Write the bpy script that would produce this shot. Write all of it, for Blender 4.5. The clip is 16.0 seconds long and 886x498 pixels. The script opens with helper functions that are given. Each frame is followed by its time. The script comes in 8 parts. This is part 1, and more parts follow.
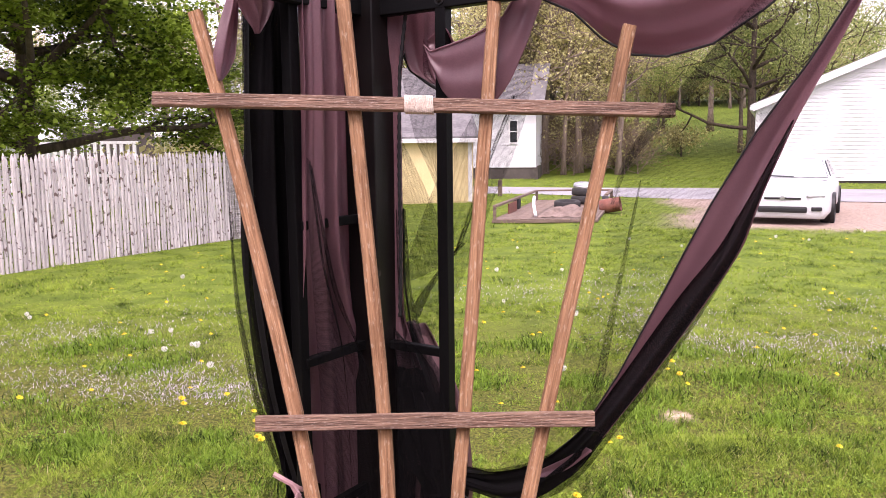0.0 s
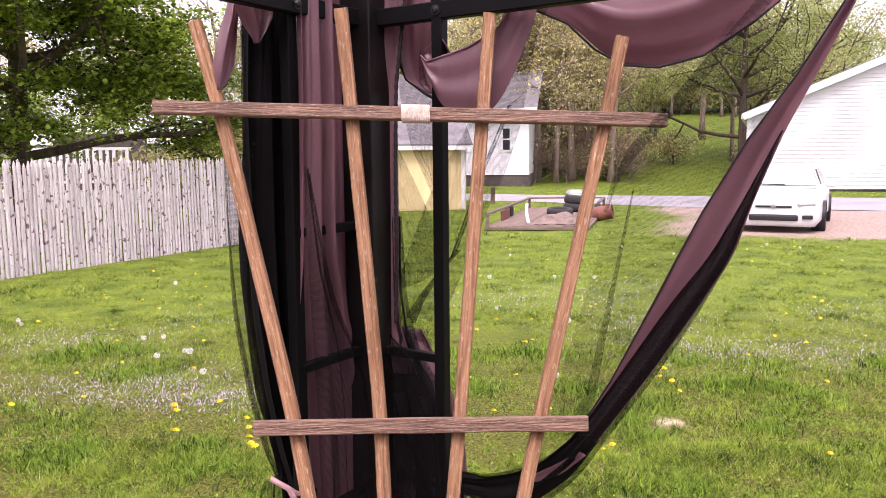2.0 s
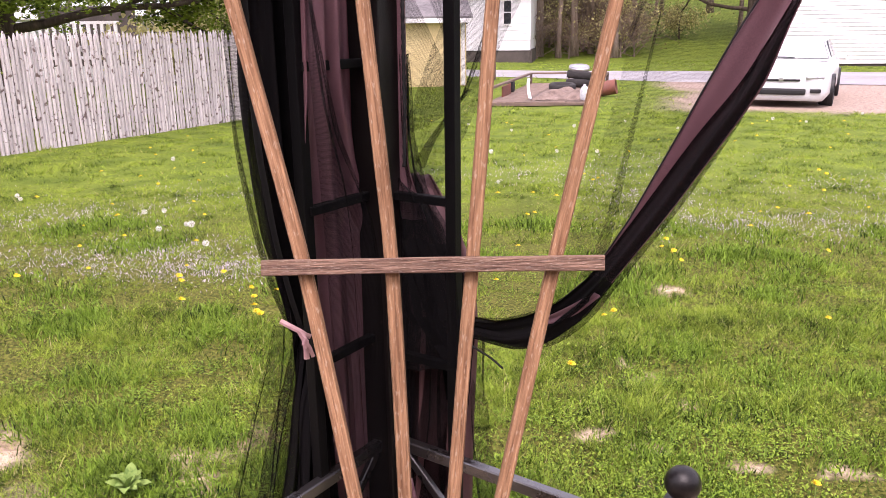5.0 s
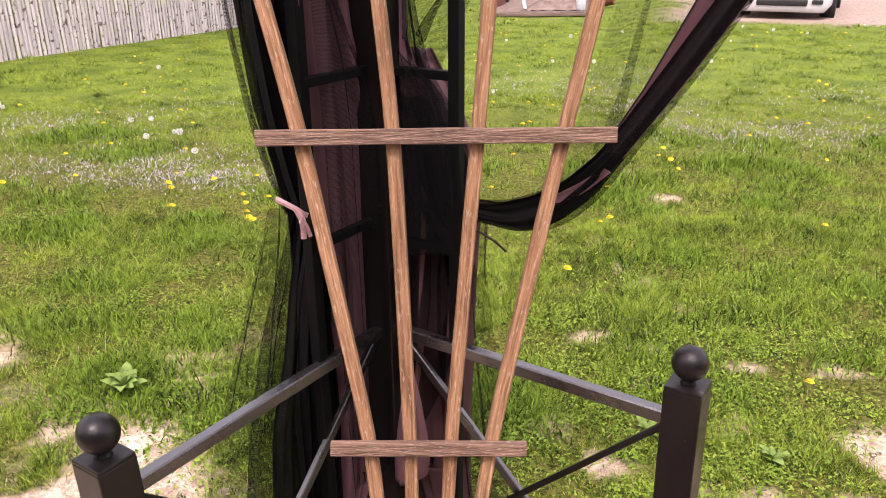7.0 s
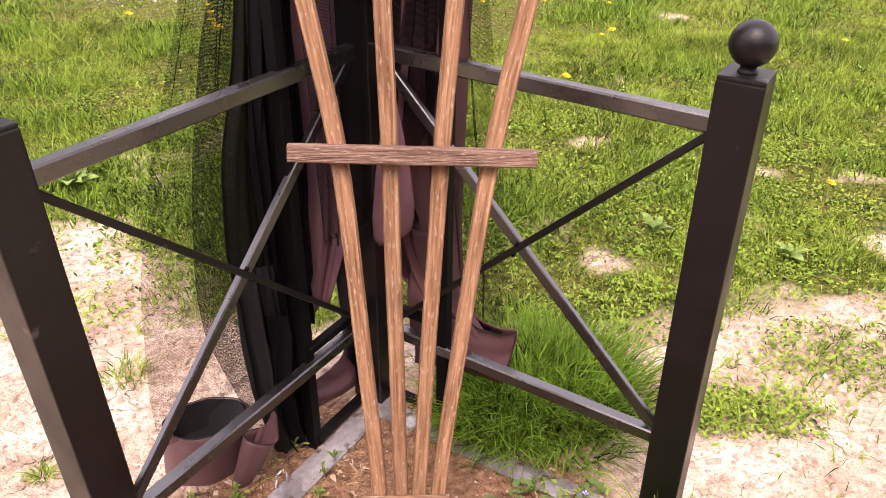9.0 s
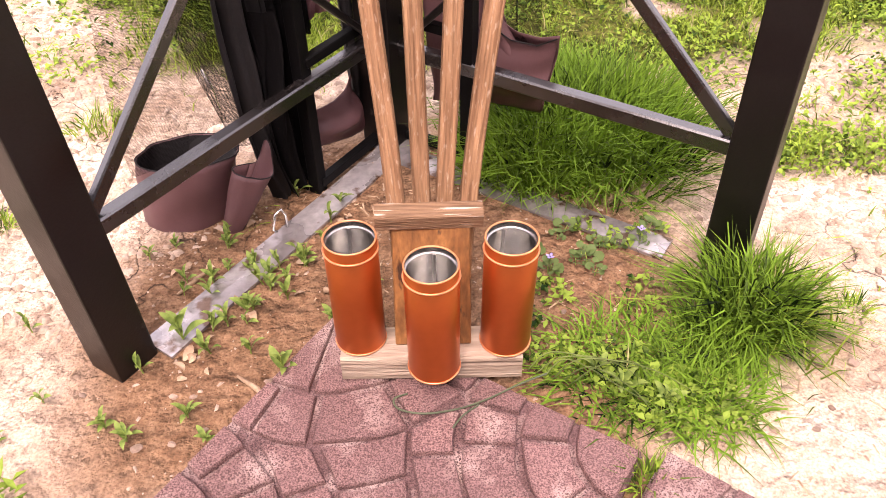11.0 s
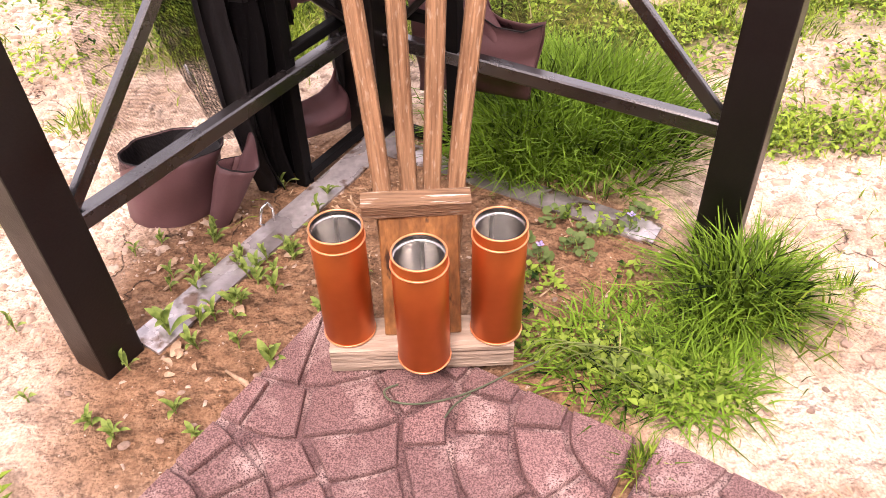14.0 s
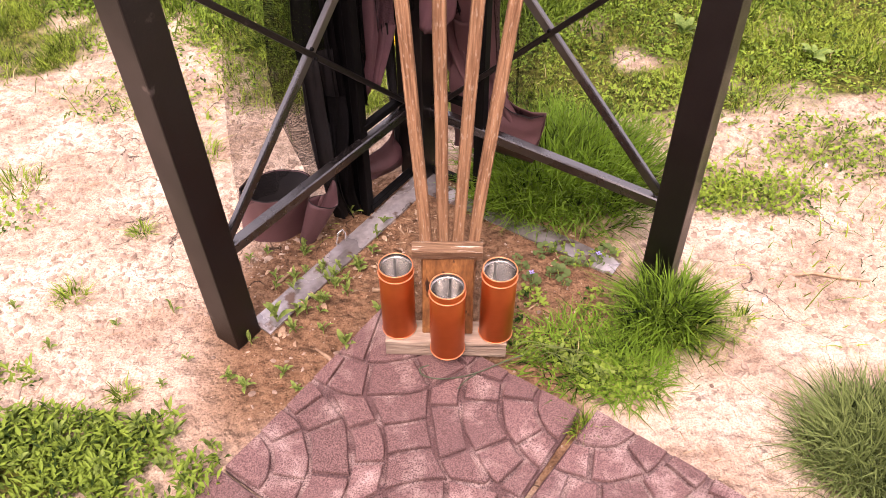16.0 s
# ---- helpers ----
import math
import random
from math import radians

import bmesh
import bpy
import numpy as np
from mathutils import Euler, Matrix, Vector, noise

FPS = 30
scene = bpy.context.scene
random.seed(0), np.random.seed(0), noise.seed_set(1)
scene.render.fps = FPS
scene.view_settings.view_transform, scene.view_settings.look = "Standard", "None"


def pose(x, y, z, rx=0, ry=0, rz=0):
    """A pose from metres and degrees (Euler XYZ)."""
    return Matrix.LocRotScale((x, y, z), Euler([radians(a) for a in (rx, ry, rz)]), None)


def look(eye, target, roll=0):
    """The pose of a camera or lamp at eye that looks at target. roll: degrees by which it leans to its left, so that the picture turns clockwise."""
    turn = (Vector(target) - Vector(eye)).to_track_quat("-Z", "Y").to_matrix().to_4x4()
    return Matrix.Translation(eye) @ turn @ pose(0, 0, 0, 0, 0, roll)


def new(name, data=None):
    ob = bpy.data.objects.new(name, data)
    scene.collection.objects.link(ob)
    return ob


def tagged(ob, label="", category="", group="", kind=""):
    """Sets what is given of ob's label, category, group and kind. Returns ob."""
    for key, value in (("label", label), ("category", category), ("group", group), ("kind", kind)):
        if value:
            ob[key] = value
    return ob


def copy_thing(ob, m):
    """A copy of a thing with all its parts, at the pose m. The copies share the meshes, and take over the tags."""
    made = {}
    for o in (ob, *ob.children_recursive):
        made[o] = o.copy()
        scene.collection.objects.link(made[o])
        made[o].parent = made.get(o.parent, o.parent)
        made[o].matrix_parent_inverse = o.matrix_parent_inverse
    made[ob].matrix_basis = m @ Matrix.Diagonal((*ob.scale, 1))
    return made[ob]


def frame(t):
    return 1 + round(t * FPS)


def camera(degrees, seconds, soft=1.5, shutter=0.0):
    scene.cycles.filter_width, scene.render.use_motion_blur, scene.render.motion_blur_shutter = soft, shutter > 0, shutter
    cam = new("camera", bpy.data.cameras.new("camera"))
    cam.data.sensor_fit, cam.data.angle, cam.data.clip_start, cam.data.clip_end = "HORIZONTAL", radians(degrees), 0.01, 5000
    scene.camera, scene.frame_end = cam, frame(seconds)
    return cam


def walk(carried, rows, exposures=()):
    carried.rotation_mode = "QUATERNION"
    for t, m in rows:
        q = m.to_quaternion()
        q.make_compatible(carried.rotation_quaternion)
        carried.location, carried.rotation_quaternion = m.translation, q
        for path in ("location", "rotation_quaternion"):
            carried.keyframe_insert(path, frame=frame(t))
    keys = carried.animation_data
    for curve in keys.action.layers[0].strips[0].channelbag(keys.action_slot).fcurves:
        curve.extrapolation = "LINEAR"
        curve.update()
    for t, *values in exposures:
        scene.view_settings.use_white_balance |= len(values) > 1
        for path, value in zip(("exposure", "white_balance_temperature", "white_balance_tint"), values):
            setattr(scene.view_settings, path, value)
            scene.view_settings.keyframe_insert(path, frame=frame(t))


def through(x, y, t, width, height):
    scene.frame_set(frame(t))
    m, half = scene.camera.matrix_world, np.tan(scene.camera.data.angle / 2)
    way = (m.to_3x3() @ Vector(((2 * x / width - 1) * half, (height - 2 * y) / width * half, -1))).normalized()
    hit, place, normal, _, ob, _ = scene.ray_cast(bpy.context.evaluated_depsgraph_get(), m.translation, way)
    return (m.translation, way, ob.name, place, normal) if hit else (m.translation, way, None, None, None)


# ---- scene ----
cam = camera(59.2, 16.0, 0.6)
PATH = [
    (0, (0.05, -0.011, 1.614), (0.008, 1.972, 1.355), -0.7),
    (0.5, (0.051, -0.019, 1.614), (0.016, 1.962, 1.344), -0.7),
    (1, (0.048, -0.02, 1.598), (0.003, 1.956, 1.296), -0.7),
    (1.5, (0.044, -0.02, 1.596), (0.005, 1.954, 1.273), -0.5),
    (2, (0.045, -0.029, 1.616), (0.022, 1.956, 1.375), -0.5),
    (2.5, (0.04, -0.03, 1.612), (0.012, 1.955, 1.365), -0.8),
    (3, (0.035, -0.02, 1.602), (-0.014, 1.959, 1.317), -0.9),
    (3.5, (0.032, -0.009, 1.592), (-0.005, 1.964, 1.268), -0.8),
    (4, (0.03, -0.004, 1.577), (-0.013, 1.961, 1.206), -1.0),
    (4.2, (0.028, -0.004, 1.57), (-0.005, 1.954, 1.163), -0.9),
    (6.3, (0.009, 0.041, 1.484), (-0.012, 1.929, 0.826), -0.7),
    (6.5, (0.005, 0.041, 1.476), (-0.016, 1.926, 0.809), -0.7),
    (7, (0.004, 0.042, 1.458), (0.001, 1.901, 0.721), -0.4),
    (7.5, (0.004, 0.049, 1.424), (0.003, 1.874, 0.604), -0.5),
    (8, (-0.006, 0.059, 1.383), (0.006, 1.842, 0.476), -0.2),
    (8.5, (-0.011, 0.106, 1.308), (0.011, 1.854, 0.338), -0.1),
    (9, (-0.003, 0.182, 1.113), (0.034, 1.895, 0.08), 0.7),
    (9.5, (-0.007, 0.22, 0.961), (-0.01, 1.876, -0.16), -1.0),
    (10, (-0.018, 0.248, 0.833), (-0.027, 1.836, -0.382), -1.6),
    (10.2, (-0.019, 0.25, 0.805), (-0.016, 1.794, -0.466), -0.9),
    (12.3, (-0.02, 0.255, 0.77), (-0.017, 1.74, -0.569), -1.6),
    (12.5, (-0.019, 0.254, 0.768), (-0.006, 1.746, -0.564), -1.4),
    (13, (-0.017, 0.257, 0.764), (0.0, 1.748, -0.568), -1.3),
    (13.5, (-0.019, 0.254, 0.761), (-0.009, 1.753, -0.564), -1.7),
    (14, (-0.015, 0.253, 0.764), (0.004, 1.749, -0.564), -1.7),
    (14.5, (-0.01, 0.25, 0.765), (0.012, 1.744, -0.564), -2.0),
    (15, (-0.015, 0.226, 0.819), (-0.01, 1.734, -0.495), -2.5),
    (15.5, (-0.001, 0.138, 0.963), (-0.086, 1.57, -0.43), -3.5),
    (16, (-0.01, -0.027, 1.174), (-0.058, 1.404, -0.223), -0.3),
]
EXPOSURES = [(0, 0.88, 6300, 34), (4.2, 0.88, 6300, 34), (7, 0.84, 6550, 28), (8.5, 0.92, 6700, 30), (9.5, 1.20, 6800, 31), (10, 1.22, 6850, 31), (12.5, 1.22, 6900, 32), (15, 1.20, 6900, 32), (15.5, 1.12, 6920, 34), (16, 0.94, 6950, 36)]
walk(cam, [(t, look(eye, target, roll)) for t, eye, target, roll in PATH], EXPOSURES)

# ---- sky and sun: bright overcast ----
SUN_UP, SUN_TURN = 60.0, 192.0
world = bpy.data.worlds.new("overcast_sky")
scene.world = world
world.use_nodes = True
sky = world.node_tree.nodes.new("ShaderNodeTexSky")
sky.sky_type, sky.sun_disc = "NISHITA", False
sky.sun_elevation, sky.sun_rotation = radians(SUN_UP), radians(SUN_TURN)
sky.air_density, sky.dust_density, sky.ozone_density = 1.0, 9.0, 0.2
background = world.node_tree.nodes["Background"]
# an even veil of high cloud over the clear sky
veil = world.node_tree.nodes.new("ShaderNodeMix")
veil.data_type = "RGBA"
veil.inputs[0].default_value = 0.6
veil.inputs[7].default_value = (10.0, 10.0, 10.2, 1)
world.node_tree.links.new(sky.outputs["Color"], veil.inputs[6])
world.node_tree.links.new(veil.outputs[2], background.inputs["Color"])
background.inputs["Strength"].default_value = 0.15
sun = new("sun", bpy.data.lights.new("sun", "SUN"))
sun.data.energy, sun.data.angle, sun.data.color = 1.5, radians(20), (1.0, 0.95, 0.88)
to_sun = Vector((math.sin(radians(SUN_TURN)) * math.cos(radians(SUN_UP)), math.cos(radians(SUN_TURN)) * math.cos(radians(SUN_UP)), math.sin(radians(SUN_UP))))
sun.matrix_world = look(to_sun * 40, (0, 0, 0))


# ---- materials ----
def material(name, colour, second=None, scale=8.0, stretch=(1, 1, 1), rough=0.7, metal=0.0, bump=0.0, bump_scale=60.0, blotch=0.35, specular=0.4,
             coords="Object", per_piece=0.0, sheen=0.0, rough_vary=0.0, flecks=None, through=0.0, ior=1.5, fine_mix=0.55, round_flecks=False, soft_flecks=0.06, fleck_stretch=None):
    """Noise at two scales mixes two colours; fine noise gives relief; per_piece varies brightness from object to object."""
    m = bpy.data.materials.new(name)
    m.use_nodes = True
    n, link = m.node_tree.nodes, m.node_tree.links.new
    out = n["Principled BSDF"]
    place, mapping = n.new("ShaderNodeTexCoord"), n.new("ShaderNodeMapping")
    mapping.inputs["Scale"].default_value = stretch
    link(place.outputs[coords], mapping.inputs["Vector"])
    if per_piece:
        piece, shifted = n.new("ShaderNodeObjectInfo"), n.new("ShaderNodeVectorMath")
        far_off = n.new("ShaderNodeMath")
        far_off.operation, far_off.inputs[1].default_value = "MULTIPLY", 37.0
        link(piece.outputs["Random"], far_off.inputs[0])
        link(place.outputs[coords], shifted.inputs[0])
        link(far_off.outputs[0], shifted.inputs[1])
        link(shifted.outputs["Vector"], mapping.inputs["Vector"])
    second = second or tuple(c * 0.7 for c in colour)
    big, fine = n.new("ShaderNodeTexNoise"), n.new("ShaderNodeTexNoise")
    big.inputs["Scale"].default_value, big.inputs["Detail"].default_value = scale, 5
    fine.inputs["Scale"].default_value, fine.inputs["Detail"].default_value = bump_scale, 4
    for tex in (big, fine):
        link(mapping.outputs["Vector"], tex.inputs["Vector"])
    ramp = n.new("ShaderNodeValToRGB")
    ramp.color_ramp.elements[0].position, ramp.color_ramp.elements[1].position = 0.5 - blotch * 0.5, 0.5 + blotch * 0.5
    ramp.color_ramp.elements[0].color, ramp.color_ramp.elements[1].color = (*second, 1), (*colour, 1)
    link(big.outputs["Fac"], ramp.inputs["Fac"])
    grain = n.new("ShaderNodeMix")
    grain.data_type, grain.blend_type = "RGBA", "MULTIPLY"
    grain.inputs[0].default_value = fine_mix
    link(ramp.outputs["Color"], grain.inputs[6])
    grey = n.new("ShaderNodeMapRange")
    grey.inputs["From Min"].default_value, grey.inputs["From Max"].default_value = 0.3, 0.7
    grey.inputs["To Min"].default_value, grey.inputs["To Max"].default_value = 0.55, 1.2
    link(fine.outputs["Fac"], grey.inputs["Value"])
    link(grey.outputs["Result"], grain.inputs[7])
    last = grain.outputs[2]
    if flecks:
        spots, where, over = n.new("ShaderNodeTexNoise"), n.new("ShaderNodeMapRange"), n.new("ShaderNodeMix")
        spots.inputs["Scale"].default_value, spots.inputs["Detail"].default_value = flecks[1], 6
        link((shifted if per_piece else place).outputs["Vector" if per_piece else coords] if round_flecks else mapping.outputs["Vector"], spots.inputs["Vector"])
        if fleck_stretch:
            own = n.new("ShaderNodeMapping")
            own.inputs["Scale"].default_value = fleck_stretch
            link(place.outputs[coords], own.inputs["Vector"])
            link(own.outputs["Vector"], spots.inputs["Vector"])
        where.inputs["From Min"].default_value, where.inputs["From Max"].default_value = flecks[2], flecks[2] + soft_flecks
        link(spots.outputs["Fac"], where.inputs["Value"])
        over.data_type = "RGBA"
        over.inputs[7].default_value = (*flecks[0], 1)
        link(where.outputs["Result"], over.inputs[0])
        link(last, over.inputs[6])
        last = over.outputs[2]
    if per_piece:
        info, shift = n.new("ShaderNodeObjectInfo"), n.new("ShaderNodeMapRange")
        shift.inputs["To Min"].default_value, shift.inputs["To Max"].default_value = 1 - per_piece, 1 + per_piece
        link(info.outputs["Random"], shift.inputs["Value"])
        vary = n.new("ShaderNodeMix")
        vary.data_type, vary.blend_type = "RGBA", "MULTIPLY"
        vary.inputs[0].default_value = 1
        link(last, vary.inputs[6])
        link(shift.outputs["Result"], vary.inputs[7])
        last = vary.outputs[2]
    link(last, out.inputs["Base Color"])
    out.inputs["Roughness"].default_value, out.inputs["Metallic"].default_value = rough, metal
    out.inputs["Specular IOR Level"].default_value = specular
    out.inputs["IOR"].default_value = ior
    if sheen:
        out.inputs["Sheen Weight"].default_value = sheen
    if rough_vary:
        spread = n.new("ShaderNodeMapRange")
        spread.inputs["From Min"].default_value, spread.inputs["From Max"].default_value = 0.35, 0.65
        spread.inputs["To Min"].default_value, spread.inputs["To Max"].default_value = rough - rough_vary, rough + rough_vary
        link(big.outputs["Fac"], spread.inputs["Value"])
        link(spread.outputs["Result"], out.inputs["Roughness"])
    if bump:
        relief = n.new("ShaderNodeBump")
        relief.inputs["Strength"].default_value, relief.inputs["Distance"].default_value = min(1, bump), 0.004
        link(fine.outputs["Fac"], relief.inputs["Height"])
        link(relief.outputs["Normal"], out.inputs["Normal"])
    if through:
        glow, mix = n.new("ShaderNodeBsdfTranslucent"), n.new("ShaderNodeMixShader")
        link(last, glow.inputs["Color"])
        mix.inputs["Fac"].default_value = through
        link(out.outputs[0], mix.inputs[1])
        link(glow.outputs[0], mix.inputs[2])
        link(mix.outputs[0], n["Material Output"].inputs["Surface"])
    return m


def netting(name, cell, thread, colour=(0.004, 0.0035, 0.004)):
    """Woven net: staggered holes between threads, laid out in the cloth's own UV in metres."""
    m = bpy.data.materials.new(name)
    m.use_nodes = True
    n, link = m.node_tree.nodes, m.node_tree.links.new
    cloth = n["Principled BSDF"]
    cloth.inputs["Base Color"].default_value, cloth.inputs["Roughness"].default_value = (*colour, 1), 0.9
    cloth.inputs["Specular IOR Level"].default_value = 0.12

    def sums(kind, a, b=None, c=None):
        node = n.new("ShaderNodeMath")
        node.operation = kind
        for k, value in enumerate((a, b, c)):
            if isinstance(value, (int, float)):
                node.inputs[k].default_value = value
            elif value is not None:
                link(value, node.inputs[k])
        return node.outputs[0]

    uv, split = n.new("ShaderNodeTexCoord"), n.new("ShaderNodeSeparateXYZ")
    link(uv.outputs["UV"], split.inputs["Vector"])
    across, down = sums("DIVIDE", split.outputs["X"], cell), sums("DIVIDE", split.outputs["Y"], cell)
    # every other row of holes is shifted by half a hole
    shifted = sums("MULTIPLY_ADD", sums("MODULO", sums("FLOOR", down), 2.0), 0.5, across)
    either = sums("MAXIMUM", sums("LESS_THAN", sums("FRACT", shifted), thread), sums("LESS_THAN", sums("FRACT", down), thread))
    hole, mix = n.new("ShaderNodeBsdfTransparent"), n.new("ShaderNodeMixShader")
    # fuzzy threads let a little light through, and fine hairs close part of each hole
    link(sums("MULTIPLY_ADD", either, 0.72, 0.28 * (1 - (1 - thread) ** 2)), mix.inputs["Fac"])
    link(hole.outputs[0], mix.inputs[1])
    link(cloth.outputs[0], mix.inputs[2])
    link(mix.outputs[0], n["Material Output"].inputs["Surface"])
    return m


def leaf_material(name, colour, second, scale=3.0, through=0.35, rough=0.55, dry=None, vary=0.8):
    m = bpy.data.materials.new(name)
    m.use_nodes = True
    n, link = m.node_tree.nodes, m.node_tree.links.new
    out = n["Principled BSDF"]
    out.inputs["Roughness"].default_value, out.inputs["Specular IOR Level"].default_value = rough, 0.12
    place, big, info = n.new("ShaderNodeTexCoord"), n.new("ShaderNodeTexNoise"), n.new("ShaderNodeNewGeometry")
    big.inputs["Scale"].default_value, big.inputs["Detail"].default_value = scale, 3
    link(place.outputs["Object"], big.inputs["Vector"])
    add = n.new("ShaderNodeMath")
    add.operation = "ADD"
    half = n.new("ShaderNodeMath")
    half.operation, half.inputs[1].default_value = "MULTIPLY", vary
    link(info.outputs["Random Per Island"], half.inputs[0])
    patch, both = n.new("ShaderNodeTexNoise"), n.new("ShaderNodeMix")
    patch.inputs["Scale"].default_value, patch.inputs["Detail"].default_value = scale * 5.5, 2
    link(place.outputs["Object"], patch.inputs["Vector"])
    both.inputs[0].default_value = 0.45
    link(big.outputs["Fac"], both.inputs[2])
    link(patch.outputs["Fac"], both.inputs[3])
    spread = n.new("ShaderNodeMapRange")
    spread.inputs["From Min"].default_value, spread.inputs["From Max"].default_value = 0.3, 0.7
    spread.inputs["To Min"].default_value, spread.inputs["To Max"].default_value = 0.12, 0.88
    link(both.outputs[0], spread.inputs["Value"])
    link(spread.outputs["Result"], add.inputs[0])
    link(half.outputs[0], add.inputs[1])
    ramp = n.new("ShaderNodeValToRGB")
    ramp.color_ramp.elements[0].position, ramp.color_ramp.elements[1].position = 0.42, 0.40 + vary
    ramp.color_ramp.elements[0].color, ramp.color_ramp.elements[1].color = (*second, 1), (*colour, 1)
    if dry:
        withered = n.new("ShaderNodeMapRange")
        withered.inputs["From Min"].default_value, withered.inputs["From Max"].default_value = 0.955, 0.965
        link(info.outputs["Random Per Island"], withered.inputs["Value"])
    link(add.outputs[0], ramp.inputs["Fac"])
    link(ramp.outputs["Color"], out.inputs["Base Color"])
    if dry:
        some = n.new("ShaderNodeMix")
        some.data_type = "RGBA"
        some.inputs[7].default_value = (*dry, 1)
        link(withered.outputs["Result"], some.inputs[0])
        link(ramp.outputs["Color"], some.inputs[6])
        link(some.outputs[2], out.inputs["Base Color"])
    glow, mix = n.new("ShaderNodeBsdfTranslucent"), n.new("ShaderNodeMixShader")
    link(ramp.outputs["Color"], glow.inputs["Color"])
    mix.inputs["Fac"].default_value = through
    link(out.outputs[0], mix.inputs[1])
    link(glow.outputs[0], mix.inputs[2])
    link(mix.outputs[0], n["Material Output"].inputs["Surface"])
    return m


def ground_material():
    """Pale cracked clay, brown soil, darkened thatch under grass, gravel: which one lies where comes from the sheet's
    attributes.
    """
    m = bpy.data.materials.new("ground")
    m.use_nodes = True
    n, link = m.node_tree.nodes, m.node_tree.links.new
    out = n["Principled BSDF"]
    out.inputs["Roughness"].default_value, out.inputs["Specular IOR Level"].default_value = 0.95, 0.15
    place = n.new("ShaderNodeTexCoord")

    def noise_tex(scale, detail=5):
        tex = n.new("ShaderNodeTexNoise")
        tex.inputs["Scale"].default_value, tex.inputs["Detail"].default_value = scale, detail
        link(place.outputs["Object"], tex.inputs["Vector"])
        return tex

    def two(tex, low, high, a=0.35, b=0.65):
        ramp = n.new("ShaderNodeValToRGB")
        ramp.color_ramp.elements[0].position, ramp.color_ramp.elements[1].position = a, b
        ramp.color_ramp.elements[0].color, ramp.color_ramp.elements[1].color = (*low, 1), (*high, 1)
        link(tex.outputs[0], ramp.inputs["Fac"])
        return ramp.outputs["Color"]

    def blend(first, other, name):
        mix, attribute = n.new("ShaderNodeMix"), n.new("ShaderNodeAttribute")
        attribute.attribute_name = name
        mix.data_type = "RGBA"
        link(attribute.outputs["Fac"], mix.inputs[0])
        link(first, mix.inputs[6])
        link(other, mix.inputs[7])
        return mix.outputs[2]

    crumbs, patches, specks = noise_tex(70), noise_tex(6), noise_tex(260, 3)
    clay = two(patches, (0.46, 0.345, 0.26), (0.74, 0.615, 0.50))
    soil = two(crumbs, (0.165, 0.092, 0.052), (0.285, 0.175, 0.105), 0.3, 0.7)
    # thatch is darkened to stand for shade under and between the blades
    thatch = two(noise_tex(60), (0.020, 0.030, 0.003), (0.14, 0.145, 0.030), 0.35, 0.65)
    turf = two(noise_tex(2.2), (0.062, 0.106, 0.011), (0.155, 0.212, 0.027), 0.3, 0.7)
    gravel = two(noise_tex(14), (0.19, 0.145, 0.12), (0.44, 0.36, 0.31), 0.3, 0.7)
    colour = blend(clay, soil, "brown_soil")
    colour = blend(colour, thatch, "grass")
    colour = blend(colour, turf, "far_turf")
    colour = blend(colour, gravel, "gravel")
    speck = n.new("ShaderNodeMix")
    speck.data_type, speck.blend_type = "RGBA", "MULTIPLY"
    speck.inputs[0].default_value = 0.6
    lumps = n.new("ShaderNodeMix")
    lumps.data_type, lumps.blend_type = "RGBA", "MULTIPLY"
    lumps.inputs[0].default_value = 0.75
    link(colour, lumps.inputs[6])
    link(two(noise_tex(34, 8), (0.5, 0.44, 0.40), (1.12, 1.10, 1.08), 0.28, 0.52), lumps.inputs[7])
    link(lumps.outputs[2], speck.inputs[6])
    link(two(specks, (0.45, 0.40, 0.36), (1.16, 1.13, 1.10), 0.3, 0.58), speck.inputs[7])
    cracks = n.new("ShaderNodeTexVoronoi")
    cracks.feature = "DISTANCE_TO_EDGE"
    cracks.inputs["Scale"].default_value = 7
    bend = n.new("ShaderNodeMix")
    bend.data_type = "RGBA"
    bend.inputs[0].default_value = 0.16
    link(place.outputs["Object"], bend.inputs[6])
    link(noise_tex(9).outputs["Color"], bend.inputs[7])
    link(bend.outputs[2], cracks.inputs["Vector"])
    gap = n.new("ShaderNodeMapRange")
    gap.inputs["From Max"].default_value, gap.inputs["To Min"].default_value = 0.018, 0.10
    link(cracks.outputs["Distance"], gap.inputs["Value"])
    some = n.new("ShaderNodeMapRange")
    some.inputs["From Min"].default_value, some.inputs["From Max"].default_value = 0.5, 0.58
    some.inputs["To Min"].default_value, some.inputs["To Max"].default_value = 0, 1
    link(noise_tex(2.2).outputs["Fac"], some.inputs["Value"])
    dark = n.new("ShaderNodeMix")
    dark.data_type, dark.blend_type = "RGBA", "MULTIPLY"
    link(some.outputs["Result"], dark.inputs[0])
    link(speck.outputs[2], dark.inputs[6])
    link(gap.outputs["Result"], dark.inputs[7])
    link(dark.outputs[2], out.inputs["Base Color"])
    relief = n.new("ShaderNodeBump")
    relief.inputs["Strength"].default_value, relief.inputs["Distance"].default_value = 1.0, 0.03
    under, softer = n.new("ShaderNodeAttribute"), n.new("ShaderNodeMapRange")
    under.attribute_name = "grass"
    softer.inputs["To Min"].default_value, softer.inputs["To Max"].default_value = 1.0, 0.1
    link(under.outputs["Fac"], softer.inputs["Value"])
    link(softer.outputs["Result"], relief.inputs["Strength"])
    lumpy = n.new("ShaderNodeMath")
    lumpy.operation, lumpy.inputs[1].default_value = "MULTIPLY_ADD", 1.6
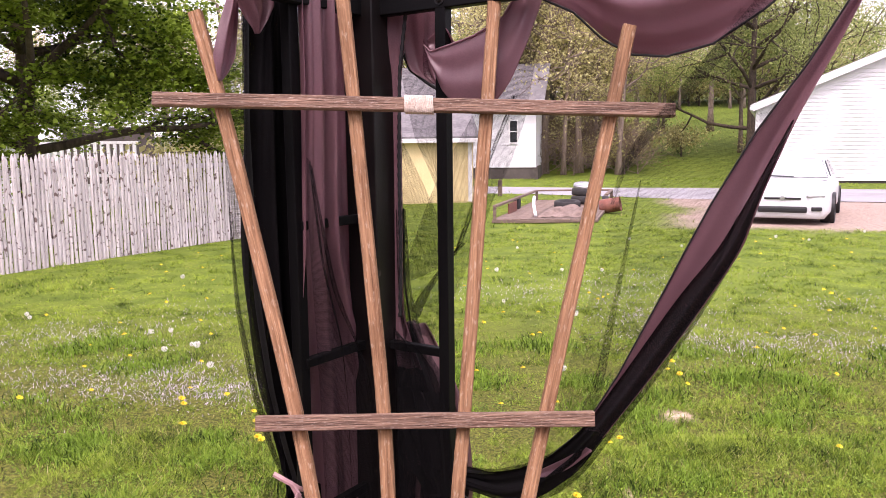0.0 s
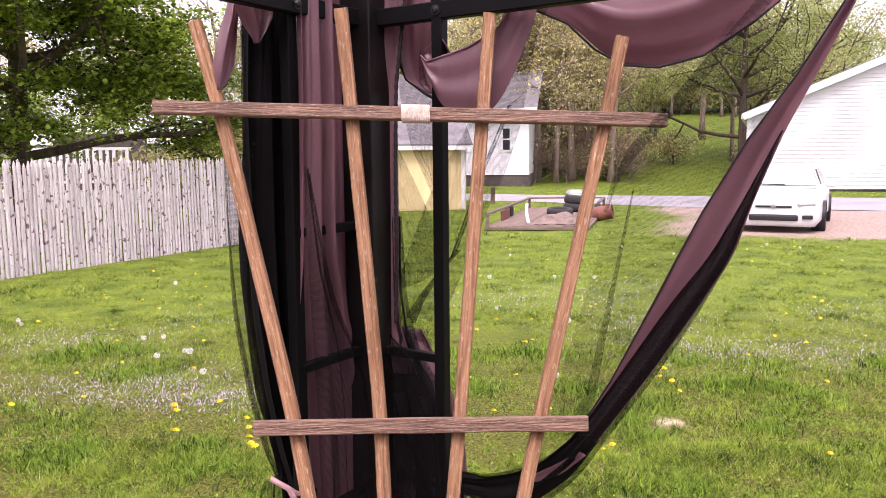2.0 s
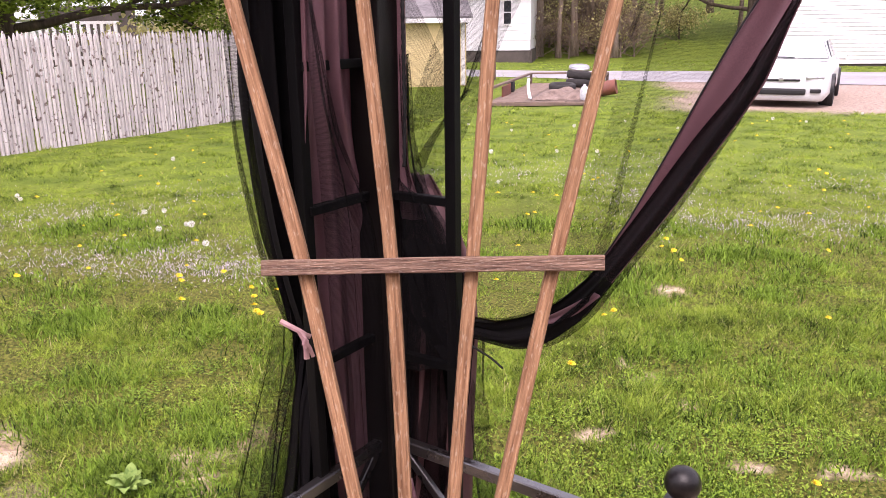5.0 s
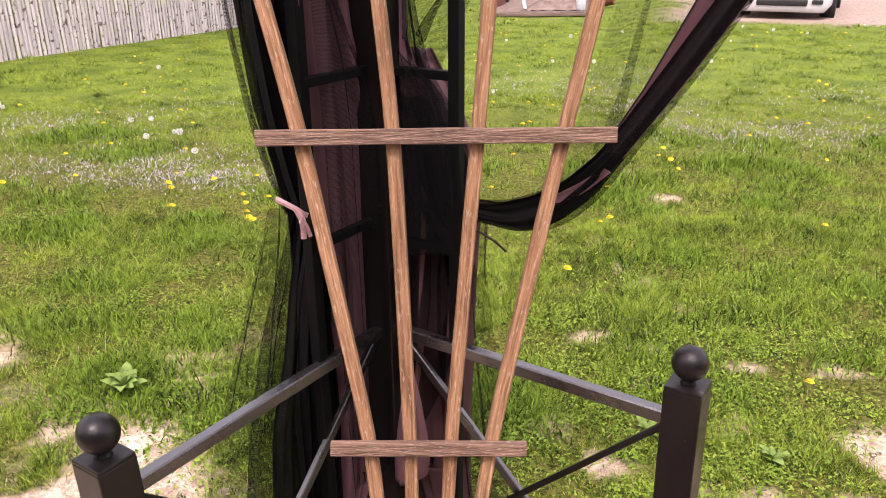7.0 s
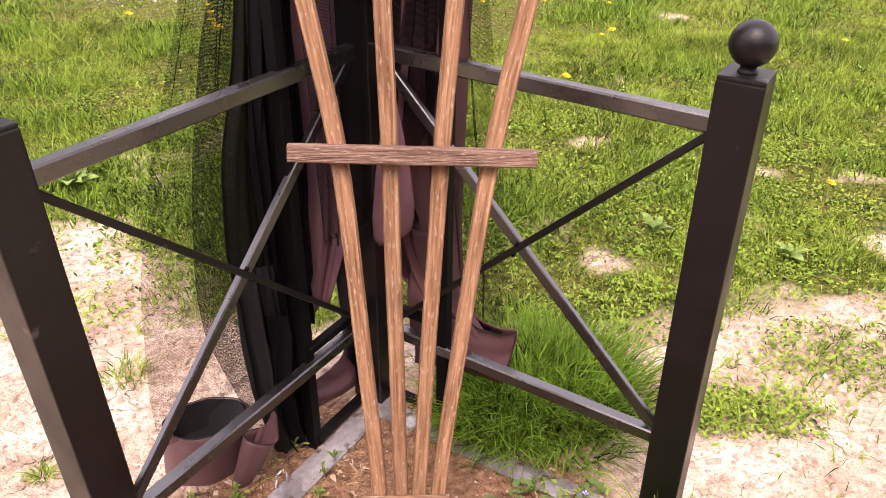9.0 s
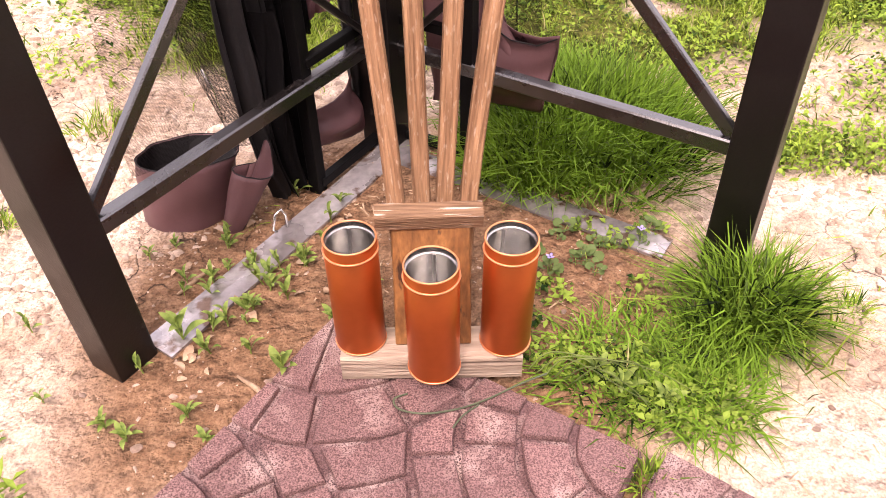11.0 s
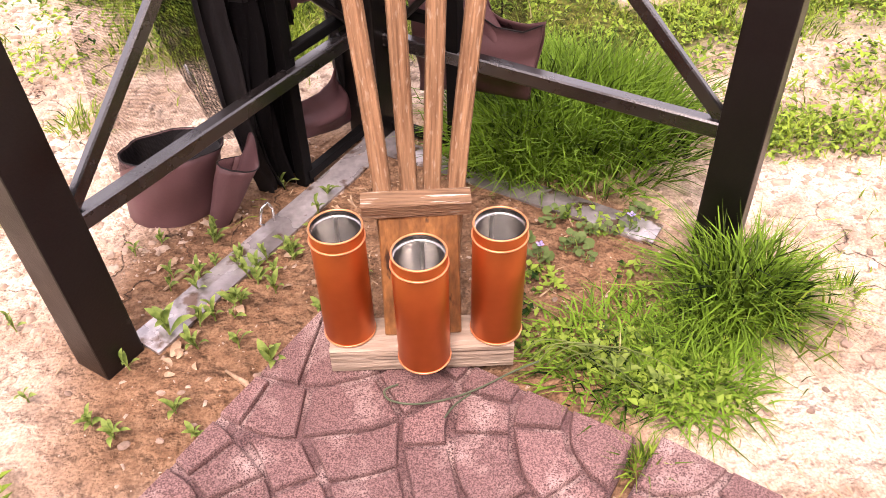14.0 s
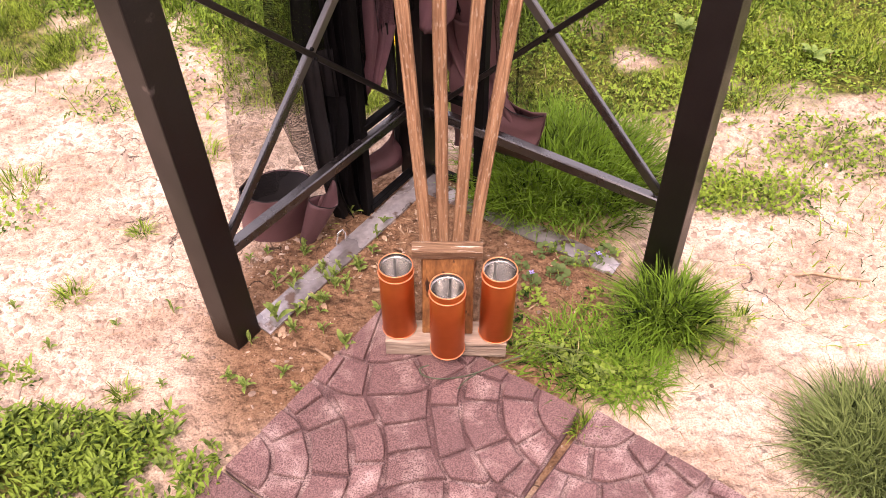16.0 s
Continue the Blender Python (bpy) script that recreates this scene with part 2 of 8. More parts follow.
    link(noise_tex(16, 4).outputs["Fac"], lumpy.inputs[0])
    link(noise_tex(48, 8).outputs["Fac"], lumpy.inputs[2])
    link(lumpy.outputs[0], relief.inputs["Height"])
    link(relief.outputs["Normal"], out.inputs["Normal"])
    return m


def rubber_material(name, pale, dark, dusty):
    """Bonded rubber crumb: dark and pale grains two millimetres across, with pale dust caught in patches."""
    m = bpy.data.materials.new(name)
    m.use_nodes = True
    n, link = m.node_tree.nodes, m.node_tree.links.new
    out = n["Principled BSDF"]
    out.inputs["Roughness"].default_value, out.inputs["Specular IOR Level"].default_value = 0.8, 0.25
    place = n.new("ShaderNodeTexCoord")

    def noise_tex(scale, detail):
        tex = n.new("ShaderNodeTexNoise")
        tex.inputs["Scale"].default_value, tex.inputs["Detail"].default_value = scale, detail
        link(place.outputs["Object"], tex.inputs["Vector"])
        return tex.outputs["Fac"]

    def spread(value, low, high, a=0.0, b=1.0):
        node = n.new("ShaderNodeMapRange")
        for key, number in (("From Min", low), ("From Max", high), ("To Min", a), ("To Max", b)):
            node.inputs[key].default_value = number
        link(value, node.inputs["Value"])
        return node.outputs["Result"]

    def mix(fac, first, other, kind="MIX"):
        node = n.new("ShaderNodeMix")
        node.data_type, node.blend_type = "RGBA", kind
        for socket, value in ((0, fac), (6, first), (7, other)):
            if isinstance(value, (tuple, float)):
                node.inputs[socket].default_value = value if socket == 0 else (*value, 1)
            else:
                link(value, node.inputs[socket])
        return node.outputs[2]

    def product(a, b):
        node = n.new("ShaderNodeMath")
        node.operation = "MULTIPLY"
        link(a, node.inputs[0])
        link(b, node.inputs[1])
        return node.outputs[0]

    grains = noise_tex(560, 2)
    colour = mix(spread(grains, 0.36, 0.64), dark, pale)
    colour = mix(spread(noise_tex(7, 4), 0.35, 0.68, 0.0, 0.45), colour, (0.16, 0.090, 0.088))
    # dust sits on some grains, in worn patches
    dust = product(spread(noise_tex(21, 7), dusty - 0.14, dusty + 0.06, 0.0, 0.75), spread(grains, 0.36, 0.54))
    colour = mix(dust, colour, (0.50, 0.37, 0.335))
    info = n.new("ShaderNodeObjectInfo")
    link(mix(1.0, colour, spread(info.outputs["Random"], 0, 1, 0.86, 1.14), "MULTIPLY"), out.inputs["Base Color"])
    relief = n.new("ShaderNodeBump")
    relief.inputs["Strength"].default_value, relief.inputs["Distance"].default_value = 1.0, 0.0022
    link(grains, relief.inputs["Height"])
    link(relief.outputs["Normal"], out.inputs["Normal"])
    return m


WOOD_UP = material("weathered_wood_upright", (0.43, 0.248, 0.136), (0.20, 0.098, 0.050), 1.6, (330, 5.0, 1), 0.85, bump=1.0, bump_scale=3.2, blotch=0.45, per_piece=0.12, specular=0.2, flecks=((0.53, 0.40, 0.29), 1.0, 0.57), fine_mix=0.6, coords="UV", fleck_stretch=(700, 60, 1), soft_flecks=0.22)
WOOD_ALONG = material("weathered_wood_along", (0.34, 0.21, 0.145), (0.085, 0.042, 0.028), 1.4, (5.0, 130, 130), 0.75, bump=1.0, bump_scale=3.5, blotch=0.55, per_piece=0.08, flecks=((0.52, 0.42, 0.35), 1.0, 0.55), fine_mix=0.8, fleck_stretch=(110, 600, 700), soft_flecks=0.32)
WOOD_BOARD = material("grey_weathered_board", (0.56, 0.46, 0.36), (0.25, 0.18, 0.13), 1.8, (2.6, 21, 40), 0.85, bump=1.0, bump_scale=6, blotch=0.7, fine_mix=0.7, specular=0.2, flecks=((0.55, 0.48, 0.40), 3.0, 0.62))
WOOD_PANEL = material("stained_panel", (0.36, 0.165, 0.055), (0.12, 0.045, 0.014), 2.0, (30, 30, 1.0), 0.5, bump=0.6, bump_scale=7, blotch=0.5, fine_mix=0.7, flecks=((0.045, 0.020, 0.010), 2.2, 0.60))
WOOD_CAP = material("worn_brown_plank", (0.36, 0.225, 0.135), (0.12, 0.060, 0.032), 1.7, (5.0, 60, 120), 0.85, bump=1.0, bump_scale=5, blotch=0.8, fine_mix=0.8, specular=0.2, flecks=((0.62, 0.53, 0.44), 3.2, 0.60))
TWINE = material("white_twine", (0.68, 0.58, 0.5), (0.5, 0.4, 0.33), 90, rough=0.9, bump=0.5, bump_scale=300)
STEEL = material("powder_coated_steel", (0.0085, 0.0066, 0.0062), (0.005, 0.004, 0.0038), 12, rough=0.37, bump=0.10, bump_scale=320, specular=0.28, rough_vary=0.08, ior=1.58, flecks=((0.08, 0.066, 0.06), 22.0, 0.69))
# Glossier, slightly paler copy of the post steel.
RAIL_STEEL = material("glossy_rail_steel", (0.014, 0.012, 0.012), (0.009, 0.0075, 0.0075), 12, rough=0.27, bump=0.08, bump_scale=320, specular=0.6, rough_vary=0.08, ior=1.95, flecks=((0.08, 0.066, 0.06), 22.0, 0.69))
BLACK_STEEL = material("black_steel", (0.004, 0.0037, 0.004), (0.003, 0.003, 0.0033), 12, rough=0.55, bump=0.1, bump_scale=300, specular=0.1)
COPPER = material("copper_lacquer", (0.60, 0.155, 0.040), (0.54, 0.130, 0.032), 3, rough=0.36, metal=0.85, bump=0.03, bump_scale=60, specular=0.5, blotch=0.8, fine_mix=0.12)
COPPER_BEAD = material("copper_bead", (0.80, 0.34, 0.16), (0.70, 0.27, 0.12), 20, rough=0.33, metal=0.5)
TIN = material("bare_tin", (0.74, 0.73, 0.71), (0.62, 0.61, 0.59), 30, rough=0.24, metal=1.0, bump=0.04, bump_scale=120, fine_mix=0.2)
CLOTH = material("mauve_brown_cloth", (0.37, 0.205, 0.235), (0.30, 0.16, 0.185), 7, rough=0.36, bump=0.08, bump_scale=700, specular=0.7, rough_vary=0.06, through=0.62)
# Darker copy of the mauve cloth, with shade put into its colour.
SHADED_CLOTH = material("shaded_mauve_cloth", (0.155, 0.076, 0.080), (0.105, 0.050, 0.053), 7, rough=0.5, bump=0.08, bump_scale=700, specular=0.4)
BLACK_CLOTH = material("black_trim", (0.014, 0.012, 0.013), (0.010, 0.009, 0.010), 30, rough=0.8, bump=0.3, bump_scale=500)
RIBBON = material("pink_ribbon", (0.50, 0.30, 0.30), (0.40, 0.22, 0.23), 40, rough=0.5)
NET = netting("black_net", 0.0020, 0.22)
NET_SHEER = netting("black_net_sheer", 0.0020, 0.12)
NET_FOLDED = netting("black_net_folded", 0.0015, 0.74)
NET_TIGHT = netting("black_net_tight", 0.0018, 0.40)
RUBBER = rubber_material("mauve_rubber_paver", (0.300, 0.178, 0.164), (0.075, 0.038, 0.036), 0.66)
RUBBER_JOINT = rubber_material("paver_groove", (0.17, 0.098, 0.092), (0.040, 0.020, 0.021), 0.58)
EDGING = material("steel_edging", (0.60, 0.57, 0.57), (0.16, 0.135, 0.132), 8, rough=0.25, metal=0.55, bump=0.25, bump_scale=80, blotch=0.45, specular=0.7, rough_vary=0.10, flecks=((0.14, 0.088, 0.062), 24.0, 0.58))
PEG = material("bright_wire", (0.8, 0.8, 0.78), rough=0.25, metal=0.9)
HOSE = material("green_cord", (0.085, 0.11, 0.06), rough=0.6)
STONE = material("pebble", (0.34, 0.25, 0.19), (0.20, 0.135, 0.10), 30, rough=0.9, bump=0.4, bump_scale=150, per_piece=0.25)
CLOD = material("clay_clod", (0.52, 0.405, 0.315), (0.30, 0.21, 0.15), 40, rough=0.95, bump=0.4, bump_scale=150)
CHIP = material("wood_chip", (0.50, 0.36, 0.24), (0.33, 0.21, 0.13), 30, rough=0.9, bump=0.3, bump_scale=120, per_piece=0.2)
GROUND = ground_material()
# Near-black second colours of the grasses stand in for shade between blades.
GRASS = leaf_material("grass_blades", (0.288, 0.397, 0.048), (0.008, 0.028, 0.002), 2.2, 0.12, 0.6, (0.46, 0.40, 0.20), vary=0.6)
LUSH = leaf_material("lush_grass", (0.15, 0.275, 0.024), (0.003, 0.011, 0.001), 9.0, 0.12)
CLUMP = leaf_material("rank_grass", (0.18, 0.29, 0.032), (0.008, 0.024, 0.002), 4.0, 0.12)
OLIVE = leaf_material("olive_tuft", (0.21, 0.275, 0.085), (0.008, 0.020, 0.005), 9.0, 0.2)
IVY = leaf_material("ground_ivy", (0.105, 0.155, 0.050), (0.020, 0.042, 0.011), 30.0, 0.1)
VIOLET = material("violet_petals", (0.42, 0.36, 0.72), (0.33, 0.27, 0.60), 200, rough=0.7)
SEAM = material("tin_seam", (0.52, 0.51, 0.49), (0.4, 0.39, 0.38), 60, rough=0.4, metal=0.9)
CLOVER = leaf_material("clover", (0.26, 0.38, 0.045), (0.020, 0.055, 0.006), 5.0, 0.15)
WEED = leaf_material("weed_leaf", (0.32, 0.42, 0.10), (0.045, 0.095, 0.016), 14.0, 0.25)
# its near-black second colour paints the shaded gaps between leaves
PATCH = leaf_material("patch_weed_leaf", (0.225, 0.33, 0.046), (0.010, 0.034, 0.004), 16.0, 0.2)
DOCK = leaf_material("dock_leaf", (0.24, 0.34, 0.085), (0.06, 0.13, 0.025), 20.0, 0.2)
YELLOW = material("dandelion_yellow", (0.86, 0.68, 0.03), (0.8, 0.58, 0.015), 90, rough=0.8)
PUFF = material("dandelion_down", (0.75, 0.74, 0.70), (0.6, 0.6, 0.56), 90, rough=0.9)
PURPLE = leaf_material("deadnettle", (0.60, 0.52, 0.64), (0.20, 0.20, 0.13), 9.0, 0.2)
MAPLE = leaf_material("maple_leaves", (0.245, 0.34, 0.038), (0.018, 0.046, 0.005), 1.1, 0.3)
SPRING = leaf_material("spring_leaves", (0.62, 0.58, 0.27), (0.28, 0.245, 0.10), 0.25, 0.45)
DEEP = leaf_material("deep_leaves", (0.41, 0.47, 0.16), (0.12, 0.175, 0.045), 0.3, 0.45)
BARK = material("bark", (0.12, 0.088, 0.065), (0.055, 0.04, 0.03), 3, (3, 3, 0.6), 0.95, bump=0.9, bump_scale=12)
BARK_GREY = material("grey_bark", (0.30, 0.235, 0.19), (0.16, 0.12, 0.095), 3, (3, 3, 0.6), 0.95, bump=0.8, bump_scale=12)
PICKET = material("silvered_picket", (0.73, 0.675, 0.67), (0.42, 0.37, 0.365), 2.0, (15, 15, 1.1), 0.9, bump=0.8, bump_scale=9, blotch=0.5, per_piece=0.16, flecks=((0.15, 0.105, 0.095), 13.0, 0.60), round_flecks=True)
SIDING = material("white_siding", (0.74, 0.74, 0.75), (0.68, 0.68, 0.70), 0.8, rough=0.6)
WHITE = material("white_trim", (0.82, 0.82, 0.82), (0.74, 0.74, 0.74), 3, rough=0.6)
YELLOW_WALL = material("cream_yellow_boards", (0.80, 0.66, 0.36), (0.70, 0.56, 0.29), 2, rough=0.8)
SHINGLE = material("grey_shingles", (0.20, 0.19, 0.19), (0.13, 0.12, 0.125), 2.5, rough=0.95, bump=0.6, bump_scale=14)
FOUNDATION = material("dark_foundation", (0.10, 0.085, 0.075), (0.06, 0.05, 0.045), 2, rough=0.95)
DARK_GLASS = material("window_glass", (0.035, 0.04, 0.045), (0.03, 0.033, 0.036), 2, rough=0.12, specular=0.6)
ASPHALT = material("road_asphalt", (0.33, 0.32, 0.33), (0.25, 0.24, 0.25), 0.8, rough=0.9, bump=0.4, bump_scale=60)
CAR_PAINT = material("white_car_paint", (0.60, 0.61, 0.62), (0.56, 0.57, 0.58), 1, rough=0.25, specular=0.5)
CAR_DARK = material("car_black_plastic", (0.02, 0.02, 0.022), rough=0.5)
TYRE = material("tyre_rubber", (0.022, 0.021, 0.021), (0.035, 0.033, 0.032), 14, rough=0.85, bump=0.4, bump_scale=80)
RIM = material("wheel_rim", (0.55, 0.55, 0.56), rough=0.3, metal=0.8)
LAMP_GLASS = material("headlamp_glass", (0.58, 0.60, 0.62), (0.40, 0.42, 0.45), 14, rough=0.15, specular=0.6)
PLANK = material("old_deck_plank", (0.235, 0.17, 0.135), (0.105, 0.072, 0.056), 1.6, (1, 9, 9), 0.85, bump=0.6, bump_scale=18, per_piece=0.25)
RUST = material("rusty_red_drum", (0.24, 0.075, 0.05), (0.12, 0.06, 0.045), 6, rough=0.7, bump=0.3, bump_scale=30, blotch=0.5)
TARP = material("brown_blanket", (0.26, 0.195, 0.165), (0.13, 0.092, 0.075), 5, rough=0.95, bump=0.6, bump_scale=40)
# Pale base colour stands for the sky reflected in the windscreen.
SKY_PALE_GLASS = material("sky_pale_glass", (0.55, 0.58, 0.60), (0.45, 0.48, 0.50), 1.2, rough=0.1, specular=0.8)
STRAW = material("straw_bits", (0.50, 0.36, 0.23), (0.28, 0.18, 0.11), 60, rough=0.9)
BRUSH = leaf_material("brown_brush", (0.24, 0.175, 0.11), (0.09, 0.062, 0.04), 0.4, 0.3)


# ---- building helpers ----
def thing(name, place, label, category, group="", kind=""):
    """An Empty at the base of a thing that has parts."""
    ob = new(name)
    ob.matrix_world = Matrix.Translation(place)
    ob.empty_display_size = 0.05
    bpy.context.view_layer.update()
    return tagged(ob, label, category, group, kind)


def mesh_object(name, mesh, mat, parent=None, label=""):
    ob = new(name, mesh)
    if mat and not mesh.materials:
        mesh.materials.append(mat)
    if parent:
        ob.parent = parent
        base = parent
        while base.parent:
            base = base.parent
        ob.matrix_parent_inverse = Matrix.Identity(4) if parent.parent else base.matrix_basis.inverted()
    return tagged(ob, label)


def part(name, bm, mat, parent=None, label="", smooth=False):
    """Links a bmesh as one mesh object, in world places, under a thing or under a part."""
    mesh = bpy.data.meshes.new(name)
    bmesh.ops.recalc_face_normals(bm, faces=bm.faces[:])
    bm.to_mesh(mesh)
    bm.free()
    if smooth:
        mesh.shade_smooth()
    return mesh_object(name, mesh, mat, parent, label)


def box(bm, size, m, bevel=0.0, segments=1):
    made = bmesh.ops.create_cube(bm, size=1, matrix=m @ Matrix.Diagonal((*size, 1)))
    if bevel:
        edges = list({e for v in made["verts"] for e in v.link_edges})
        bmesh.ops.bevel(bm, geom=edges, offset=bevel, segments=segments, affect="EDGES", profile=0.6)
    return bm


def bar_matrix(a, b, facing=(0, 0, 1)):
    """A frame whose x axis runs from a to b and whose z axis lies as near to facing as it can."""
    a, b = Vector(a), Vector(b)
    x = (b - a).normalized()
    y = Vector(facing).cross(x).normalized()
    z = x.cross(y)
    m = Matrix((x, y, z)).transposed().to_4x4()
    m.translation = (a + b) / 2
    return m


def bar(a, b, width, height, facing=(0, 0, 1), bevel=0.0015, bm=None):
    bm = bm or bmesh.new()
    return box(bm, ((Vector(b) - Vector(a)).length, width, height), bar_matrix(a, b, facing), bevel)


def worn_bar(a, b, width, height, facing, wobble, seed, pieces=14, bevel=0.0015):
    """A hand-sawn stick: cut into short lengths, a little crooked and uneven in section."""
    length = (Vector(b) - Vector(a)).length
    m, bm = bar_matrix(a, b, facing), bmesh.new()
    rings = []
    for i in range(pieces + 1):
        x = (i / pieces - 0.5) * length
        drift = [noise.noise(Vector((seed * 7.3 + k * 3.1, x * 3.0, 0.5))) * wobble for k in range(2)]
        w, h = (s * 0.5 * (1 + 0.06 * noise.noise(Vector((seed * 3.7, x * 9.0, k * 5.0)))) for k, s in enumerate((width, height)))
        c = min(bevel, w * 0.3)
        ring = [(-w + c, -h), (w - c, -h), (w, -h + c), (w, h - c), (w - c, h), (-w + c, h), (-w, h - c), (-w, -h + c)]
        rings.append([bm.verts.new(m @ Vector((x, y + drift[0], z + drift[1]))) for y, z in ring])
    for r, q in zip(rings, rings[1:]):
        for k in range(8):
            bm.faces.new((r[k], r[(k + 1) % 8], q[(k + 1) % 8], q[k]))
    bm.faces.new(rings[0][::-1])
    bm.faces.new(rings[-1])
    return bm


def tube(points, radius, sides=8, bm=None, closed=False):
    """A round tube along points; radius may be one number or one a point."""
    bm = bm or bmesh.new()
    points = [Vector(p) for p in points]
    radii = radius if isinstance(radius, (list, tuple)) else [radius] * len(points)
    rings, side = [], None
    for i, p in enumerate(points):
        ahead = (points[min(i + 1, len(points) - 1)] - points[max(i - 1, 0)]).normalized()
        if side is None:
            side = ahead.cross(Vector((0.13, 0.31, 0.94))).normalized()
        side = (side - ahead * side.dot(ahead)).normalized()
        up = ahead.cross(side)
        rings.append([bm.verts.new(p + (side * math.cos(a) + up * math.sin(a)) * radii[i]) for a in (2 * math.pi * k / sides for k in range(sides))])
    for r, q in zip(rings, rings[1:]):
        for k in range(sides):
            bm.faces.new((r[k], r[(k + 1) % sides], q[(k + 1) % sides], q[k]))
    if not closed:
        bm.faces.new(rings[0][::-1])
        bm.faces.new(rings[-1])
    return bm


def turned(profile, m=Matrix.Identity(4), sides=32, bm=None):
    """A lathe shape about z from (radius, height) pairs; a radius of 0 closes it."""
    bm = bm or bmesh.new()
    rings = []
    for r, z in profile:
        if r == 0:
            rings.append([bm.verts.new(m @ Vector((0, 0, z)))])
        else:
            rings.append([bm.verts.new(m @ Vector((r * math.cos(a), r * math.sin(a), z))) for a in (2 * math.pi * k / sides for k in range(sides))])
    for r, q in zip(rings, rings[1:]):
        for k in range(sides):
            j = (k + 1) % sides
            if len(r) == 1 and len(q) == 1:
                continue
            if len(r) == 1:
                bm.faces.new((r[0], q[j], q[k]))
            elif len(q) == 1:
                bm.faces.new((r[k], r[j], q[0]))
            else:
                bm.faces.new((r[k], r[j], q[j], q[k]))
    return bm


def mesh_from(name, verts, faces, smooth=False):
    """A mesh from numpy arrays of corners and of equal-sided faces."""
    mesh = bpy.data.meshes.new(name)
    sides = faces.shape[1]
    mesh.vertices.add(len(verts))
    mesh.vertices.foreach_set("co", np.ascontiguousarray(verts, np.float32).ravel())
    mesh.loops.add(faces.size)
    mesh.loops.foreach_set("vertex_index", np.ascontiguousarray(faces, np.int32).ravel())
    mesh.polygons.add(len(faces))
    mesh.polygons.foreach_set("loop_start", np.arange(len(faces), dtype=np.int32) * sides)
    mesh.update(calc_edges=True)
    if smooth:
        mesh.shade_smooth()
    return mesh


TABLE = np.random.RandomState(7).rand(256, 256)


def soft_noise(x, y):
    """Value noise from 0 to 1 with a lattice of one metre, for arrays."""
    x, y = np.asarray(x, float), np.asarray(y, float)
    i, j = np.floor(x).astype(int), np.floor(y).astype(int)
    u, v = x - i, y - j
    u, v = u * u * (3 - 2 * u), v * v * (3 - 2 * v)
    a, b, c, d = (TABLE[(i + p) % 256, (j + q) % 256] for p, q in ((0, 0), (1, 0), (0, 1), (1, 1)))
    return (a * (1 - u) + b * u) * (1 - v) + (c * (1 - u) + d * u) * v


def layered(x, y, scale, octaves=3):
    total, weight, size = 0.0, 0.0, scale
    for k in range(octaves):
        total = total + soft_noise(np.asarray(x) * size + 17.3 * k, np.asarray(y) * size + 5.1 * k) * 0.5 ** k
        weight, size = weight + 0.5 ** k, size * 2.1
    return total / weight


def step(x, a, b):
    t = np.clip((np.asarray(x, float) - a) / (b - a), 0, 1)
    return t * t * (3 - 2 * t)


# the gazebo's corner and the two walls that meet in it
CORNER = Vector((-0.11, 1.44, 0))
ALONG_L, ALONG_R = Vector((-0.543, -0.840, 0)), Vector((0.840, -0.543, 0))
OUT_L, OUT_R = Vector((-0.840, 0.543, 0)), Vector((0.543, 0.840, 0))


def on_wall(side, s, z, off=0.0):
    """The place s metres along a wall from the corner, z up, off metres outside it."""
    along, out = (ALONG_L, OUT_L) if side == "L" else (ALONG_R, OUT_R)
    return CORNER + along * s + out * off + Vector((0, 0, z))


def wall_places(x, y):
    """How far points lie along the left wall's and the right wall's way from the corner."""
    dx, dy = np.asarray(x) - CORNER.x, np.asarray(y) - CORNER.y
    return dx * ALONG_L.x + dy * ALONG_L.y, dx * ALONG_R.x + dy * ALONG_R.y


# ---- ground ----
def height(x, y):
    x, y = np.asarray(x, float), np.asarray(y, float)
    near = (layered(x, y, 3.0) - 0.5) * 0.03 + (layered(x, y, 14.0) - 0.5) * 0.014
    near = near * np.clip(step(y, 0.9, 1.6) + step(np.abs(x), 0.3, 0.9) * 0.5, 0.12, 1)
    hill = 0.075 * np.maximum(y - 44, 0) * step(x, -30, 10) + 0.05 * np.maximum(y - 44, 0)
    return near + np.minimum(hill, 9) + (layered(x, y, 0.15) - 0.5) * 0.3 * step(y, 12, 40)


def spot(x, y, cx, cy, rx, ry):
    return np.exp(-(((x - cx) / rx) ** 2 + ((y - cy) / ry) ** 2))


# worn patches in the lawn: place and half widths
BARE = ((0.90, 3.28, 0.14, 0.07), (0.85, 3.46, 0.06, 0.05), (0.77, 3.77, 0.10, 0.05), (1.35, 4.54, 0.17, 0.09), (1.24, 5.06, 0.08, 0.12), (0.56, 2.78, 0.12, 0.06), (0.75, 2.67, 0.10, 0.06), (1.43, 2.49, 0.20, 0.06), (1.09, 2.53, 0.10, 0.05), (1.02, 3.03, 0.07, 0.05), (0.96, 1.68, 0.2, 0.08), (0.56, 1.66, 0.12, 0.07))


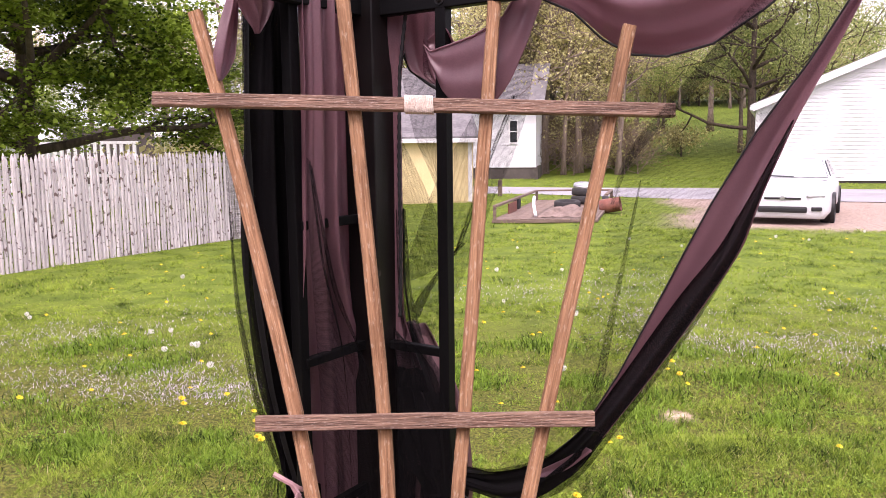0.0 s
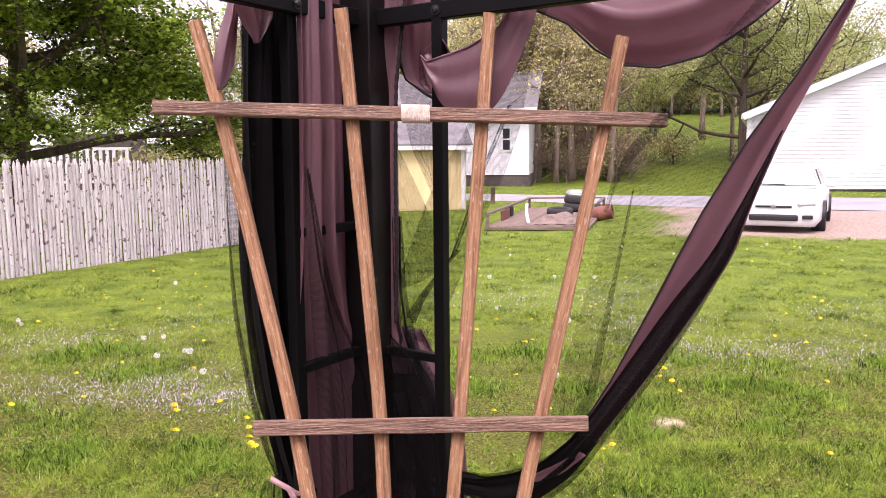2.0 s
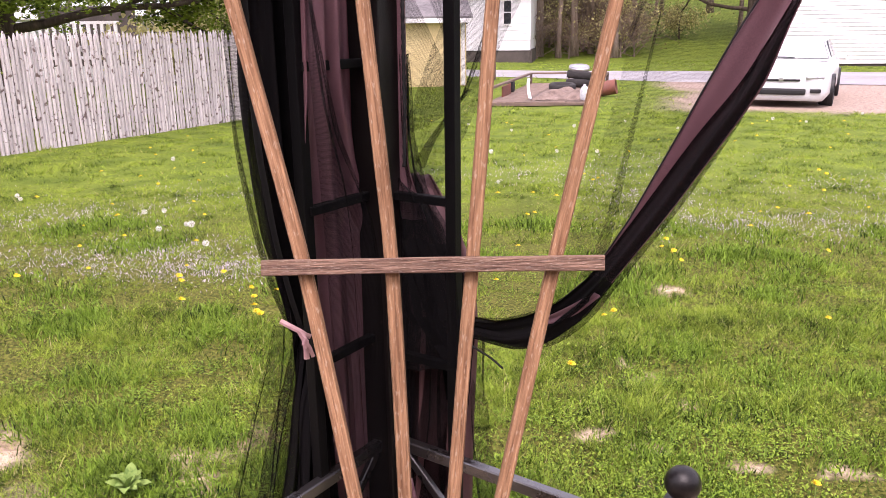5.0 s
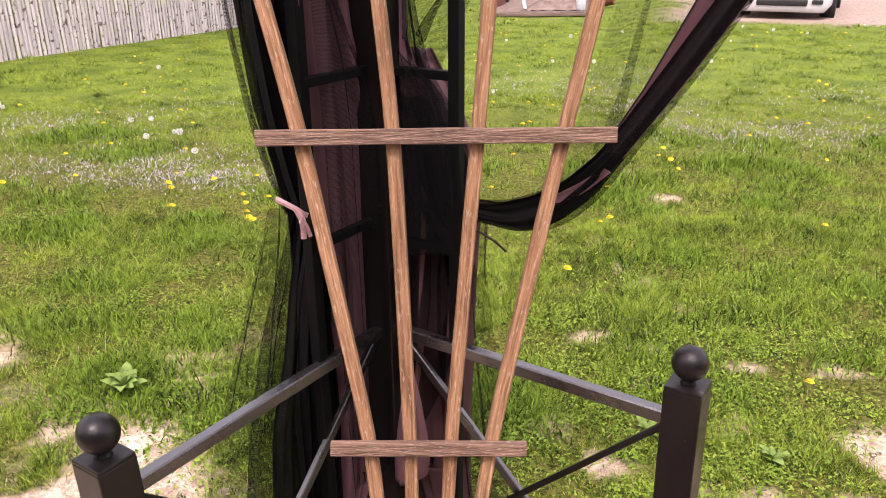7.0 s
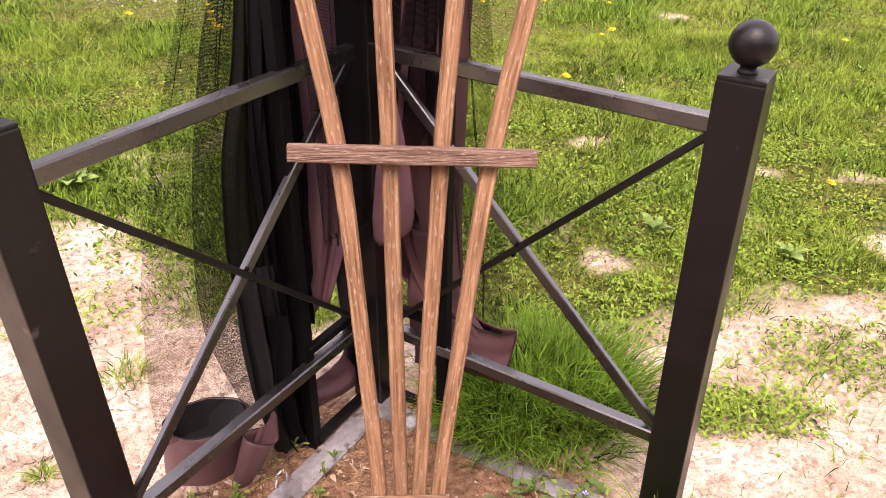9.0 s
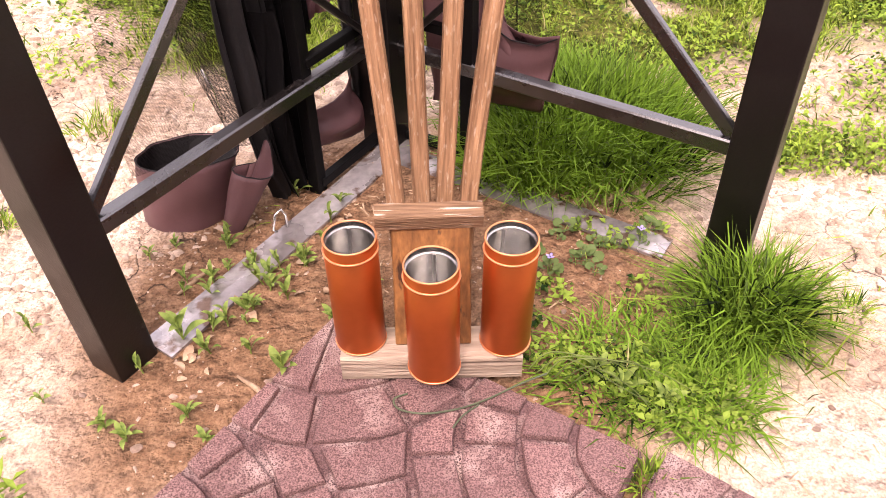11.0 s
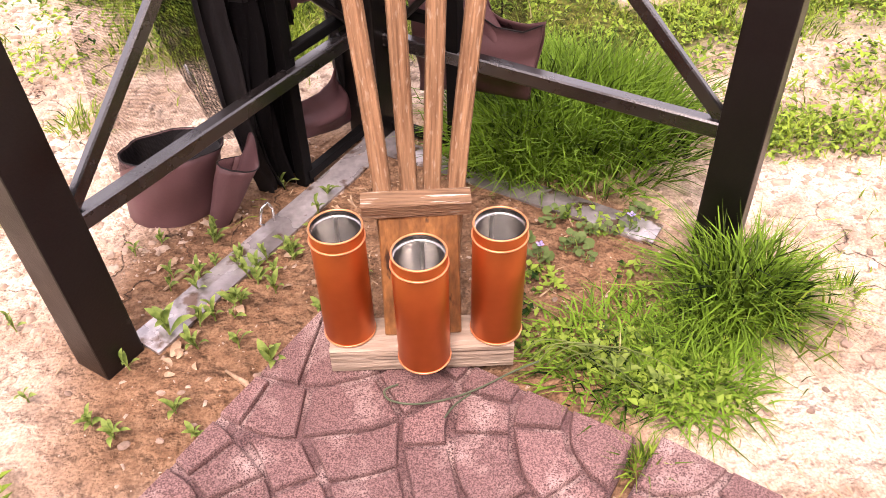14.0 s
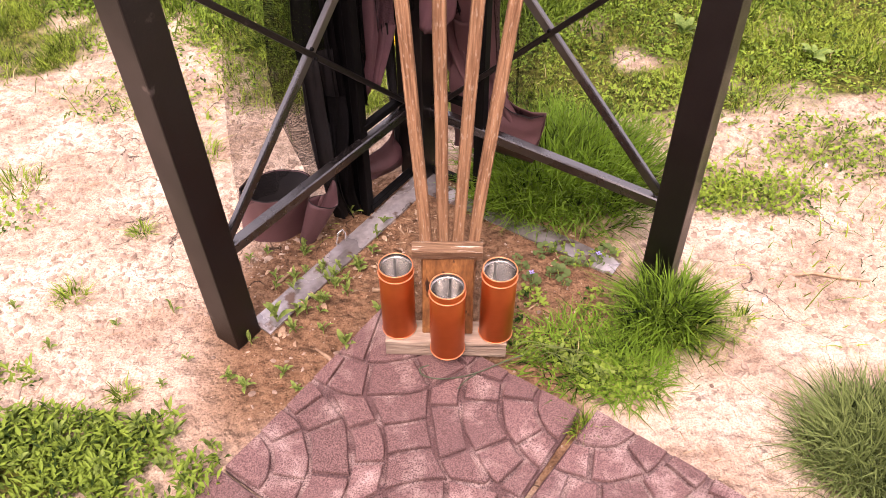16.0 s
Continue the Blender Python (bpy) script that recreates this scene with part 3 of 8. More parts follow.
def grass_cover(x, y):
    """How much of the ground the grass covers, from 0 to 1."""
    x, y = np.asarray(x, float), np.asarray(y, float)
    left, right = wall_places(x, y)
    inside = step(left, -0.04, 0.03) * step(right, -0.04, 0.03)
    n = layered(x, y, 2.2, 4)
    reach = y + 0.6 * step(x, 0.25, 0.9) - 0.55 * step(-x, 0.3, 0.9)
    cover = step(reach + (n - 0.5) * 2.4, 1.15, 1.95)
    # the worn ground reaches two metres or so round the gazebo
    around = step(np.hypot(x, y - 0.7) + (n - 0.5) * 1.2, 2.0, 2.7)
    cover = np.maximum(cover, around)
    bare = step(layered(x + 9, y + 3, 2.0, 3), 0.52, 0.62) * (1 - step(y, 2.0, 2.6))
    cover = cover * (1 - 0.9 * bare * (1 - 0.7 * around))
    cover = cover * (1 - 0.95 * step(spot(x, y, -0.50, 1.42, 0.34, 0.30) * (0.6 + 0.8 * n), 0.3, 0.6))
    for cx, cy, rx, ry in BARE:
        cover = cover * (1 - 0.72 * step(spot(x, y, cx, cy, rx, ry) * (0.1 + 1.5 * layered(x, y, 12.0)), 0.35, 0.95))
    for cx, cy, rx, ry, w in ((0.26, 1.42, 0.17, 0.20, 1.3), (0.40, 0.98, 0.12, 0.13, 1.4), (0.19, 0.90, 0.10, 0.07, 0.5), (0.62, 1.36, 0.16, 0.07, 0.9),
                              (-0.70, 0.62, 0.22, 0.10, 1.3), (0.66, 0.66, 0.11, 0.11, 1.6), (0.95, 1.55, 0.3, 0.12, 0.8), (-0.95, 1.75, 0.3, 0.15, 0.5)):
        cover = np.maximum(cover, np.clip(spot(x, y, cx, cy, rx, ry) * w - 0.15, 0, 1))
    cover = np.where(inside > 0.5, np.clip(spot(x, y, 0.40, 0.98, 0.12, 0.12) * 1.3 + 0.5 * spot(x, y, 0.20, 0.90, 0.09, 0.06) - 0.25, 0, 1), cover)
    return np.clip(cover, 0, 1)


def gravel_cover(x, y):
    wobble = (layered(x, y, 0.7) - 0.5) * 1.6
    lot = step(y + wobble * 0.5 + 0.28 * (x - 4), 14.9, 15.5) * step(x + wobble - 0.25 * (y - 15.5), 3.9, 4.9) * step(24.5 - y - 0.4 * (x - 7), 0, 1)
    return lot


def grid_lines(low, high, fine_low, fine_high, fine, growth):
    lines, gap = list(np.arange(fine_low, fine_high, fine)), fine
    while lines[-1] < high:
        gap *= growth
        lines.append(lines[-1] + gap)
    gap = fine
    while lines[0] > low:
        gap *= growth
        lines.insert(0, lines[0] - gap)
    return np.array(lines)


def build_ground():
    xs, ys = grid_lines(-700, 700, -1.1, 1.2, 0.016, 1.07), grid_lines(-300, 1200, 0.4, 2.4, 0.016, 1.06)
    gx, gy = np.meshgrid(xs, ys)
    gx, gy = gx.ravel(), gy.ravel()
    verts = np.stack([gx, gy, height(gx, gy)], 1)
    w, h = len(xs), len(ys)
    i = (np.arange(h - 1)[:, None] * w + np.arange(w - 1)).ravel()
    mesh = mesh_from("ground", verts, np.stack([i, i + 1, i + 1 + w, i + w], 1), True)
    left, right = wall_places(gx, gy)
    # brown soil inside the corner; its dark tone also takes in shade there
    brown_soil = step(left + (layered(gx, gy, 6) - 0.5) * 0.14, -0.13, 0.02) * step(right + (layered(gx + 4, gy, 6) - 0.5) * 0.14, -0.27, -0.07)
    brown_soil = brown_soil * (0.12 + 0.88 * step(np.hypot(gx + 0.10, gy - 1.03) + (layered(gx, gy, 5) - 0.5) * 0.15, 0.56, 0.33))
    # laid under the paver joint too, painting the gap dark like shade
    brown_soil = np.maximum(brown_soil, np.clip(1.6 * spot(gx, gy, 0.17, 0.68, 0.06, 0.16), 0, 1))
    far = np.maximum(step(gy, 4.5, 9.0), step(np.hypot(gx, gy - 0.7), 2.2, 3.0) * (~in_view(gx, gy) | (gy < 0)))
    for name, values in (("brown_soil", brown_soil), ("grass", grass_cover(gx, gy)), ("far_turf", far), ("gravel", gravel_cover(gx, gy))):
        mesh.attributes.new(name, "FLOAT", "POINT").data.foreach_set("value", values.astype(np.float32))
    return tagged(mesh_object("ground", mesh, GROUND), "lawn with bare pale clay and brown soil", "ground", kind="structure")


def blades(x, y, tall, wide, lean, rng, droop=0.5):
    """Grass blades, each one a bent strip of five corners."""
    n = len(x)
    turn, face = rng.rand(n) * 2 * np.pi, rng.rand(n) * 2 * np.pi
    dx, dy = np.cos(turn), np.sin(turn)
    fx, fy = np.cos(face) * wide * 0.5, np.sin(face) * wide * 0.5
    z = height(x, y) - 0.003
    reach = lean * tall * (0.3 + rng.rand(n))
    mid = 0.55
    rise = np.sqrt(np.maximum(0.15, 1 - (reach / np.maximum(tall, 1e-6)) ** 2 * 0.8))
    p = np.zeros((n, 5, 3))
    p[:, 0] = np.stack([x - fx, y - fy, z], 1)
    p[:, 1] = np.stack([x + fx, y + fy, z], 1)
    mx, my, mz = x + dx * reach * 0.35, y + dy * reach * 0.35, z + tall * mid * rise
    p[:, 2] = np.stack([mx + fx * 0.8, my + fy * 0.8, mz], 1)
    p[:, 3] = np.stack([mx - fx * 0.8, my - fy * 0.8, mz], 1)
    p[:, 4] = np.stack([x + dx * reach, y + dy * reach, z + tall * rise * (1 - droop * (reach / np.maximum(tall, 1e-6)) * 0.6)], 1)
    i = np.arange(n) * 5
    tris = np.concatenate([np.stack([i, i + 1, i + 2], 1), np.stack([i, i + 2, i + 3], 1), np.stack([i + 3, i + 2, i + 4], 1)])
    return p.reshape(-1, 3), tris


def in_view(x, y):
    return (np.abs(x - 0.02) < 0.35 + 0.66 * y)


def short_blades(x, y, tall, wide, lean, rng):
    """Grass blades too far off to show a bend: one narrow leaning triangle each."""
    n = len(x)
    turn, face = rng.rand(n) * 2 * np.pi, rng.rand(n) * 2 * np.pi
    fx, fy = np.cos(face) * wide * 0.5, np.sin(face) * wide * 0.5
    z = height(x, y) - 0.003
    reach = lean * tall * (0.2 + rng.rand(n))
    p = np.stack([np.stack([x - fx, y - fy, z], 1), np.stack([x + fx, y + fy, z], 1), np.stack([x + np.cos(turn) * reach, y + np.sin(turn) * reach, z + tall * 0.75], 1)], 1)
    return p.reshape(-1, 3), np.arange(3 * n).reshape(-1, 3)


def build_lawn():
    rng = np.random.RandomState(11)
    verts, faces, base = [], [], 0
    for count, y0, y1, tall, wide in ((170000, 0.35, 2.3, 0.030, 0.0028), (520000, 1.9, 4.2, 0.030, 0.0036), (560000, 3.8, 8.0, 0.026, 0.0046), (360000, 7.2, 15.0, 0.034, 0.0085), (150000, 14.5, 40.0, 0.05, 0.024)):
        # blades gather in small clumps
        heads = count // 8
        hy = np.sqrt((y0 + 0.55) ** 2 + rng.rand(heads) * ((y1 + 0.55) ** 2 - (y0 + 0.55) ** 2)) - 0.55
        hx = (rng.rand(heads) * 2 - 1) * (0.35 + 0.64 * hy)
        vigour = 0.35 + 1.45 * rng.rand(heads) ** 2.5
        pick = rng.randint(0, heads, count)
        spread = 0.006 + 0.005 * y0
        x, y = hx[pick] + rng.randn(count) * spread, hy[pick] + rng.randn(count) * spread
        keep = (grass_cover(x, y) ** 1.2) * (0.28 + 0.72 * step(layered(x, y, 8.0), 0.34, 0.6)) * (1 - gravel_cover(x, y)) * (y > 0.3)
        chosen = rng.rand(count) < keep
        x, y, vig = x[chosen], y[chosen], vigour[pick][chosen]
        clump = (0.35 + 0.7 * step(layered(x + 31, y + 7, 1.7), 0.42, 0.75) + 1.0 * step(layered(x + 3, y + 57, 6.0), 0.42, 0.72)) * vig
        form = blades if y1 < 3 else short_blades
        v, f = form(x, y, tall * clump * (0.6 + 0.8 * rng.rand(len(x))), wide * (0.7 + 0.6 * rng.rand(len(x))), 0.95, rng)
        verts.append(v), faces.append(f + base)
        base += len(v)
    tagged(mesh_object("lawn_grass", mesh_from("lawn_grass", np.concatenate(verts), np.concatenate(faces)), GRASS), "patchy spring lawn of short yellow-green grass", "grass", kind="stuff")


def build_tuft(name, cx, cy, radius, count, tall, wide, lean, mat, label, seed):
    rng = np.random.RandomState(seed)
    r, a = radius * np.sqrt(rng.rand(count)) * (0.75 + 0.5 * rng.rand(count)), rng.rand(count) * 2 * np.pi
    x, y = cx + r * np.cos(a), cy + r * np.sin(a)
    v, f = blades(x, y, tall * (0.45 + 0.75 * rng.rand(count)) * (1.1 - 0.4 * r / radius), wide * (0.7 + 0.6 * rng.rand(count)), lean, rng, 0.8)
    # the outer blades fall away from the middle
    p = v.reshape(-1, 5, 3)
    push = (r / radius)[:, None]
    out = np.stack([np.cos(a), np.sin(a)], 1)
    p[:, 4, :2] += out * push * tall * 0.45
    p[:, 2:4, :2] += (out * push * tall * 0.16)[:, None]
    return tagged(mesh_object(name, mesh_from(name, p.reshape(-1, 3), f), mat), label, "grass tuft", "tufts of grass", kind="stuff")


def build_clover():
    """Small round leaves in threes, in patches."""
    rng = np.random.RandomState(5)
    patches = ((0.62, 1.36, 0.15, 0.06, 225), (0.9, 1.5, 0.25, 0.1, 175),
               (0.5, 1.75, 0.35, 0.15, 325), (1.0, 2.3, 0.6, 0.3, 650), (0.45, 2.6, 0.6, 0.3, 600), (-0.5, 2.2, 0.6, 0.4, 375), (1.6, 3.2, 0.8, 0.5, 550), (0.3, 3.4, 0.8, 0.5, 550))
    verts, faces = [], []
    angles = np.arange(6) * np.pi / 3
    hexagon = np.stack([np.cos(angles), np.sin(angles)], 1)
    for cx, cy, rx, ry, count in patches:
        x, y = cx + rng.randn(count) * rx * 0.6, cy + rng.randn(count) * ry * 0.6
        left, right = wall_places(x, y)
        ok = ~((left > 0.42) & (right > 0.02)) & in_view(x, y)
        x, y = x[ok], y[ok]
        for k in range(3):
            turn = rng.rand(len(x)) * 6.28
            size = (0.0020 + 0.0026 * rng.rand(len(x))) * (0.85 + 0.12 * cy)
            ox, oy = x + np.cos(turn) * size, y + np.sin(turn) * size
            z = height(x, y) + 0.008 + 0.022 * rng.rand(len(x))
            tx, ty = rng.randn(len(x)) * 0.6, rng.randn(len(x)) * 0.6
            hx, hy = hexagon[None, :, 0] * size[:, None], hexagon[None, :, 1] * size[:, None]
            verts.append(np.stack([ox[:, None] + hx, oy[:, None] + hy, z[:, None] + hx * tx[:, None] + hy * ty[:, None]], 2).reshape(-1, 3))
    verts = np.concatenate(verts)
    mesh = mesh_from("clover", verts, np.arange(len(verts)).reshape(-1, 6))
    tagged(mesh_object("clover", mesh, CLOVER), "patches of small-leaved green clover", "clover", kind="stuff")


def build_deadnettle():
    rng = np.random.RandomState(8)
    patches = ((-2.3, 5.4, 1.1, 0.5, 375), (-1.5, 5.0, 0.7, 0.25, 225), (-3.4, 6.6, 1.0, 0.6, 225), (2.3, 6.2, 0.9, 0.5, 325), (1.9, 7.4, 0.6, 0.8, 225), (3.6, 6.0, 0.8, 0.5, 175),
               (4.2, 7.5, 1.2, 0.7, 225), (1.0, 8.5, 1.4, 0.7, 225), (-2.0, 7.6, 1.4, 0.7, 175), (2.4, 9.4, 1.2, 0.6, 125))
    verts, faces, base = [], [], 0
    for cx, cy, rx, ry, count in patches:
        count *= 6
        x, y = cx + rng.randn(count) * rx * 0.6, cy + rng.randn(count) * ry * 0.6
        v, f = blades(x, y, 0.020 + 0.014 * rng.rand(count), np.full(count, 0.0065), 0.9, rng)
        verts.append(v), faces.append(f + base)
        base += len(v)
    tagged(mesh_object("purple_deadnettle", mesh_from("purple_deadnettle", np.concatenate(verts), np.concatenate(faces)), PURPLE), "drifts of low purple-flowering deadnettle in the lawn", "wildflowers", kind="stuff")


def build_chips():
    """Crumbs of stone and wood in the soil."""
    rng = np.random.RandomState(3)
    count = 26000
    x, y = rng.rand(count) * 2.6 - 1.3, 0.5 + rng.rand(count) * 1.5
    left, right = wall_places(x, y)
    indoors = (left > -0.06) & (right > -0.08)
    keep = (grass_cover(x, y) < 0.5) & in_view(x, y) & (~indoors | (rng.rand(count) < 0.16))
    x, y = x[keep], y[keep]
    size = 0.0008 + 0.0052 * rng.rand(len(x)) ** 5
    base = np.array([(-1, -1, -0.4), (1, -1, -0.4), (1, 1, -0.4), (-1, 1, -0.4), (-0.6, -0.7, 0.6), (0.7, -0.6, 0.7), (0.6, 0.7, 0.5), (-0.7, 0.6, 0.6)])
    quads = np.array([(0, 1, 5, 4), (1, 2, 6, 5), (2, 3, 7, 6), (3, 0, 4, 7), (4, 5, 6, 7)])
    left, right = wall_places(x, y)
    size = np.where((left > -0.06) & (right > -0.08), np.minimum(size, 0.0019), size)
    turn, long = rng.rand(len(x)) * 6.28, 1 + 1.8 * rng.rand(len(x)) ** 2
    p = base[None] * (1 + 0.25 * rng.randn(len(x), 8, 3)) * size[:, None, None]
    p[:, :, 0] *= long[:, None]
    c, s = np.cos(turn)[:, None], np.sin(turn)[:, None]
    p = np.stack([p[:, :, 0] * c - p[:, :, 1] * s + x[:, None], p[:, :, 0] * s + p[:, :, 1] * c + y[:, None], p[:, :, 2] + (height(x, y) + size * 0.3)[:, None]], 2)
    faces = (quads[None] + (np.arange(len(x)) * 8)[:, None, None]).reshape(-1, 4)
    tagged(mesh_object("soil_crumbs", mesh_from("soil_crumbs", p.reshape(-1, 3), faces), CLOD), "pale crumbs of stone and clay on the bare ground", "gravel", kind="stuff")


build_ground()
build_lawn()
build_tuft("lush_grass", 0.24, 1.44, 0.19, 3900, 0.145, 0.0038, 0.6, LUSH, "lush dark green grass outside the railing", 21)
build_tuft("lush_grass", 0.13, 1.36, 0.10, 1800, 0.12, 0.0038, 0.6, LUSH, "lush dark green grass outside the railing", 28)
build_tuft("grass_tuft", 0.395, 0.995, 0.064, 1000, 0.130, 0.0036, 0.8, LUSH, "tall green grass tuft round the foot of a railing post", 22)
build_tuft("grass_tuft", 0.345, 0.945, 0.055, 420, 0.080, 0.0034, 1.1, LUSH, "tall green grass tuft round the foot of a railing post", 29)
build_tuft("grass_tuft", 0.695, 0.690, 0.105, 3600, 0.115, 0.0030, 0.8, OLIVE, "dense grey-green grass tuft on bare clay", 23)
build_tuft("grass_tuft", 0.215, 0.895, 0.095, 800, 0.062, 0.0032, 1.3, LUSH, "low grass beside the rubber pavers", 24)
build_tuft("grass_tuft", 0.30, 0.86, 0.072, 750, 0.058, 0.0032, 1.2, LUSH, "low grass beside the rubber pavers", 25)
build_tuft("grass_tuft", 0.205, 0.735, 0.018, 130, 0.055, 0.0026, 0.8, CLOVER, "grass growing out of the joint between pavers", 26)
build_tuft("grass_tuft", 0.545, 1.0, 0.02, 90, 0.035, 0.0024, 0.8, CLOVER, "small grass tuft on bare clay", 27)
for k, (x, y, r) in enumerate(((-0.80, 1.02, 0.03), (-1.05, 1.35, 0.06), (-0.95, 0.86, 0.02), (-0.72, 1.22, 0.018), (-0.66, 1.5, 0.05), (0.75, 1.75, 0.08), (0.45, 1.62, 0.06), (-0.62, 0.78, 0.018))):
    build_tuft("grass_tuft", x, y, r, int(60 + 1500 * r), 0.035 + 0.4 * r, 0.0028, 0.8, CLOVER, "small grass tuft on bare clay", 40 + k)
def build_clumps():
    """Rank darker clumps scattered through the lawn."""
    rng = np.random.RandomState(17)
    verts, faces, base = [], [], 0
    spots = [(-3.1, 6.1), (-3.0, 6.2), (-2.05, 3.9), (-1.95, 3.95), (-2.2, 4.0)] + [(-0.95, 2.75), (-0.6, 2.55), (-1.35, 2.9), (-1.2, 2.5), (-1.6, 3.3), (-2.6, 6.3), (-2.9, 6.4), (-0.45, 3.0), (0.75, 2.75), (1.5, 2.6), (0.35, 2.2), (1.2, 3.6), (2.2, 3.2), (-0.3, 3.9), (0.2, 5.2), (1.9, 4.4)]
    spots += [((rng.rand() - 0.5) * 1.25 * y, y) for y in 2.2 + 4.2 * rng.rand(80) ** 1.4]
    for x0, y0 in spots:
        count, r = rng.randint(240, 620), 0.045 + 0.08 * rng.rand() + 0.008 * y0
        x, y = x0 + rng.randn(count) * r, y0 + rng.randn(count) * r * 0.8
        v, f = blades(x, y, (0.035 + 0.035 * rng.rand() + 0.004 * y0) * (0.5 + 0.8 * rng.rand(count)), np.full(count, 0.0026 + 0.001 * y0), 0.8, rng)
        verts.append(v), faces.append(f + base)
        base += len(v)
    tagged(mesh_object("grass_clumps", mesh_from("grass_clumps", np.concatenate(verts), np.concatenate(faces)), CLUMP), "rank darker green clumps in the lawn", "grass", kind="stuff")


def leafy(name, patches, length, wide, tall, mat, label, seed, steep=0.0):
    """Low pointed leaves crowded in patches: each one a folded kite of two triangles and a stub."""
    rng = np.random.RandomState(seed)
    verts, faces, base = [], [], 0
    for cx, cy, rx, ry, count in patches:
        x, y = cx + rng.uniform(-1, 1, count) * rx, cy + rng.uniform(-1, 1, count) * ry
        edge = ((x - cx) / rx) ** 2 + ((y - cy) / ry) ** 2 + (layered(x, y, 16.0) - 0.5) * 2.6
        x, y = x[edge < 0.9], y[edge < 0.9]
        n = len(x)
        turn, up = rng.rand(n) * 6.283, 0.1 + steep + 0.9 * rng.rand(n)
        size = length * (0.3 + 1.0 * rng.rand(n))
        d = np.stack([np.cos(turn), np.sin(turn), up], 1)
        d /= np.linalg.norm(d, axis=1)[:, None]
        s = np.stack([-np.sin(turn), np.cos(turn), np.zeros(n)], 1)
        up_way = np.cross(d, s)
        p = np.stack([x, y, height(x, y) + tall * rng.rand(n)], 1)
        w = (wide * (0.6 + 0.7 * rng.rand(n)))[:, None]
        size = size[:, None]
        quad = [p, p + d * size * 0.45 + s * w * 0.5 + up_way * w * 0.2, p + d * size + np.array([0, 0, -0.25]) * size, p + d * size * 0.45 - s * w * 0.5 + up_way * w * 0.2]
        verts.append(np.stack(quad, 1).reshape(-1, 3))
        i = base + np.arange(n) * 4
        faces.append(np.concatenate([np.stack([i, i + 1, i + 2], 1), np.stack([i, i + 2, i + 3], 1)]))
        base += 4 * n
    return tagged(mesh_object(name, mesh_from(name, np.concatenate(verts), np.concatenate(faces)), mat), label, "weeds", kind="stuff")


def build_straw():
    """Short pale bits of straw and bark on the soil."""
    rng = np.random.RandomState(51)
    count = 2600
    x, y = rng.rand(count) * 2.2 - 1.1, 0.5 + rng.rand(count) * 1.3
    left, right = wall_places(x, y)
    keep = (grass_cover(x, y) < 0.6) & in_view(x, y) & ~((left > 0.40) & (right > 0.0)) & (rng.rand(count) < (0.2 + 0.8 * step(layered(x, y, 7.0), 0.42, 0.6)) * (0.25 + 0.75 * step(left, -0.1, 0.05) * step(right, -0.1, 0.05)))
    x, y = x[keep], y[keep]
    n = len(x)
    turn, long, wide = rng.rand(n) * 6.283, 0.003 + 0.017 * rng.rand(n) ** 3, 0.0006 + 0.0009 * rng.rand(n)
    d, s = np.stack([np.cos(turn), np.sin(turn), rng.randn(n) * 0.12], 1), np.stack([-np.sin(turn), np.cos(turn), np.zeros(n)], 1)
    p = np.stack([x, y, height(x, y) + 0.0012], 1)
    lift = np.array([0, 0, 0.0012])
    v = np.stack([p - d * long[:, None] - s * wide[:, None], p + d * long[:, None] - s * wide[:, None], p + d * long[:, None] + s * wide[:, None], p - d * long[:, None] + s * wide[:, None], p - d * long[:, None] * 0.9 + lift, p + d * long[:, None] * 0.9 + lift], 1)
    i = np.arange(n) * 6
    f = np.concatenate([np.stack([i, i + 1, i + 5, i + 4], 1), np.stack([i + 2, i + 3, i + 4, i + 5], 1)])
    tagged(mesh_object("straw_litter", mesh_from("straw_litter", v.reshape(-1, 3), f), STRAW), "short pale straw and bark litter on the soil", "litter", kind="stuff")


build_clumps()
leafy("weed_patch", ((-0.68, 0.655, 0.24, 0.085, 3600), (-0.85, 0.71, 0.12, 0.05, 450), (-0.54, 0.675, 0.10, 0.055, 500), (-0.44, 0.625, 0.05, 0.05, 160), (-0.86, 0.81, 0.09, 0.035, 200), (-0.70, 0.55, 0.28, 0.09, 1900)),
      0.027, 0.0068, 0.030, PATCH, "dense patch of low bright green weeds", 61, 0.35)
leafy("weed_patch", ((0.66, 1.38, 0.18, 0.09, 700), (0.95, 1.56, 0.25, 0.12, 700), (0.45, 1.72, 0.25, 0.14, 600), (-0.85, 1.72, 0.22, 0.12, 450), (0.85, 1.95, 0.35, 0.2, 900),
                    (-1.05, 1.25, 0.12, 0.06, 160), (1.25, 1.75, 0.2, 0.12, 350), (0.2, 1.95, 0.3, 0.15, 600), (-0.6, 2.0, 0.3, 0.16, 600), (0.9, 2.3, 0.5, 0.16, 1500), (1.3, 2.75, 0.5, 0.2, 1700), (0.5, 2.45, 0.35, 0.16, 1000), (1.5, 2.2, 0.3, 0.15, 700), (-1.0, 2.45, 0.5, 0.2, 1300), (0.7, 3.0, 0.5, 0.15, 1200), (-0.9, 3.0, 0.6, 0.25, 1500)),
      0.019, 0.0080, 0.018, CLOVER, "patches of small-leaved green weeds", 62)
lawn_rng = random.Random(64)
low_weeds = []
for k in range(150):
    y = 1.9 + 4.6 * lawn_rng.random() ** 1.5
    low_weeds.append((lawn_rng.uniform(-0.6, 0.6) * y, y, lawn_rng.uniform(0.06, 0.26), lawn_rng.uniform(0.05, 0.16), lawn_rng.randint(60, 260)))
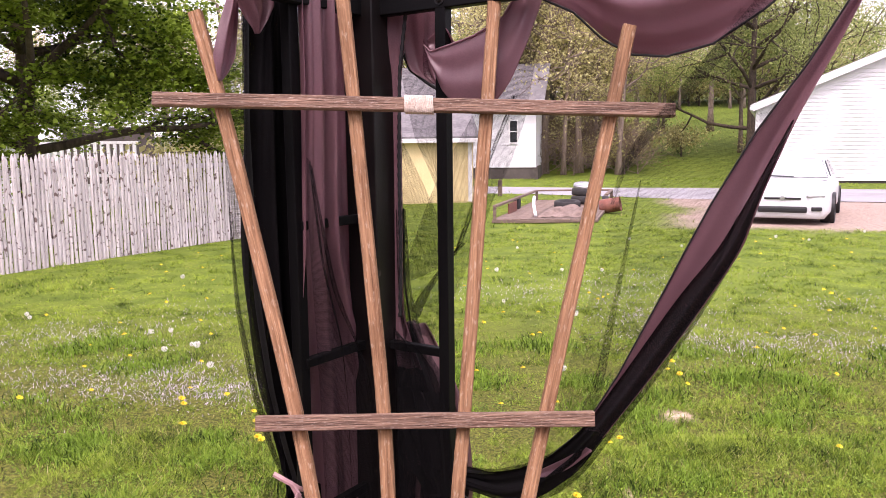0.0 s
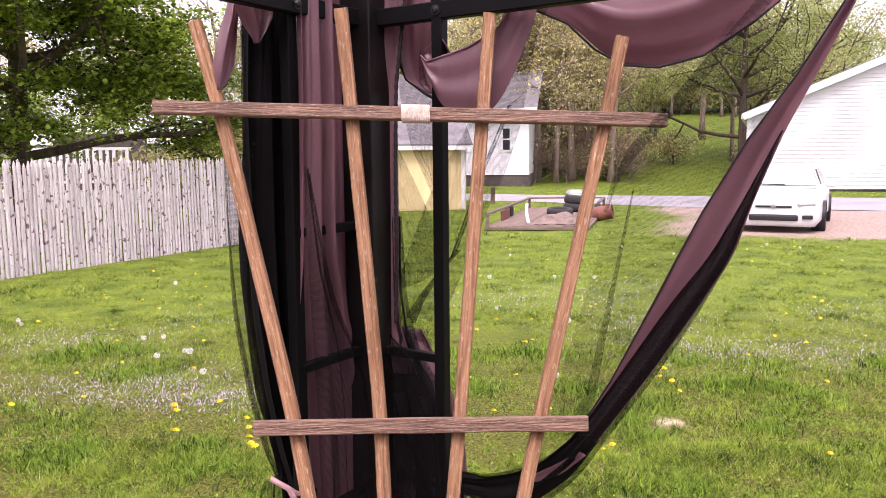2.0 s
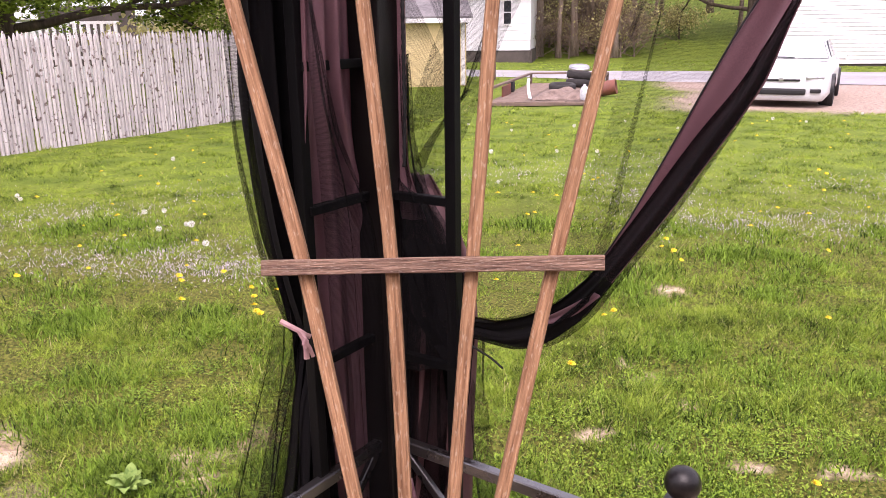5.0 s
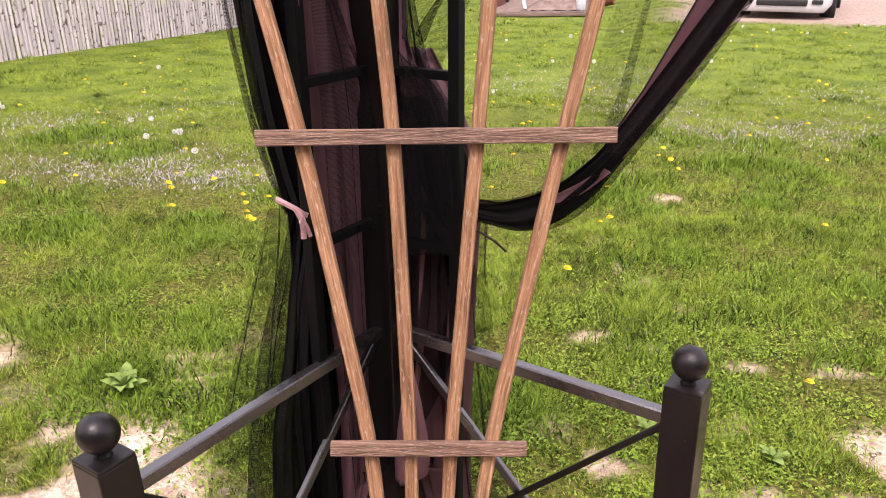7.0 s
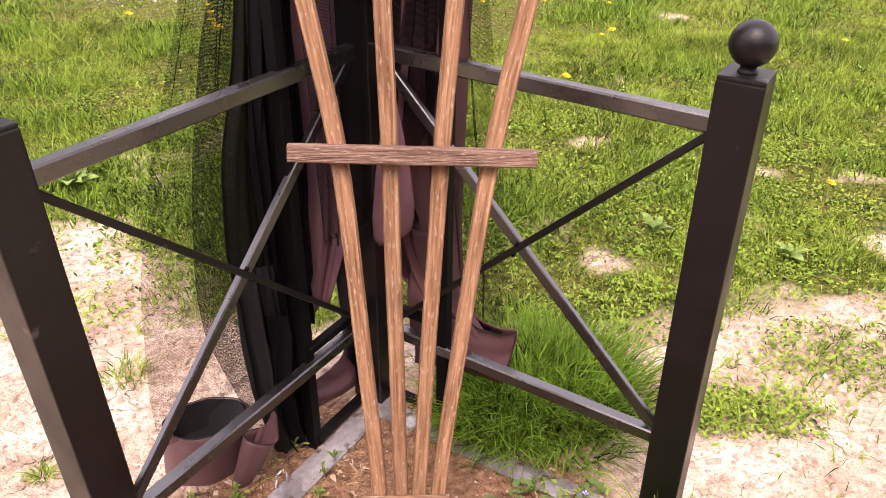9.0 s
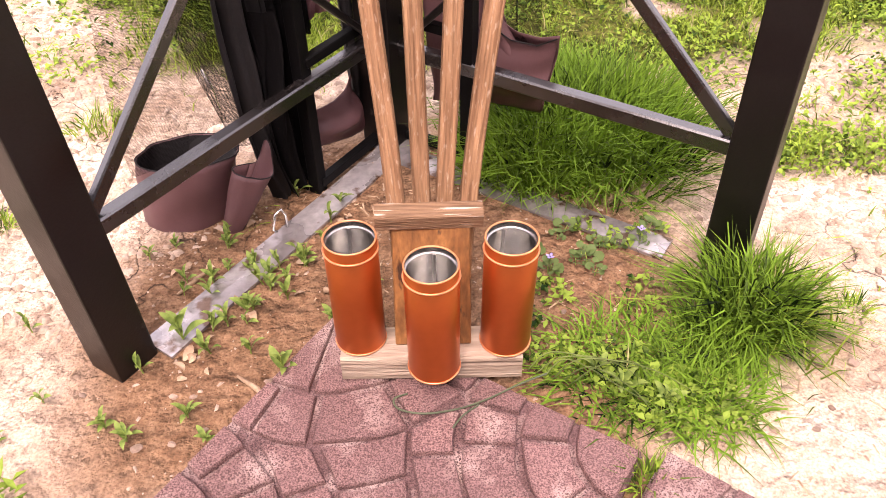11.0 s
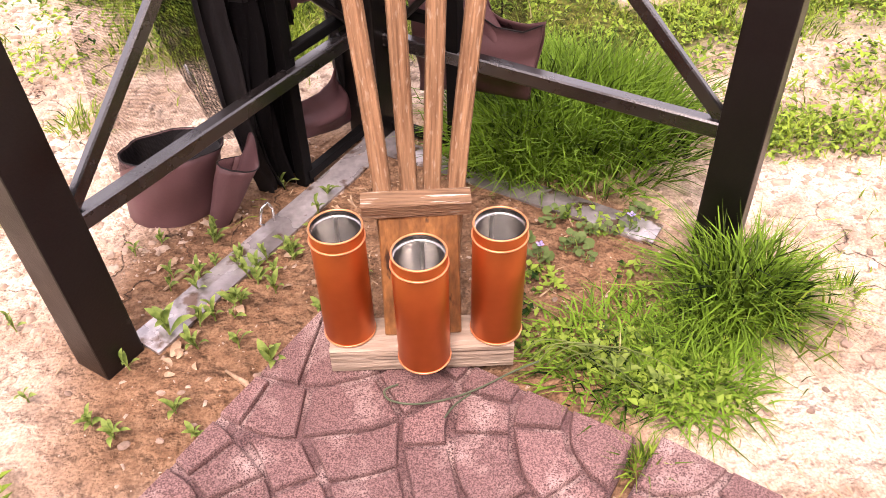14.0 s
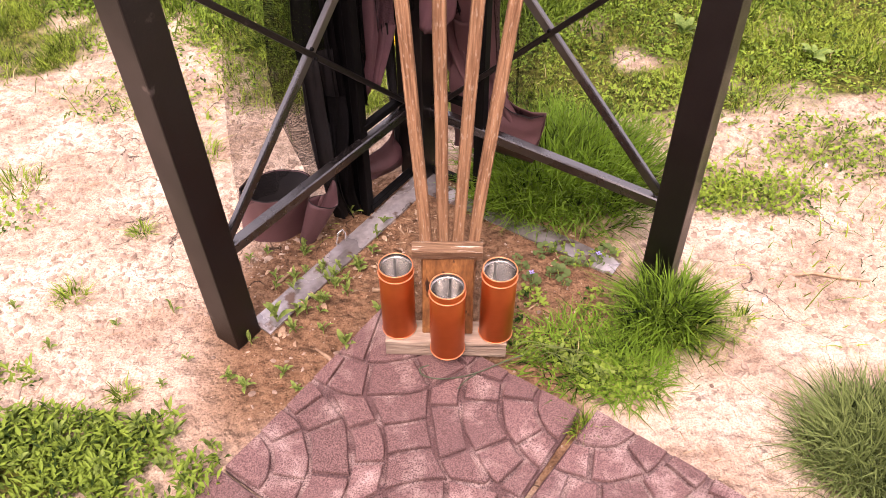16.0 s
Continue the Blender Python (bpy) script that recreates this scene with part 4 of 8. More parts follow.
leafy("lawn_weeds", low_weeds, 0.020, 0.0095, 0.024, CLUMP, "low broad-leaved weeds scattered through the lawn", 65)
leafy("weed_patch", ((0.17, 0.90, 0.09, 0.06, 520), (0.265, 0.845, 0.075, 0.045, 380), (0.13, 1.03, 0.045, 0.035, 150), (0.27, 1.02, 0.07, 0.06, 160), (0.10, 0.97, 0.03, 0.05, 60), (0.24, 1.16, 0.08, 0.04, 160), (-0.02, 1.10, 0.05, 0.07, 70)),
      0.015, 0.0085, 0.014, PATCH, "low green weeds among the grass", 63)
build_straw()
build_clover()
build_deadnettle()
build_chips()


# ---- gazebo: corner legs, railings, beams ----
POST, TOP_RAIL, LOW_RAIL, POST_TOP, RAIL_LONG, BEAM_Z = 0.060, 0.739, 0.186, 0.810, 0.607, 1.861


def square_post(place, along, z0, z1, size, bevel=0.003):
    a = math.degrees(math.atan2(along.y, along.x))
    return box(bmesh.new(), (size, size, z1 - z0), pose(place.x, place.y, (z0 + z1) / 2, 0, 0, a), bevel, 2)


# the railing posts stand a little out of true: how far their tops lean
LEAN = {"L": Vector((-0.021, -0.008, 0)), "R": Vector((-0.016, -0.012, 0))}


def on_rail(side, s, z, off=0.0):
    return on_wall(side, s, z, off) + LEAN[side] * (s / RAIL_LONG) * (z / 0.84)


def build_gazebo():
    g = thing("gazebo", CORNER, "dark brown steel gazebo corner with low cross-braced railings", "gazebo")
    part("corner_post", square_post(CORNER, ALONG_R, -0.02, 2.08, 0.068), STEEL, g, "tall black square steel post")
    for side, along, out in (("L", ALONG_L, OUT_L), ("R", ALONG_R, OUT_R)):
        thin = 0.190 if side == "L" else 0.162
        part("thin_post", square_post(on_wall(side, thin, 0, 0.012 if side == "L" else 0.0), along, -0.01, 1.89, 0.021, 0.002), BLACK_STEEL, g, "thin black upright")
        for z in ((1.486, 1.249, 0.97, 0.235) if side == "L" else (1.246, 0.93, 0.235)):
            part("rung", bar(on_wall(side, 0.02, z, 0.006), on_wall(side, thin, z, 0.006), 0.016, 0.016, bevel=0.0015), BLACK_STEEL, g)
        part("base_bar", bar(on_wall(side, 0.02, 0.02, 0.006), on_wall(side, thin, 0.02, 0.006), 0.016, 0.016), BLACK_STEEL, g)
        beam = part("beam", bar(on_wall(side, 0.03, BEAM_Z), on_wall(side, 1.0, BEAM_Z), 0.022, 0.030, bevel=0.002), BLACK_STEEL, g, "black steel beam")
        m = bar_matrix(on_wall(side, 0, 0), on_wall(side, 1, 0), -out)
        m.translation = on_wall(side, thin, BEAM_Z, -0.012)
        part("bolt", turned([(0, 0.006), (0.005, 0.005), (0.007, 0.001), (0.0095, 0.001), (0.0095, -0.002), (0, -0.002)], m, 12), STEEL, beam)
        end = on_wall(side, RAIL_LONG, 0)
        low = LOW_RAIL + (0.016 if side == "L" else 0.0)
        part("top_rail", bar(on_rail(side, 0.025, TOP_RAIL), on_rail(side, RAIL_LONG - 0.028, TOP_RAIL), 0.021, 0.024, bevel=0.0025), RAIL_STEEL, g)
        part("lower_rail", bar(on_rail(side, 0.025, low), on_rail(side, RAIL_LONG - 0.028, low), 0.021, 0.024, bevel=0.0025), RAIL_STEEL, g)
        s0, s1 = 0.04, RAIL_LONG - 0.032
        wide = part("brace", bar(on_rail(side, s0, TOP_RAIL - 0.016, 0.002), on_rail(side, s1, low + 0.014, 0.002), 0.012, 0.019, (0, 0, 1), 0.002), RAIL_STEEL, g)
        part("brace", bar(on_rail(side, s0, low + 0.014, -0.006), on_rail(side, s1, TOP_RAIL - 0.016, -0.006), 0.010, 0.011, (0, 0, 1), 0.002), STEEL, g)
        mid = (s0 + s1) / 2
        for dz in (-0.011, 0.011):
            m = bar_matrix(on_wall(side, 0, 0), on_wall(side, 1, 0), -out)
            m.translation = on_rail(side, mid + dz * 0.3, (TOP_RAIL + low) / 2 + dz, -0.013)
            part("screw", turned([(0, 0.003), (0.003, 0.002), (0.004, -0.003), (0, -0.003)], m, 8), BLACK_STEEL, wide)
        leaning = Matrix.Identity(4)
        leaning[0][2], leaning[1][2] = LEAN[side].x / 0.84, LEAN[side].y / 0.84
        leaning = Matrix.Translation(end) @ leaning @ Matrix.Translation(-end)
        post = square_post(end, along, -0.03, POST_TOP - 0.004, POST)
        post.transform(leaning)
        newel = part("newel_post", post, STEEL, g, "square dark brown post with a ball finial")
        a = math.degrees(math.atan2(along.y, along.x))
        cap = box(bmesh.new(), (POST - 0.001, POST - 0.001, 0.007), pose(end.x, end.y, POST_TOP - 0.002, 0, 0, a), 0.0025, 2)
        cap.transform(leaning)
        part("cap", cap, STEEL, newel)
        base = Matrix.Translation((end.x, end.y, POST_TOP + 0.002))
        ball = [(0, -0.002), (0.013, -0.002), (0.012, 0.002), (0.010, 0.005), (0.010, 0.009)]
        ball += [(0.0285 * math.cos(q), 0.035 + 0.0285 * math.sin(q)) for q in (radians(d) for d in range(-64, 90, 9))] + [(0, 0.0635)]
        part("ball_finial", turned(ball, leaning @ base, 28), STEEL, newel, smooth=True)


build_gazebo()


# ---- steel edging and pegs on the soil ----
def edging(side, s0, s1, off, width):
    bm = bmesh.new()
    pieces = 26
    rows = []
    for i in range(pieces + 1):
        s = s0 + (s1 - s0) * i / pieces
        row = []
        for k in (0, 0.5, 1):
            p = on_wall(side, s, 0, off - width * k)
            row.append(Vector((p.x, p.y, 0.006 + 0.004 * noise.noise(Vector((s * 6, k, 3.0 if side == "L" else 8.0))) + 0.002 * (k == 0.5))))
        rows.append([bm.verts.new(v) for v in row] + [bm.verts.new(v - Vector((0, 0, 0.005))) for v in row])
    for r, q in zip(rows, rows[1:]):
        for a, b in ((0, 1), (1, 2), (2, 5), (5, 4), (4, 3), (3, 0)):
            bm.faces.new((r[a], r[b], q[b], q[a]))
    for r in (rows[0], rows[-1]):
        bm.faces.new((r[0], r[1], r[2], r[5], r[4], r[3]))
    ob = part("edging_strip", bm, EDGING)
    return tagged(ob, "flat weathered grey steel edging strip lying on the soil", "edging strip", "edging strips")


edging("L", -0.03, 0.575, -0.002, 0.052)
edging("R", -0.03, 0.53, -0.012, 0.050)


def wire_peg(p, turn):
    a = math.radians(turn)
    d = Vector((math.cos(a), math.sin(a), 0))
    pts = [p + d * 0.012 + Vector((0, 0, -0.02)), p + d * 0.012 + Vector((0, 0, 0.028)), p + d * 0.006 + Vector((0, 0, 0.040)), p - d * 0.004 + Vector((0, 0, 0.034)), p - d * 0.012 + Vector((0, 0, 0.008)), p - d * 0.006 + Vector((0, 0, 0.002))]
    return tagged(part("wire_peg", tube(pts, 0.0022, 8), PEG, smooth=True), "bright bent wire peg through the edging strip", "peg")


wire_peg(on_wall("L", 0.305, 0.004, -0.006), 35)


# ---- rubber pavers: a cast fan of stones on each tile ----
TILE, APEX = 0.436, Vector((-0.161, 1.000, 0))
PAVER_TOP = 0.020


def clip(poly, a, b, c):
    """The part of a polygon where a x + b y <= c."""
    out = []
    for p, q in zip(poly, poly[1:] + poly[:1]):
        dp, dq = a * p[0] + b * p[1] - c, a * q[0] + b * q[1] - c
        if dp <= 0:
            out.append(p)
        if dp * dq < 0:
            t = dp / (dp - dq)
            out.append((p[0] + (q[0] - p[0]) * t, p[1] + (q[1] - p[1]) * t))
    return out


def sector(centre, start, r0, r1, a0, a1, gap):
    """The outline of one stone between two radii and two angles round a corner of the tile, drawn in by gap all round."""
    steps, poly = 5, []
    inner = [(r0 + gap, f) for f in np.linspace(0, 1, steps + 1)] if r0 else [(0.002, 0.5)]
    for r, f in inner + [(r1 - gap, f) for f in np.linspace(1, 0, steps + 1)]:
        shrink = math.degrees(gap / max(r, 0.02))
        a = radians(start + a0 + shrink + (a1 - a0 - 2 * shrink) * f)
        r = r * (1 + 0.012 * math.sin(a * 11 + r1 * 60))
        poly.append((centre[0] + r * math.cos(a), centre[1] + r * math.sin(a)))
    return poly


def fan_stones(rng):
    """Outlines of the stones of one tile: fans in two opposite corners, arcs round the other two, and a strip of stones between."""
    gap, cells, T = 0.0037, [], TILE
    wobble = lambda cuts: [c + (rng.uniform(-2, 2) if 0 < c < 90 else 0) for c in cuts]
    for centre, start in (((0, 0), 0), ((T, T), 180)):
        for r0, r1, cuts in ((0, 0.147, (0, 26, 65, 90)), (0.147, 0.222, (0, 11, 31, 60, 80, 90))):
            cuts = wobble(cuts)
            cells += [sector(centre, start, r0, r1, a, b, gap) for a, b in zip(cuts, cuts[1:])]
    for centre, start in (((T, 0), 90), ((0, T), 270)):
        for r0, r1, cuts in ((0, 0.081, (0, 90)), (0.081, 0.143, (0, 25, 65, 90)), (0.143, 0.212, (0, 11, 31, 59, 79, 90)), (0.212, 0.268, (0, 15, 35, 55, 75, 90))):
            cuts = wobble(cuts)
            for a, b in zip(cuts, cuts[1:]):
                poly = sector(centre, start, r0, r1, a, b, gap)
                for far in ((0, 0), (T, T)):
                    # the arcs round the other corners cut across the fan
                    m = (sum(p[0] for p in poly) / len(poly) - far[0], sum(p[1] for p in poly) / len(poly) - far[1])
                    size = math.hypot(*m)
                    nx, ny = -m[0] / size, -m[1] / size
                    poly = clip(poly, nx, ny, nx * far[0] + ny * far[1] - 0.222 - gap) if len(poly) > 2 else poly
                if len(poly) > 2:
                    cells.append(poly)

    def side(r):
        """How far round from the middle line the strip reaches at a distance from its corner."""
        return radians(45) - math.acos(min(1, (r * r + T * T - 0.268 ** 2) / (2 * r * T))) - gap / r

    def strip(r0, r1, f):
        return [(r * math.cos(radians(45) + side(r) * f), r * math.sin(radians(45) + side(r) * f)) for r in np.linspace(r0, r1, 5)]

    def arc(r, parts):
        return [(r * math.cos(radians(45) + side(r) * f), r * math.sin(radians(45) + side(r) * f)) for f in parts]

    small = strip(0.222 + gap, 0.281 - gap, 1) + arc(0.281 - gap, (0.5, 0, -0.5)) + strip(0.281 - gap, 0.222 + gap, -1) + arc(0.222 + gap, (-0.5, 0, 0.5))
    near = strip(0.305, 0.281 + gap, 1) + arc(0.281 + gap, (0.5, 0, -0.5)) + strip(0.281 + gap, 0.305, -1)
    cells += [small, [(T - x, T - y) for x, y in small], near + [(T - x, T - y) for x, y in near]]
    done = []
    for poly in cells:
        for cut in ((-1, 0, -0.002), (1, 0, T - 0.002), (0, -1, -0.002), (0, 1, T - 0.002)):
            poly = clip(poly, *cut) if len(poly) > 2 else poly
        if len(poly) > 2 and 0.5 * abs(sum(p[0] * q[1] - q[0] * p[1] for p, q in zip(poly, poly[1:] + poly[:1]))) > 0.0003:
            done.append(poly)
    return done


def paver(i, j, quarter):
    """One tile, i along the right wall's way and j along the left one's."""
    rng = random.Random(40 + i * 3 + j)
    origin = APEX + ALONG_R * (i * (TILE + 0.005)) + ALONG_L * (j * (TILE + 0.005))
    m = Matrix((ALONG_R, ALONG_L, Vector((0, 0, 1)))).transposed().to_4x4()
    m.translation = origin
    if i:
        # the second row lies askew
        m.translation = APEX + ALONG_R * (TILE + 0.021) - ALONG_L * 0.016
        m = m @ pose(0, 0, 0, 0, 0, 3.1) @ Matrix.Translation((0, j * (TILE + 0.005), 0))
    spin = Matrix.Translation((TILE / 2, TILE / 2, 0)) @ pose(0, 0, 0, 0, 0, 90 * quarter) @ Matrix.Translation((-TILE / 2, -TILE / 2, 0))
    m = m @ spin
    tile = thing("rubber_paver", origin, "mauve-brown cast rubber paver with a fan of stones", "paver", "rubber pavers on the ground")
    part("slab", box(bmesh.new(), (TILE, TILE, PAVER_TOP), m @ Matrix.Translation((TILE / 2, TILE / 2, PAVER_TOP / 2 - 0.0085)), 0.003), RUBBER_JOINT, tile, "recessed grooves")
    for poly in fan_stones(rng):
        bm = bmesh.new()
        n = len(poly)
        cx, cy = sum(p[0] for p in poly) / n, sum(p[1] for p in poly) / n
        tilt = (rng.uniform(-0.015, 0.015), rng.uniform(-0.015, 0.015))
        rings = []
        for f, z in ((1.0, 0.006), (0.985, 0.0160), (0.955, 0.0190), (0.90, 0.0204)):
            rings.append([bm.verts.new(m @ Vector((cx + (x - cx) * f, cy + (y - cy) * f, z + (x - cx) * tilt[0] + (y - cy) * tilt[1]))) for x, y in poly])
        for r, q in zip(rings, rings[1:]):
            for k in range(n):
                bm.faces.new((r[k], r[(k + 1) % n], q[(k + 1) % n], q[k]))
        bm.faces.new(rings[-1])
        part("stone", bm, RUBBER, tile)


# ---- trellis on its stand ----
def trellis_y(x, z):
    return 0.954 + 0.064 * x + 0.178 * z


def on_trellis(x, z, off=0.0):
    return Vector((x, trellis_y(x, z) + off, z))


def build_trellis():
    t = thing("garden_trellis", (-0.03, 0.90, 0.02), "weathered wooden fan trellis on a small plank stand", "trellis")
    slats = (((-0.070, 0.075), (-0.075, 0.217), (-0.114, 0.719), (-0.206, 1.202), (-0.324, 1.686), (-0.367, 1.832)),
             ((-0.043, 0.075), (-0.044, 0.215), (-0.052, 0.717), (-0.069, 1.198), (-0.116, 1.680), (-0.133, 1.852)),
             ((-0.022, 0.075), (-0.017, 0.213), (0.013, 0.715), (0.055, 1.195), (0.096, 1.672), (0.110, 1.845)),
             ((0.003, 0.075), (0.011, 0.211), (0.075, 0.710), (0.183, 1.191), (0.298, 1.670), (0.330, 1.806)))
    for k, line in enumerate(slats):
        # a springy stick through its nail points
        zs = np.linspace(line[0][1], line[-1][1], 36)
        xs = np.interp(zs, [p[1] for p in line], [p[0] for p in line])
        for _ in range(3):
            xs[1:-1] = (xs[:-2] + 2 * xs[1:-1] + xs[2:]) / 4
        bm, rings = bmesh.new(), []
        for i, (x, z) in enumerate(zip(xs, zs)):
            p = on_trellis(float(x), float(z), 0.004)
            a = min(i, len(xs) - 2)
            way = (on_trellis(float(xs[a + 1]), float(zs[a + 1])) - on_trellis(float(xs[a]), float(zs[a]))).normalized()
            side = way.cross(Vector((0, -1, 0.18))).normalized()
            deep = side.cross(way).normalized()
            w = 0.0108 * (1 + 0.05 * noise.noise(Vector((k * 9.1, z * 11, 0.3))))
            h, c = 0.0075, 0.0016
            p = p + side * 0.0011 * noise.noise(Vector((k * 4.7, z * 5, 2.2)))
            ring = [(-w + c, -h), (w - c, -h), (w, -h + c), (w, h - c), (w - c, h), (-w + c, h), (-w, h - c), (-w, -h + c)]
            rings.append([bm.verts.new(p + side * u + deep * v) for u, v in ring])
        for r, q in zip(rings, rings[1:]):
            for n in range(8):
                bm.faces.new((r[n], r[(n + 1) % 8], q[(n + 1) % 8], q[n]))
        bm.faces.new(rings[0][::-1])
        bm.faces.new(rings[-1])
        slat = part("slat", bm, WOOD_UP, t)
        # grain runs along the stick
        grain = slat.data.uv_layers.new(name="grain")
        for loop in slat.data.loops:
            i, n = divmod(loop.vertex_index, 8)
            grain.data[loop.index].uv = (abs(n - 4) * 0.0062 + k * 0.7, float(zs[i]))
    for k, (a, b, tall) in enumerate((((-0.425, 1.694), (0.396, 1.668), 0.0215), ((-0.265, 1.196), (0.258, 1.190), 0.0225), ((-0.175, 0.722), (0.132, 0.707), 0.0215))):
        bm = worn_bar(on_trellis(*a, -0.0125), on_trellis(*b, -0.0125), 0.016, tall, (0, 0.18, 1), 0.0012, 11 + k, 22)
        part("crossbar", bm, WOOD_ALONG, t)
    # string wound round the top crossbar
    bm = bmesh.new()
    turns, x0, x1 = 15, -0.034, 0.011
    pts = []
    for i in range(turns * 16 + 1):
        f = i / (turns * 16)
        a = f * turns * 2 * math.pi
        x = x0 + (x1 - x0) * f
        z = 1.694 - (x + 0.425) * 0.0317
        r = 1.0 / max(abs(math.cos(a)) / 0.0105, abs(math.sin(a)) / 0.0132)
        pts.append(on_trellis(x, z + math.sin(a) * r, -0.0125 + math.cos(a) * r))
    part("twine_wrap", tube(pts, 0.0021, 5, bm), TWINE, t, "white twine wound round the crossbar", smooth=True)
    # stand
    part("base_board", worn_bar((-0.146, 0.897, 0.041), (0.0745, 0.896, 0.041), 0.054, 0.040, (0, 0, 1), 0.0006, 31, 10, 0.003), WOOD_BOARD, t, "grey weathered plank")
    part("back_panel", box(bmesh.new(), (0.092, 0.014, 0.158), pose(-0.0335, 0.9255, 0.1335, -22.5, 0, 0), 0.0015), WOOD_PANEL, t, "orange-stained board")
    part("cap_bar", worn_bar((-0.098, 0.953, 0.213), (0.027, 0.958, 0.211), 0.026, 0.022, (0, -0.1, 1), 0.0010, 35, 12, 0.0025), WOOD_CAP, t, "brown plank with worn pale edges")


build_trellis()


# ---- copper tins ----
def build_tins():
    R, H = 0.0305, 0.163
    tin = thing("copper_tin", (0, 0, 0), "open copper-orange lacquered tin with bare metal inside", "tin", "copper tins on the trellis stand")
    wall = [(0, 0.0012), (R - 0.001, 0.0012), (R - 0.0003, 0.0022), (R, 0.004), (R, H * 0.5), (R, H - 0.014), (R - 0.0006, H - 0.0135), (R - 0.0006, H - 0.002), (R - 0.0012, H - 0.0005)]
    part("body", turned(wall, sides=56), COPPER, tin, smooth=True)

    def ring(r, z, thick):
        return tube([(r * math.cos(a), r * math.sin(a), z) for a in (2 * math.pi * k / 56 for k in range(57))], thick, 8, closed=True)

    for r, z, thick in ((R, 0.0022, 0.0013), (R + 0.0002, H - 0.0145, 0.0013), (R - 0.0012, H, 0.0012)):
        part("rolled_bead", ring(r, z, thick), COPPER_BEAD, tin, "shiny rolled copper edge", smooth=True)
    inner = [(R - 0.0018, H - 0.0004), (R - 0.0018, H - 0.006), (R - 0.0024, H - 0.008), (R - 0.0018, H - 0.010), (R - 0.0018, 0.003), (0, 0.0028)]
    # ring added below the mouth to make the highlight on the inside wall
    part("highlight_ring", ring(R - 0.0026, H - 0.0085, 0.0011), TIN, tin, "bright ring added inside for a highlight", smooth=True)
    lining = part("lining", turned(inner, sides=48), TIN, tin, "bare shiny tin inside", smooth=True)
    part("seam", bar((0, R - 0.0026, 0.004), (0, R - 0.0026, H - 0.0098), 0.0035, 0.0014, (0, -1, 0), 0.0003), SEAM, lining, "dull soldered seam")
    tin.matrix_basis = pose(-0.1225, 0.904, 0.0615, 0, 0, 8)
    copy_thing(tin, pose(-0.0325, 0.8585, 0.0615, 0.4, 0, -6))
    copy_thing(tin, pose(0.0545, 0.898, 0.0615, 0, 0.6, 14))


build_tins()


# ---- curtains ----
def cloth(name, side, pairs, off, folds, amp, mat, parent=None, label="", across=40, down=60, phase=0.0, bow=0.0, pinch=None, seed=1, thick=0.0):
    """A sheet between two edge lines given as pairs of (s, z) on a wall, laid in folds that run down it. off: metres outside the wall, one number or several in even steps down the sheet. pinch: (where, how near) gathers the folds."""
    pairs = np.array(pairs, float)
    t = np.linspace(0, 1, len(pairs))
    fine = np.linspace(0, 1, down + 1)
    lines = np.stack([np.interp(fine, t, pairs[:, k, c]) for k in range(2) for c in range(2)], 1)
    for _ in range(max(1, down // 14)):
        lines[1:-1] = (lines[:-2] + 2 * lines[1:-1] + lines[2:]) / 4
    u = np.linspace(0, 1, across + 1)
    s = lines[:, 0, None] * (1 - u) + lines[:, 2, None] * u
    z = lines[:, 1, None] * (1 - u) + lines[:, 3, None] * u
    v = fine[:, None]
    width = np.hypot(lines[:, 2] - lines[:, 0], lines[:, 3] - lines[:, 1])[:, None]
    wave = np.sin(2 * np.pi * folds * (u + 0.10 * np.sin(3.1 * v + seed)) + phase + 0.5 * np.sin(5 * v + seed * 2))
    wave = wave + 0.45 * np.sin(2 * np.pi * folds * 2.3 * u + 2.0 * v + seed * 3.3)
    hold = 1.0 if pinch is None else 0.35 + 0.65 * np.clip(np.abs(v - pinch[0]) / pinch[1], 0, 1)
    off = np.interp(fine, np.linspace(0, 1, len(off)), off)[:, None] if isinstance(off, tuple) else off
    o = off + amp * wave * hold * np.clip(width / max(width.max(), 1e-6) + 0.35, 0, 1) + bow * np.sin(np.pi * u) * np.sin(np.pi * np.clip(v, 0.05, 1))
    rough = np.array([[noise.noise(Vector((a * 3 + seed, b * 5, seed * 1.7))) for a in u] for b in fine])
    o = o + 0.35 * amp * rough
    along, out = (ALONG_L, OUT_L) if side == "L" else (ALONG_R, OUT_R)
    verts = np.stack([CORNER.x + along.x * s + out.x * o, CORNER.y + along.y * s + out.y * o, z], 2).reshape(-1, 3)
    w = across + 1
    i = (np.arange(down)[:, None] * w + np.arange(across)).ravel()
    faces = np.stack([i, i + 1, i + 1 + w, i + w], 1)
    mesh = mesh_from(name, verts, faces, True)
    # cloth lengths in metres for the weave
    du = np.concatenate([np.zeros((down + 1, 1)), np.cumsum(np.sqrt(np.diff(s, axis=1) ** 2 + np.diff(z, axis=1) ** 2 + np.diff(o, axis=1) ** 2), 1)], 1)
    dv = np.concatenate([np.zeros((1, w)), np.cumsum(np.sqrt(np.diff(s, axis=0) ** 2 + np.diff(z, axis=0) ** 2), 0)], 0)
    flat = np.stack([du, dv], 2).reshape(-1, 2)
    layer = mesh.uv_layers.new(name="weave")
    layer.data.foreach_set("uv", flat[faces.ravel()].astype(np.float32).ravel())
    ob = mesh_object(name, mesh, mat, parent, label)
    if thick:
        solid = ob.modifiers.new("thickness", "SOLIDIFY")
        solid.thickness = thick
    return ob


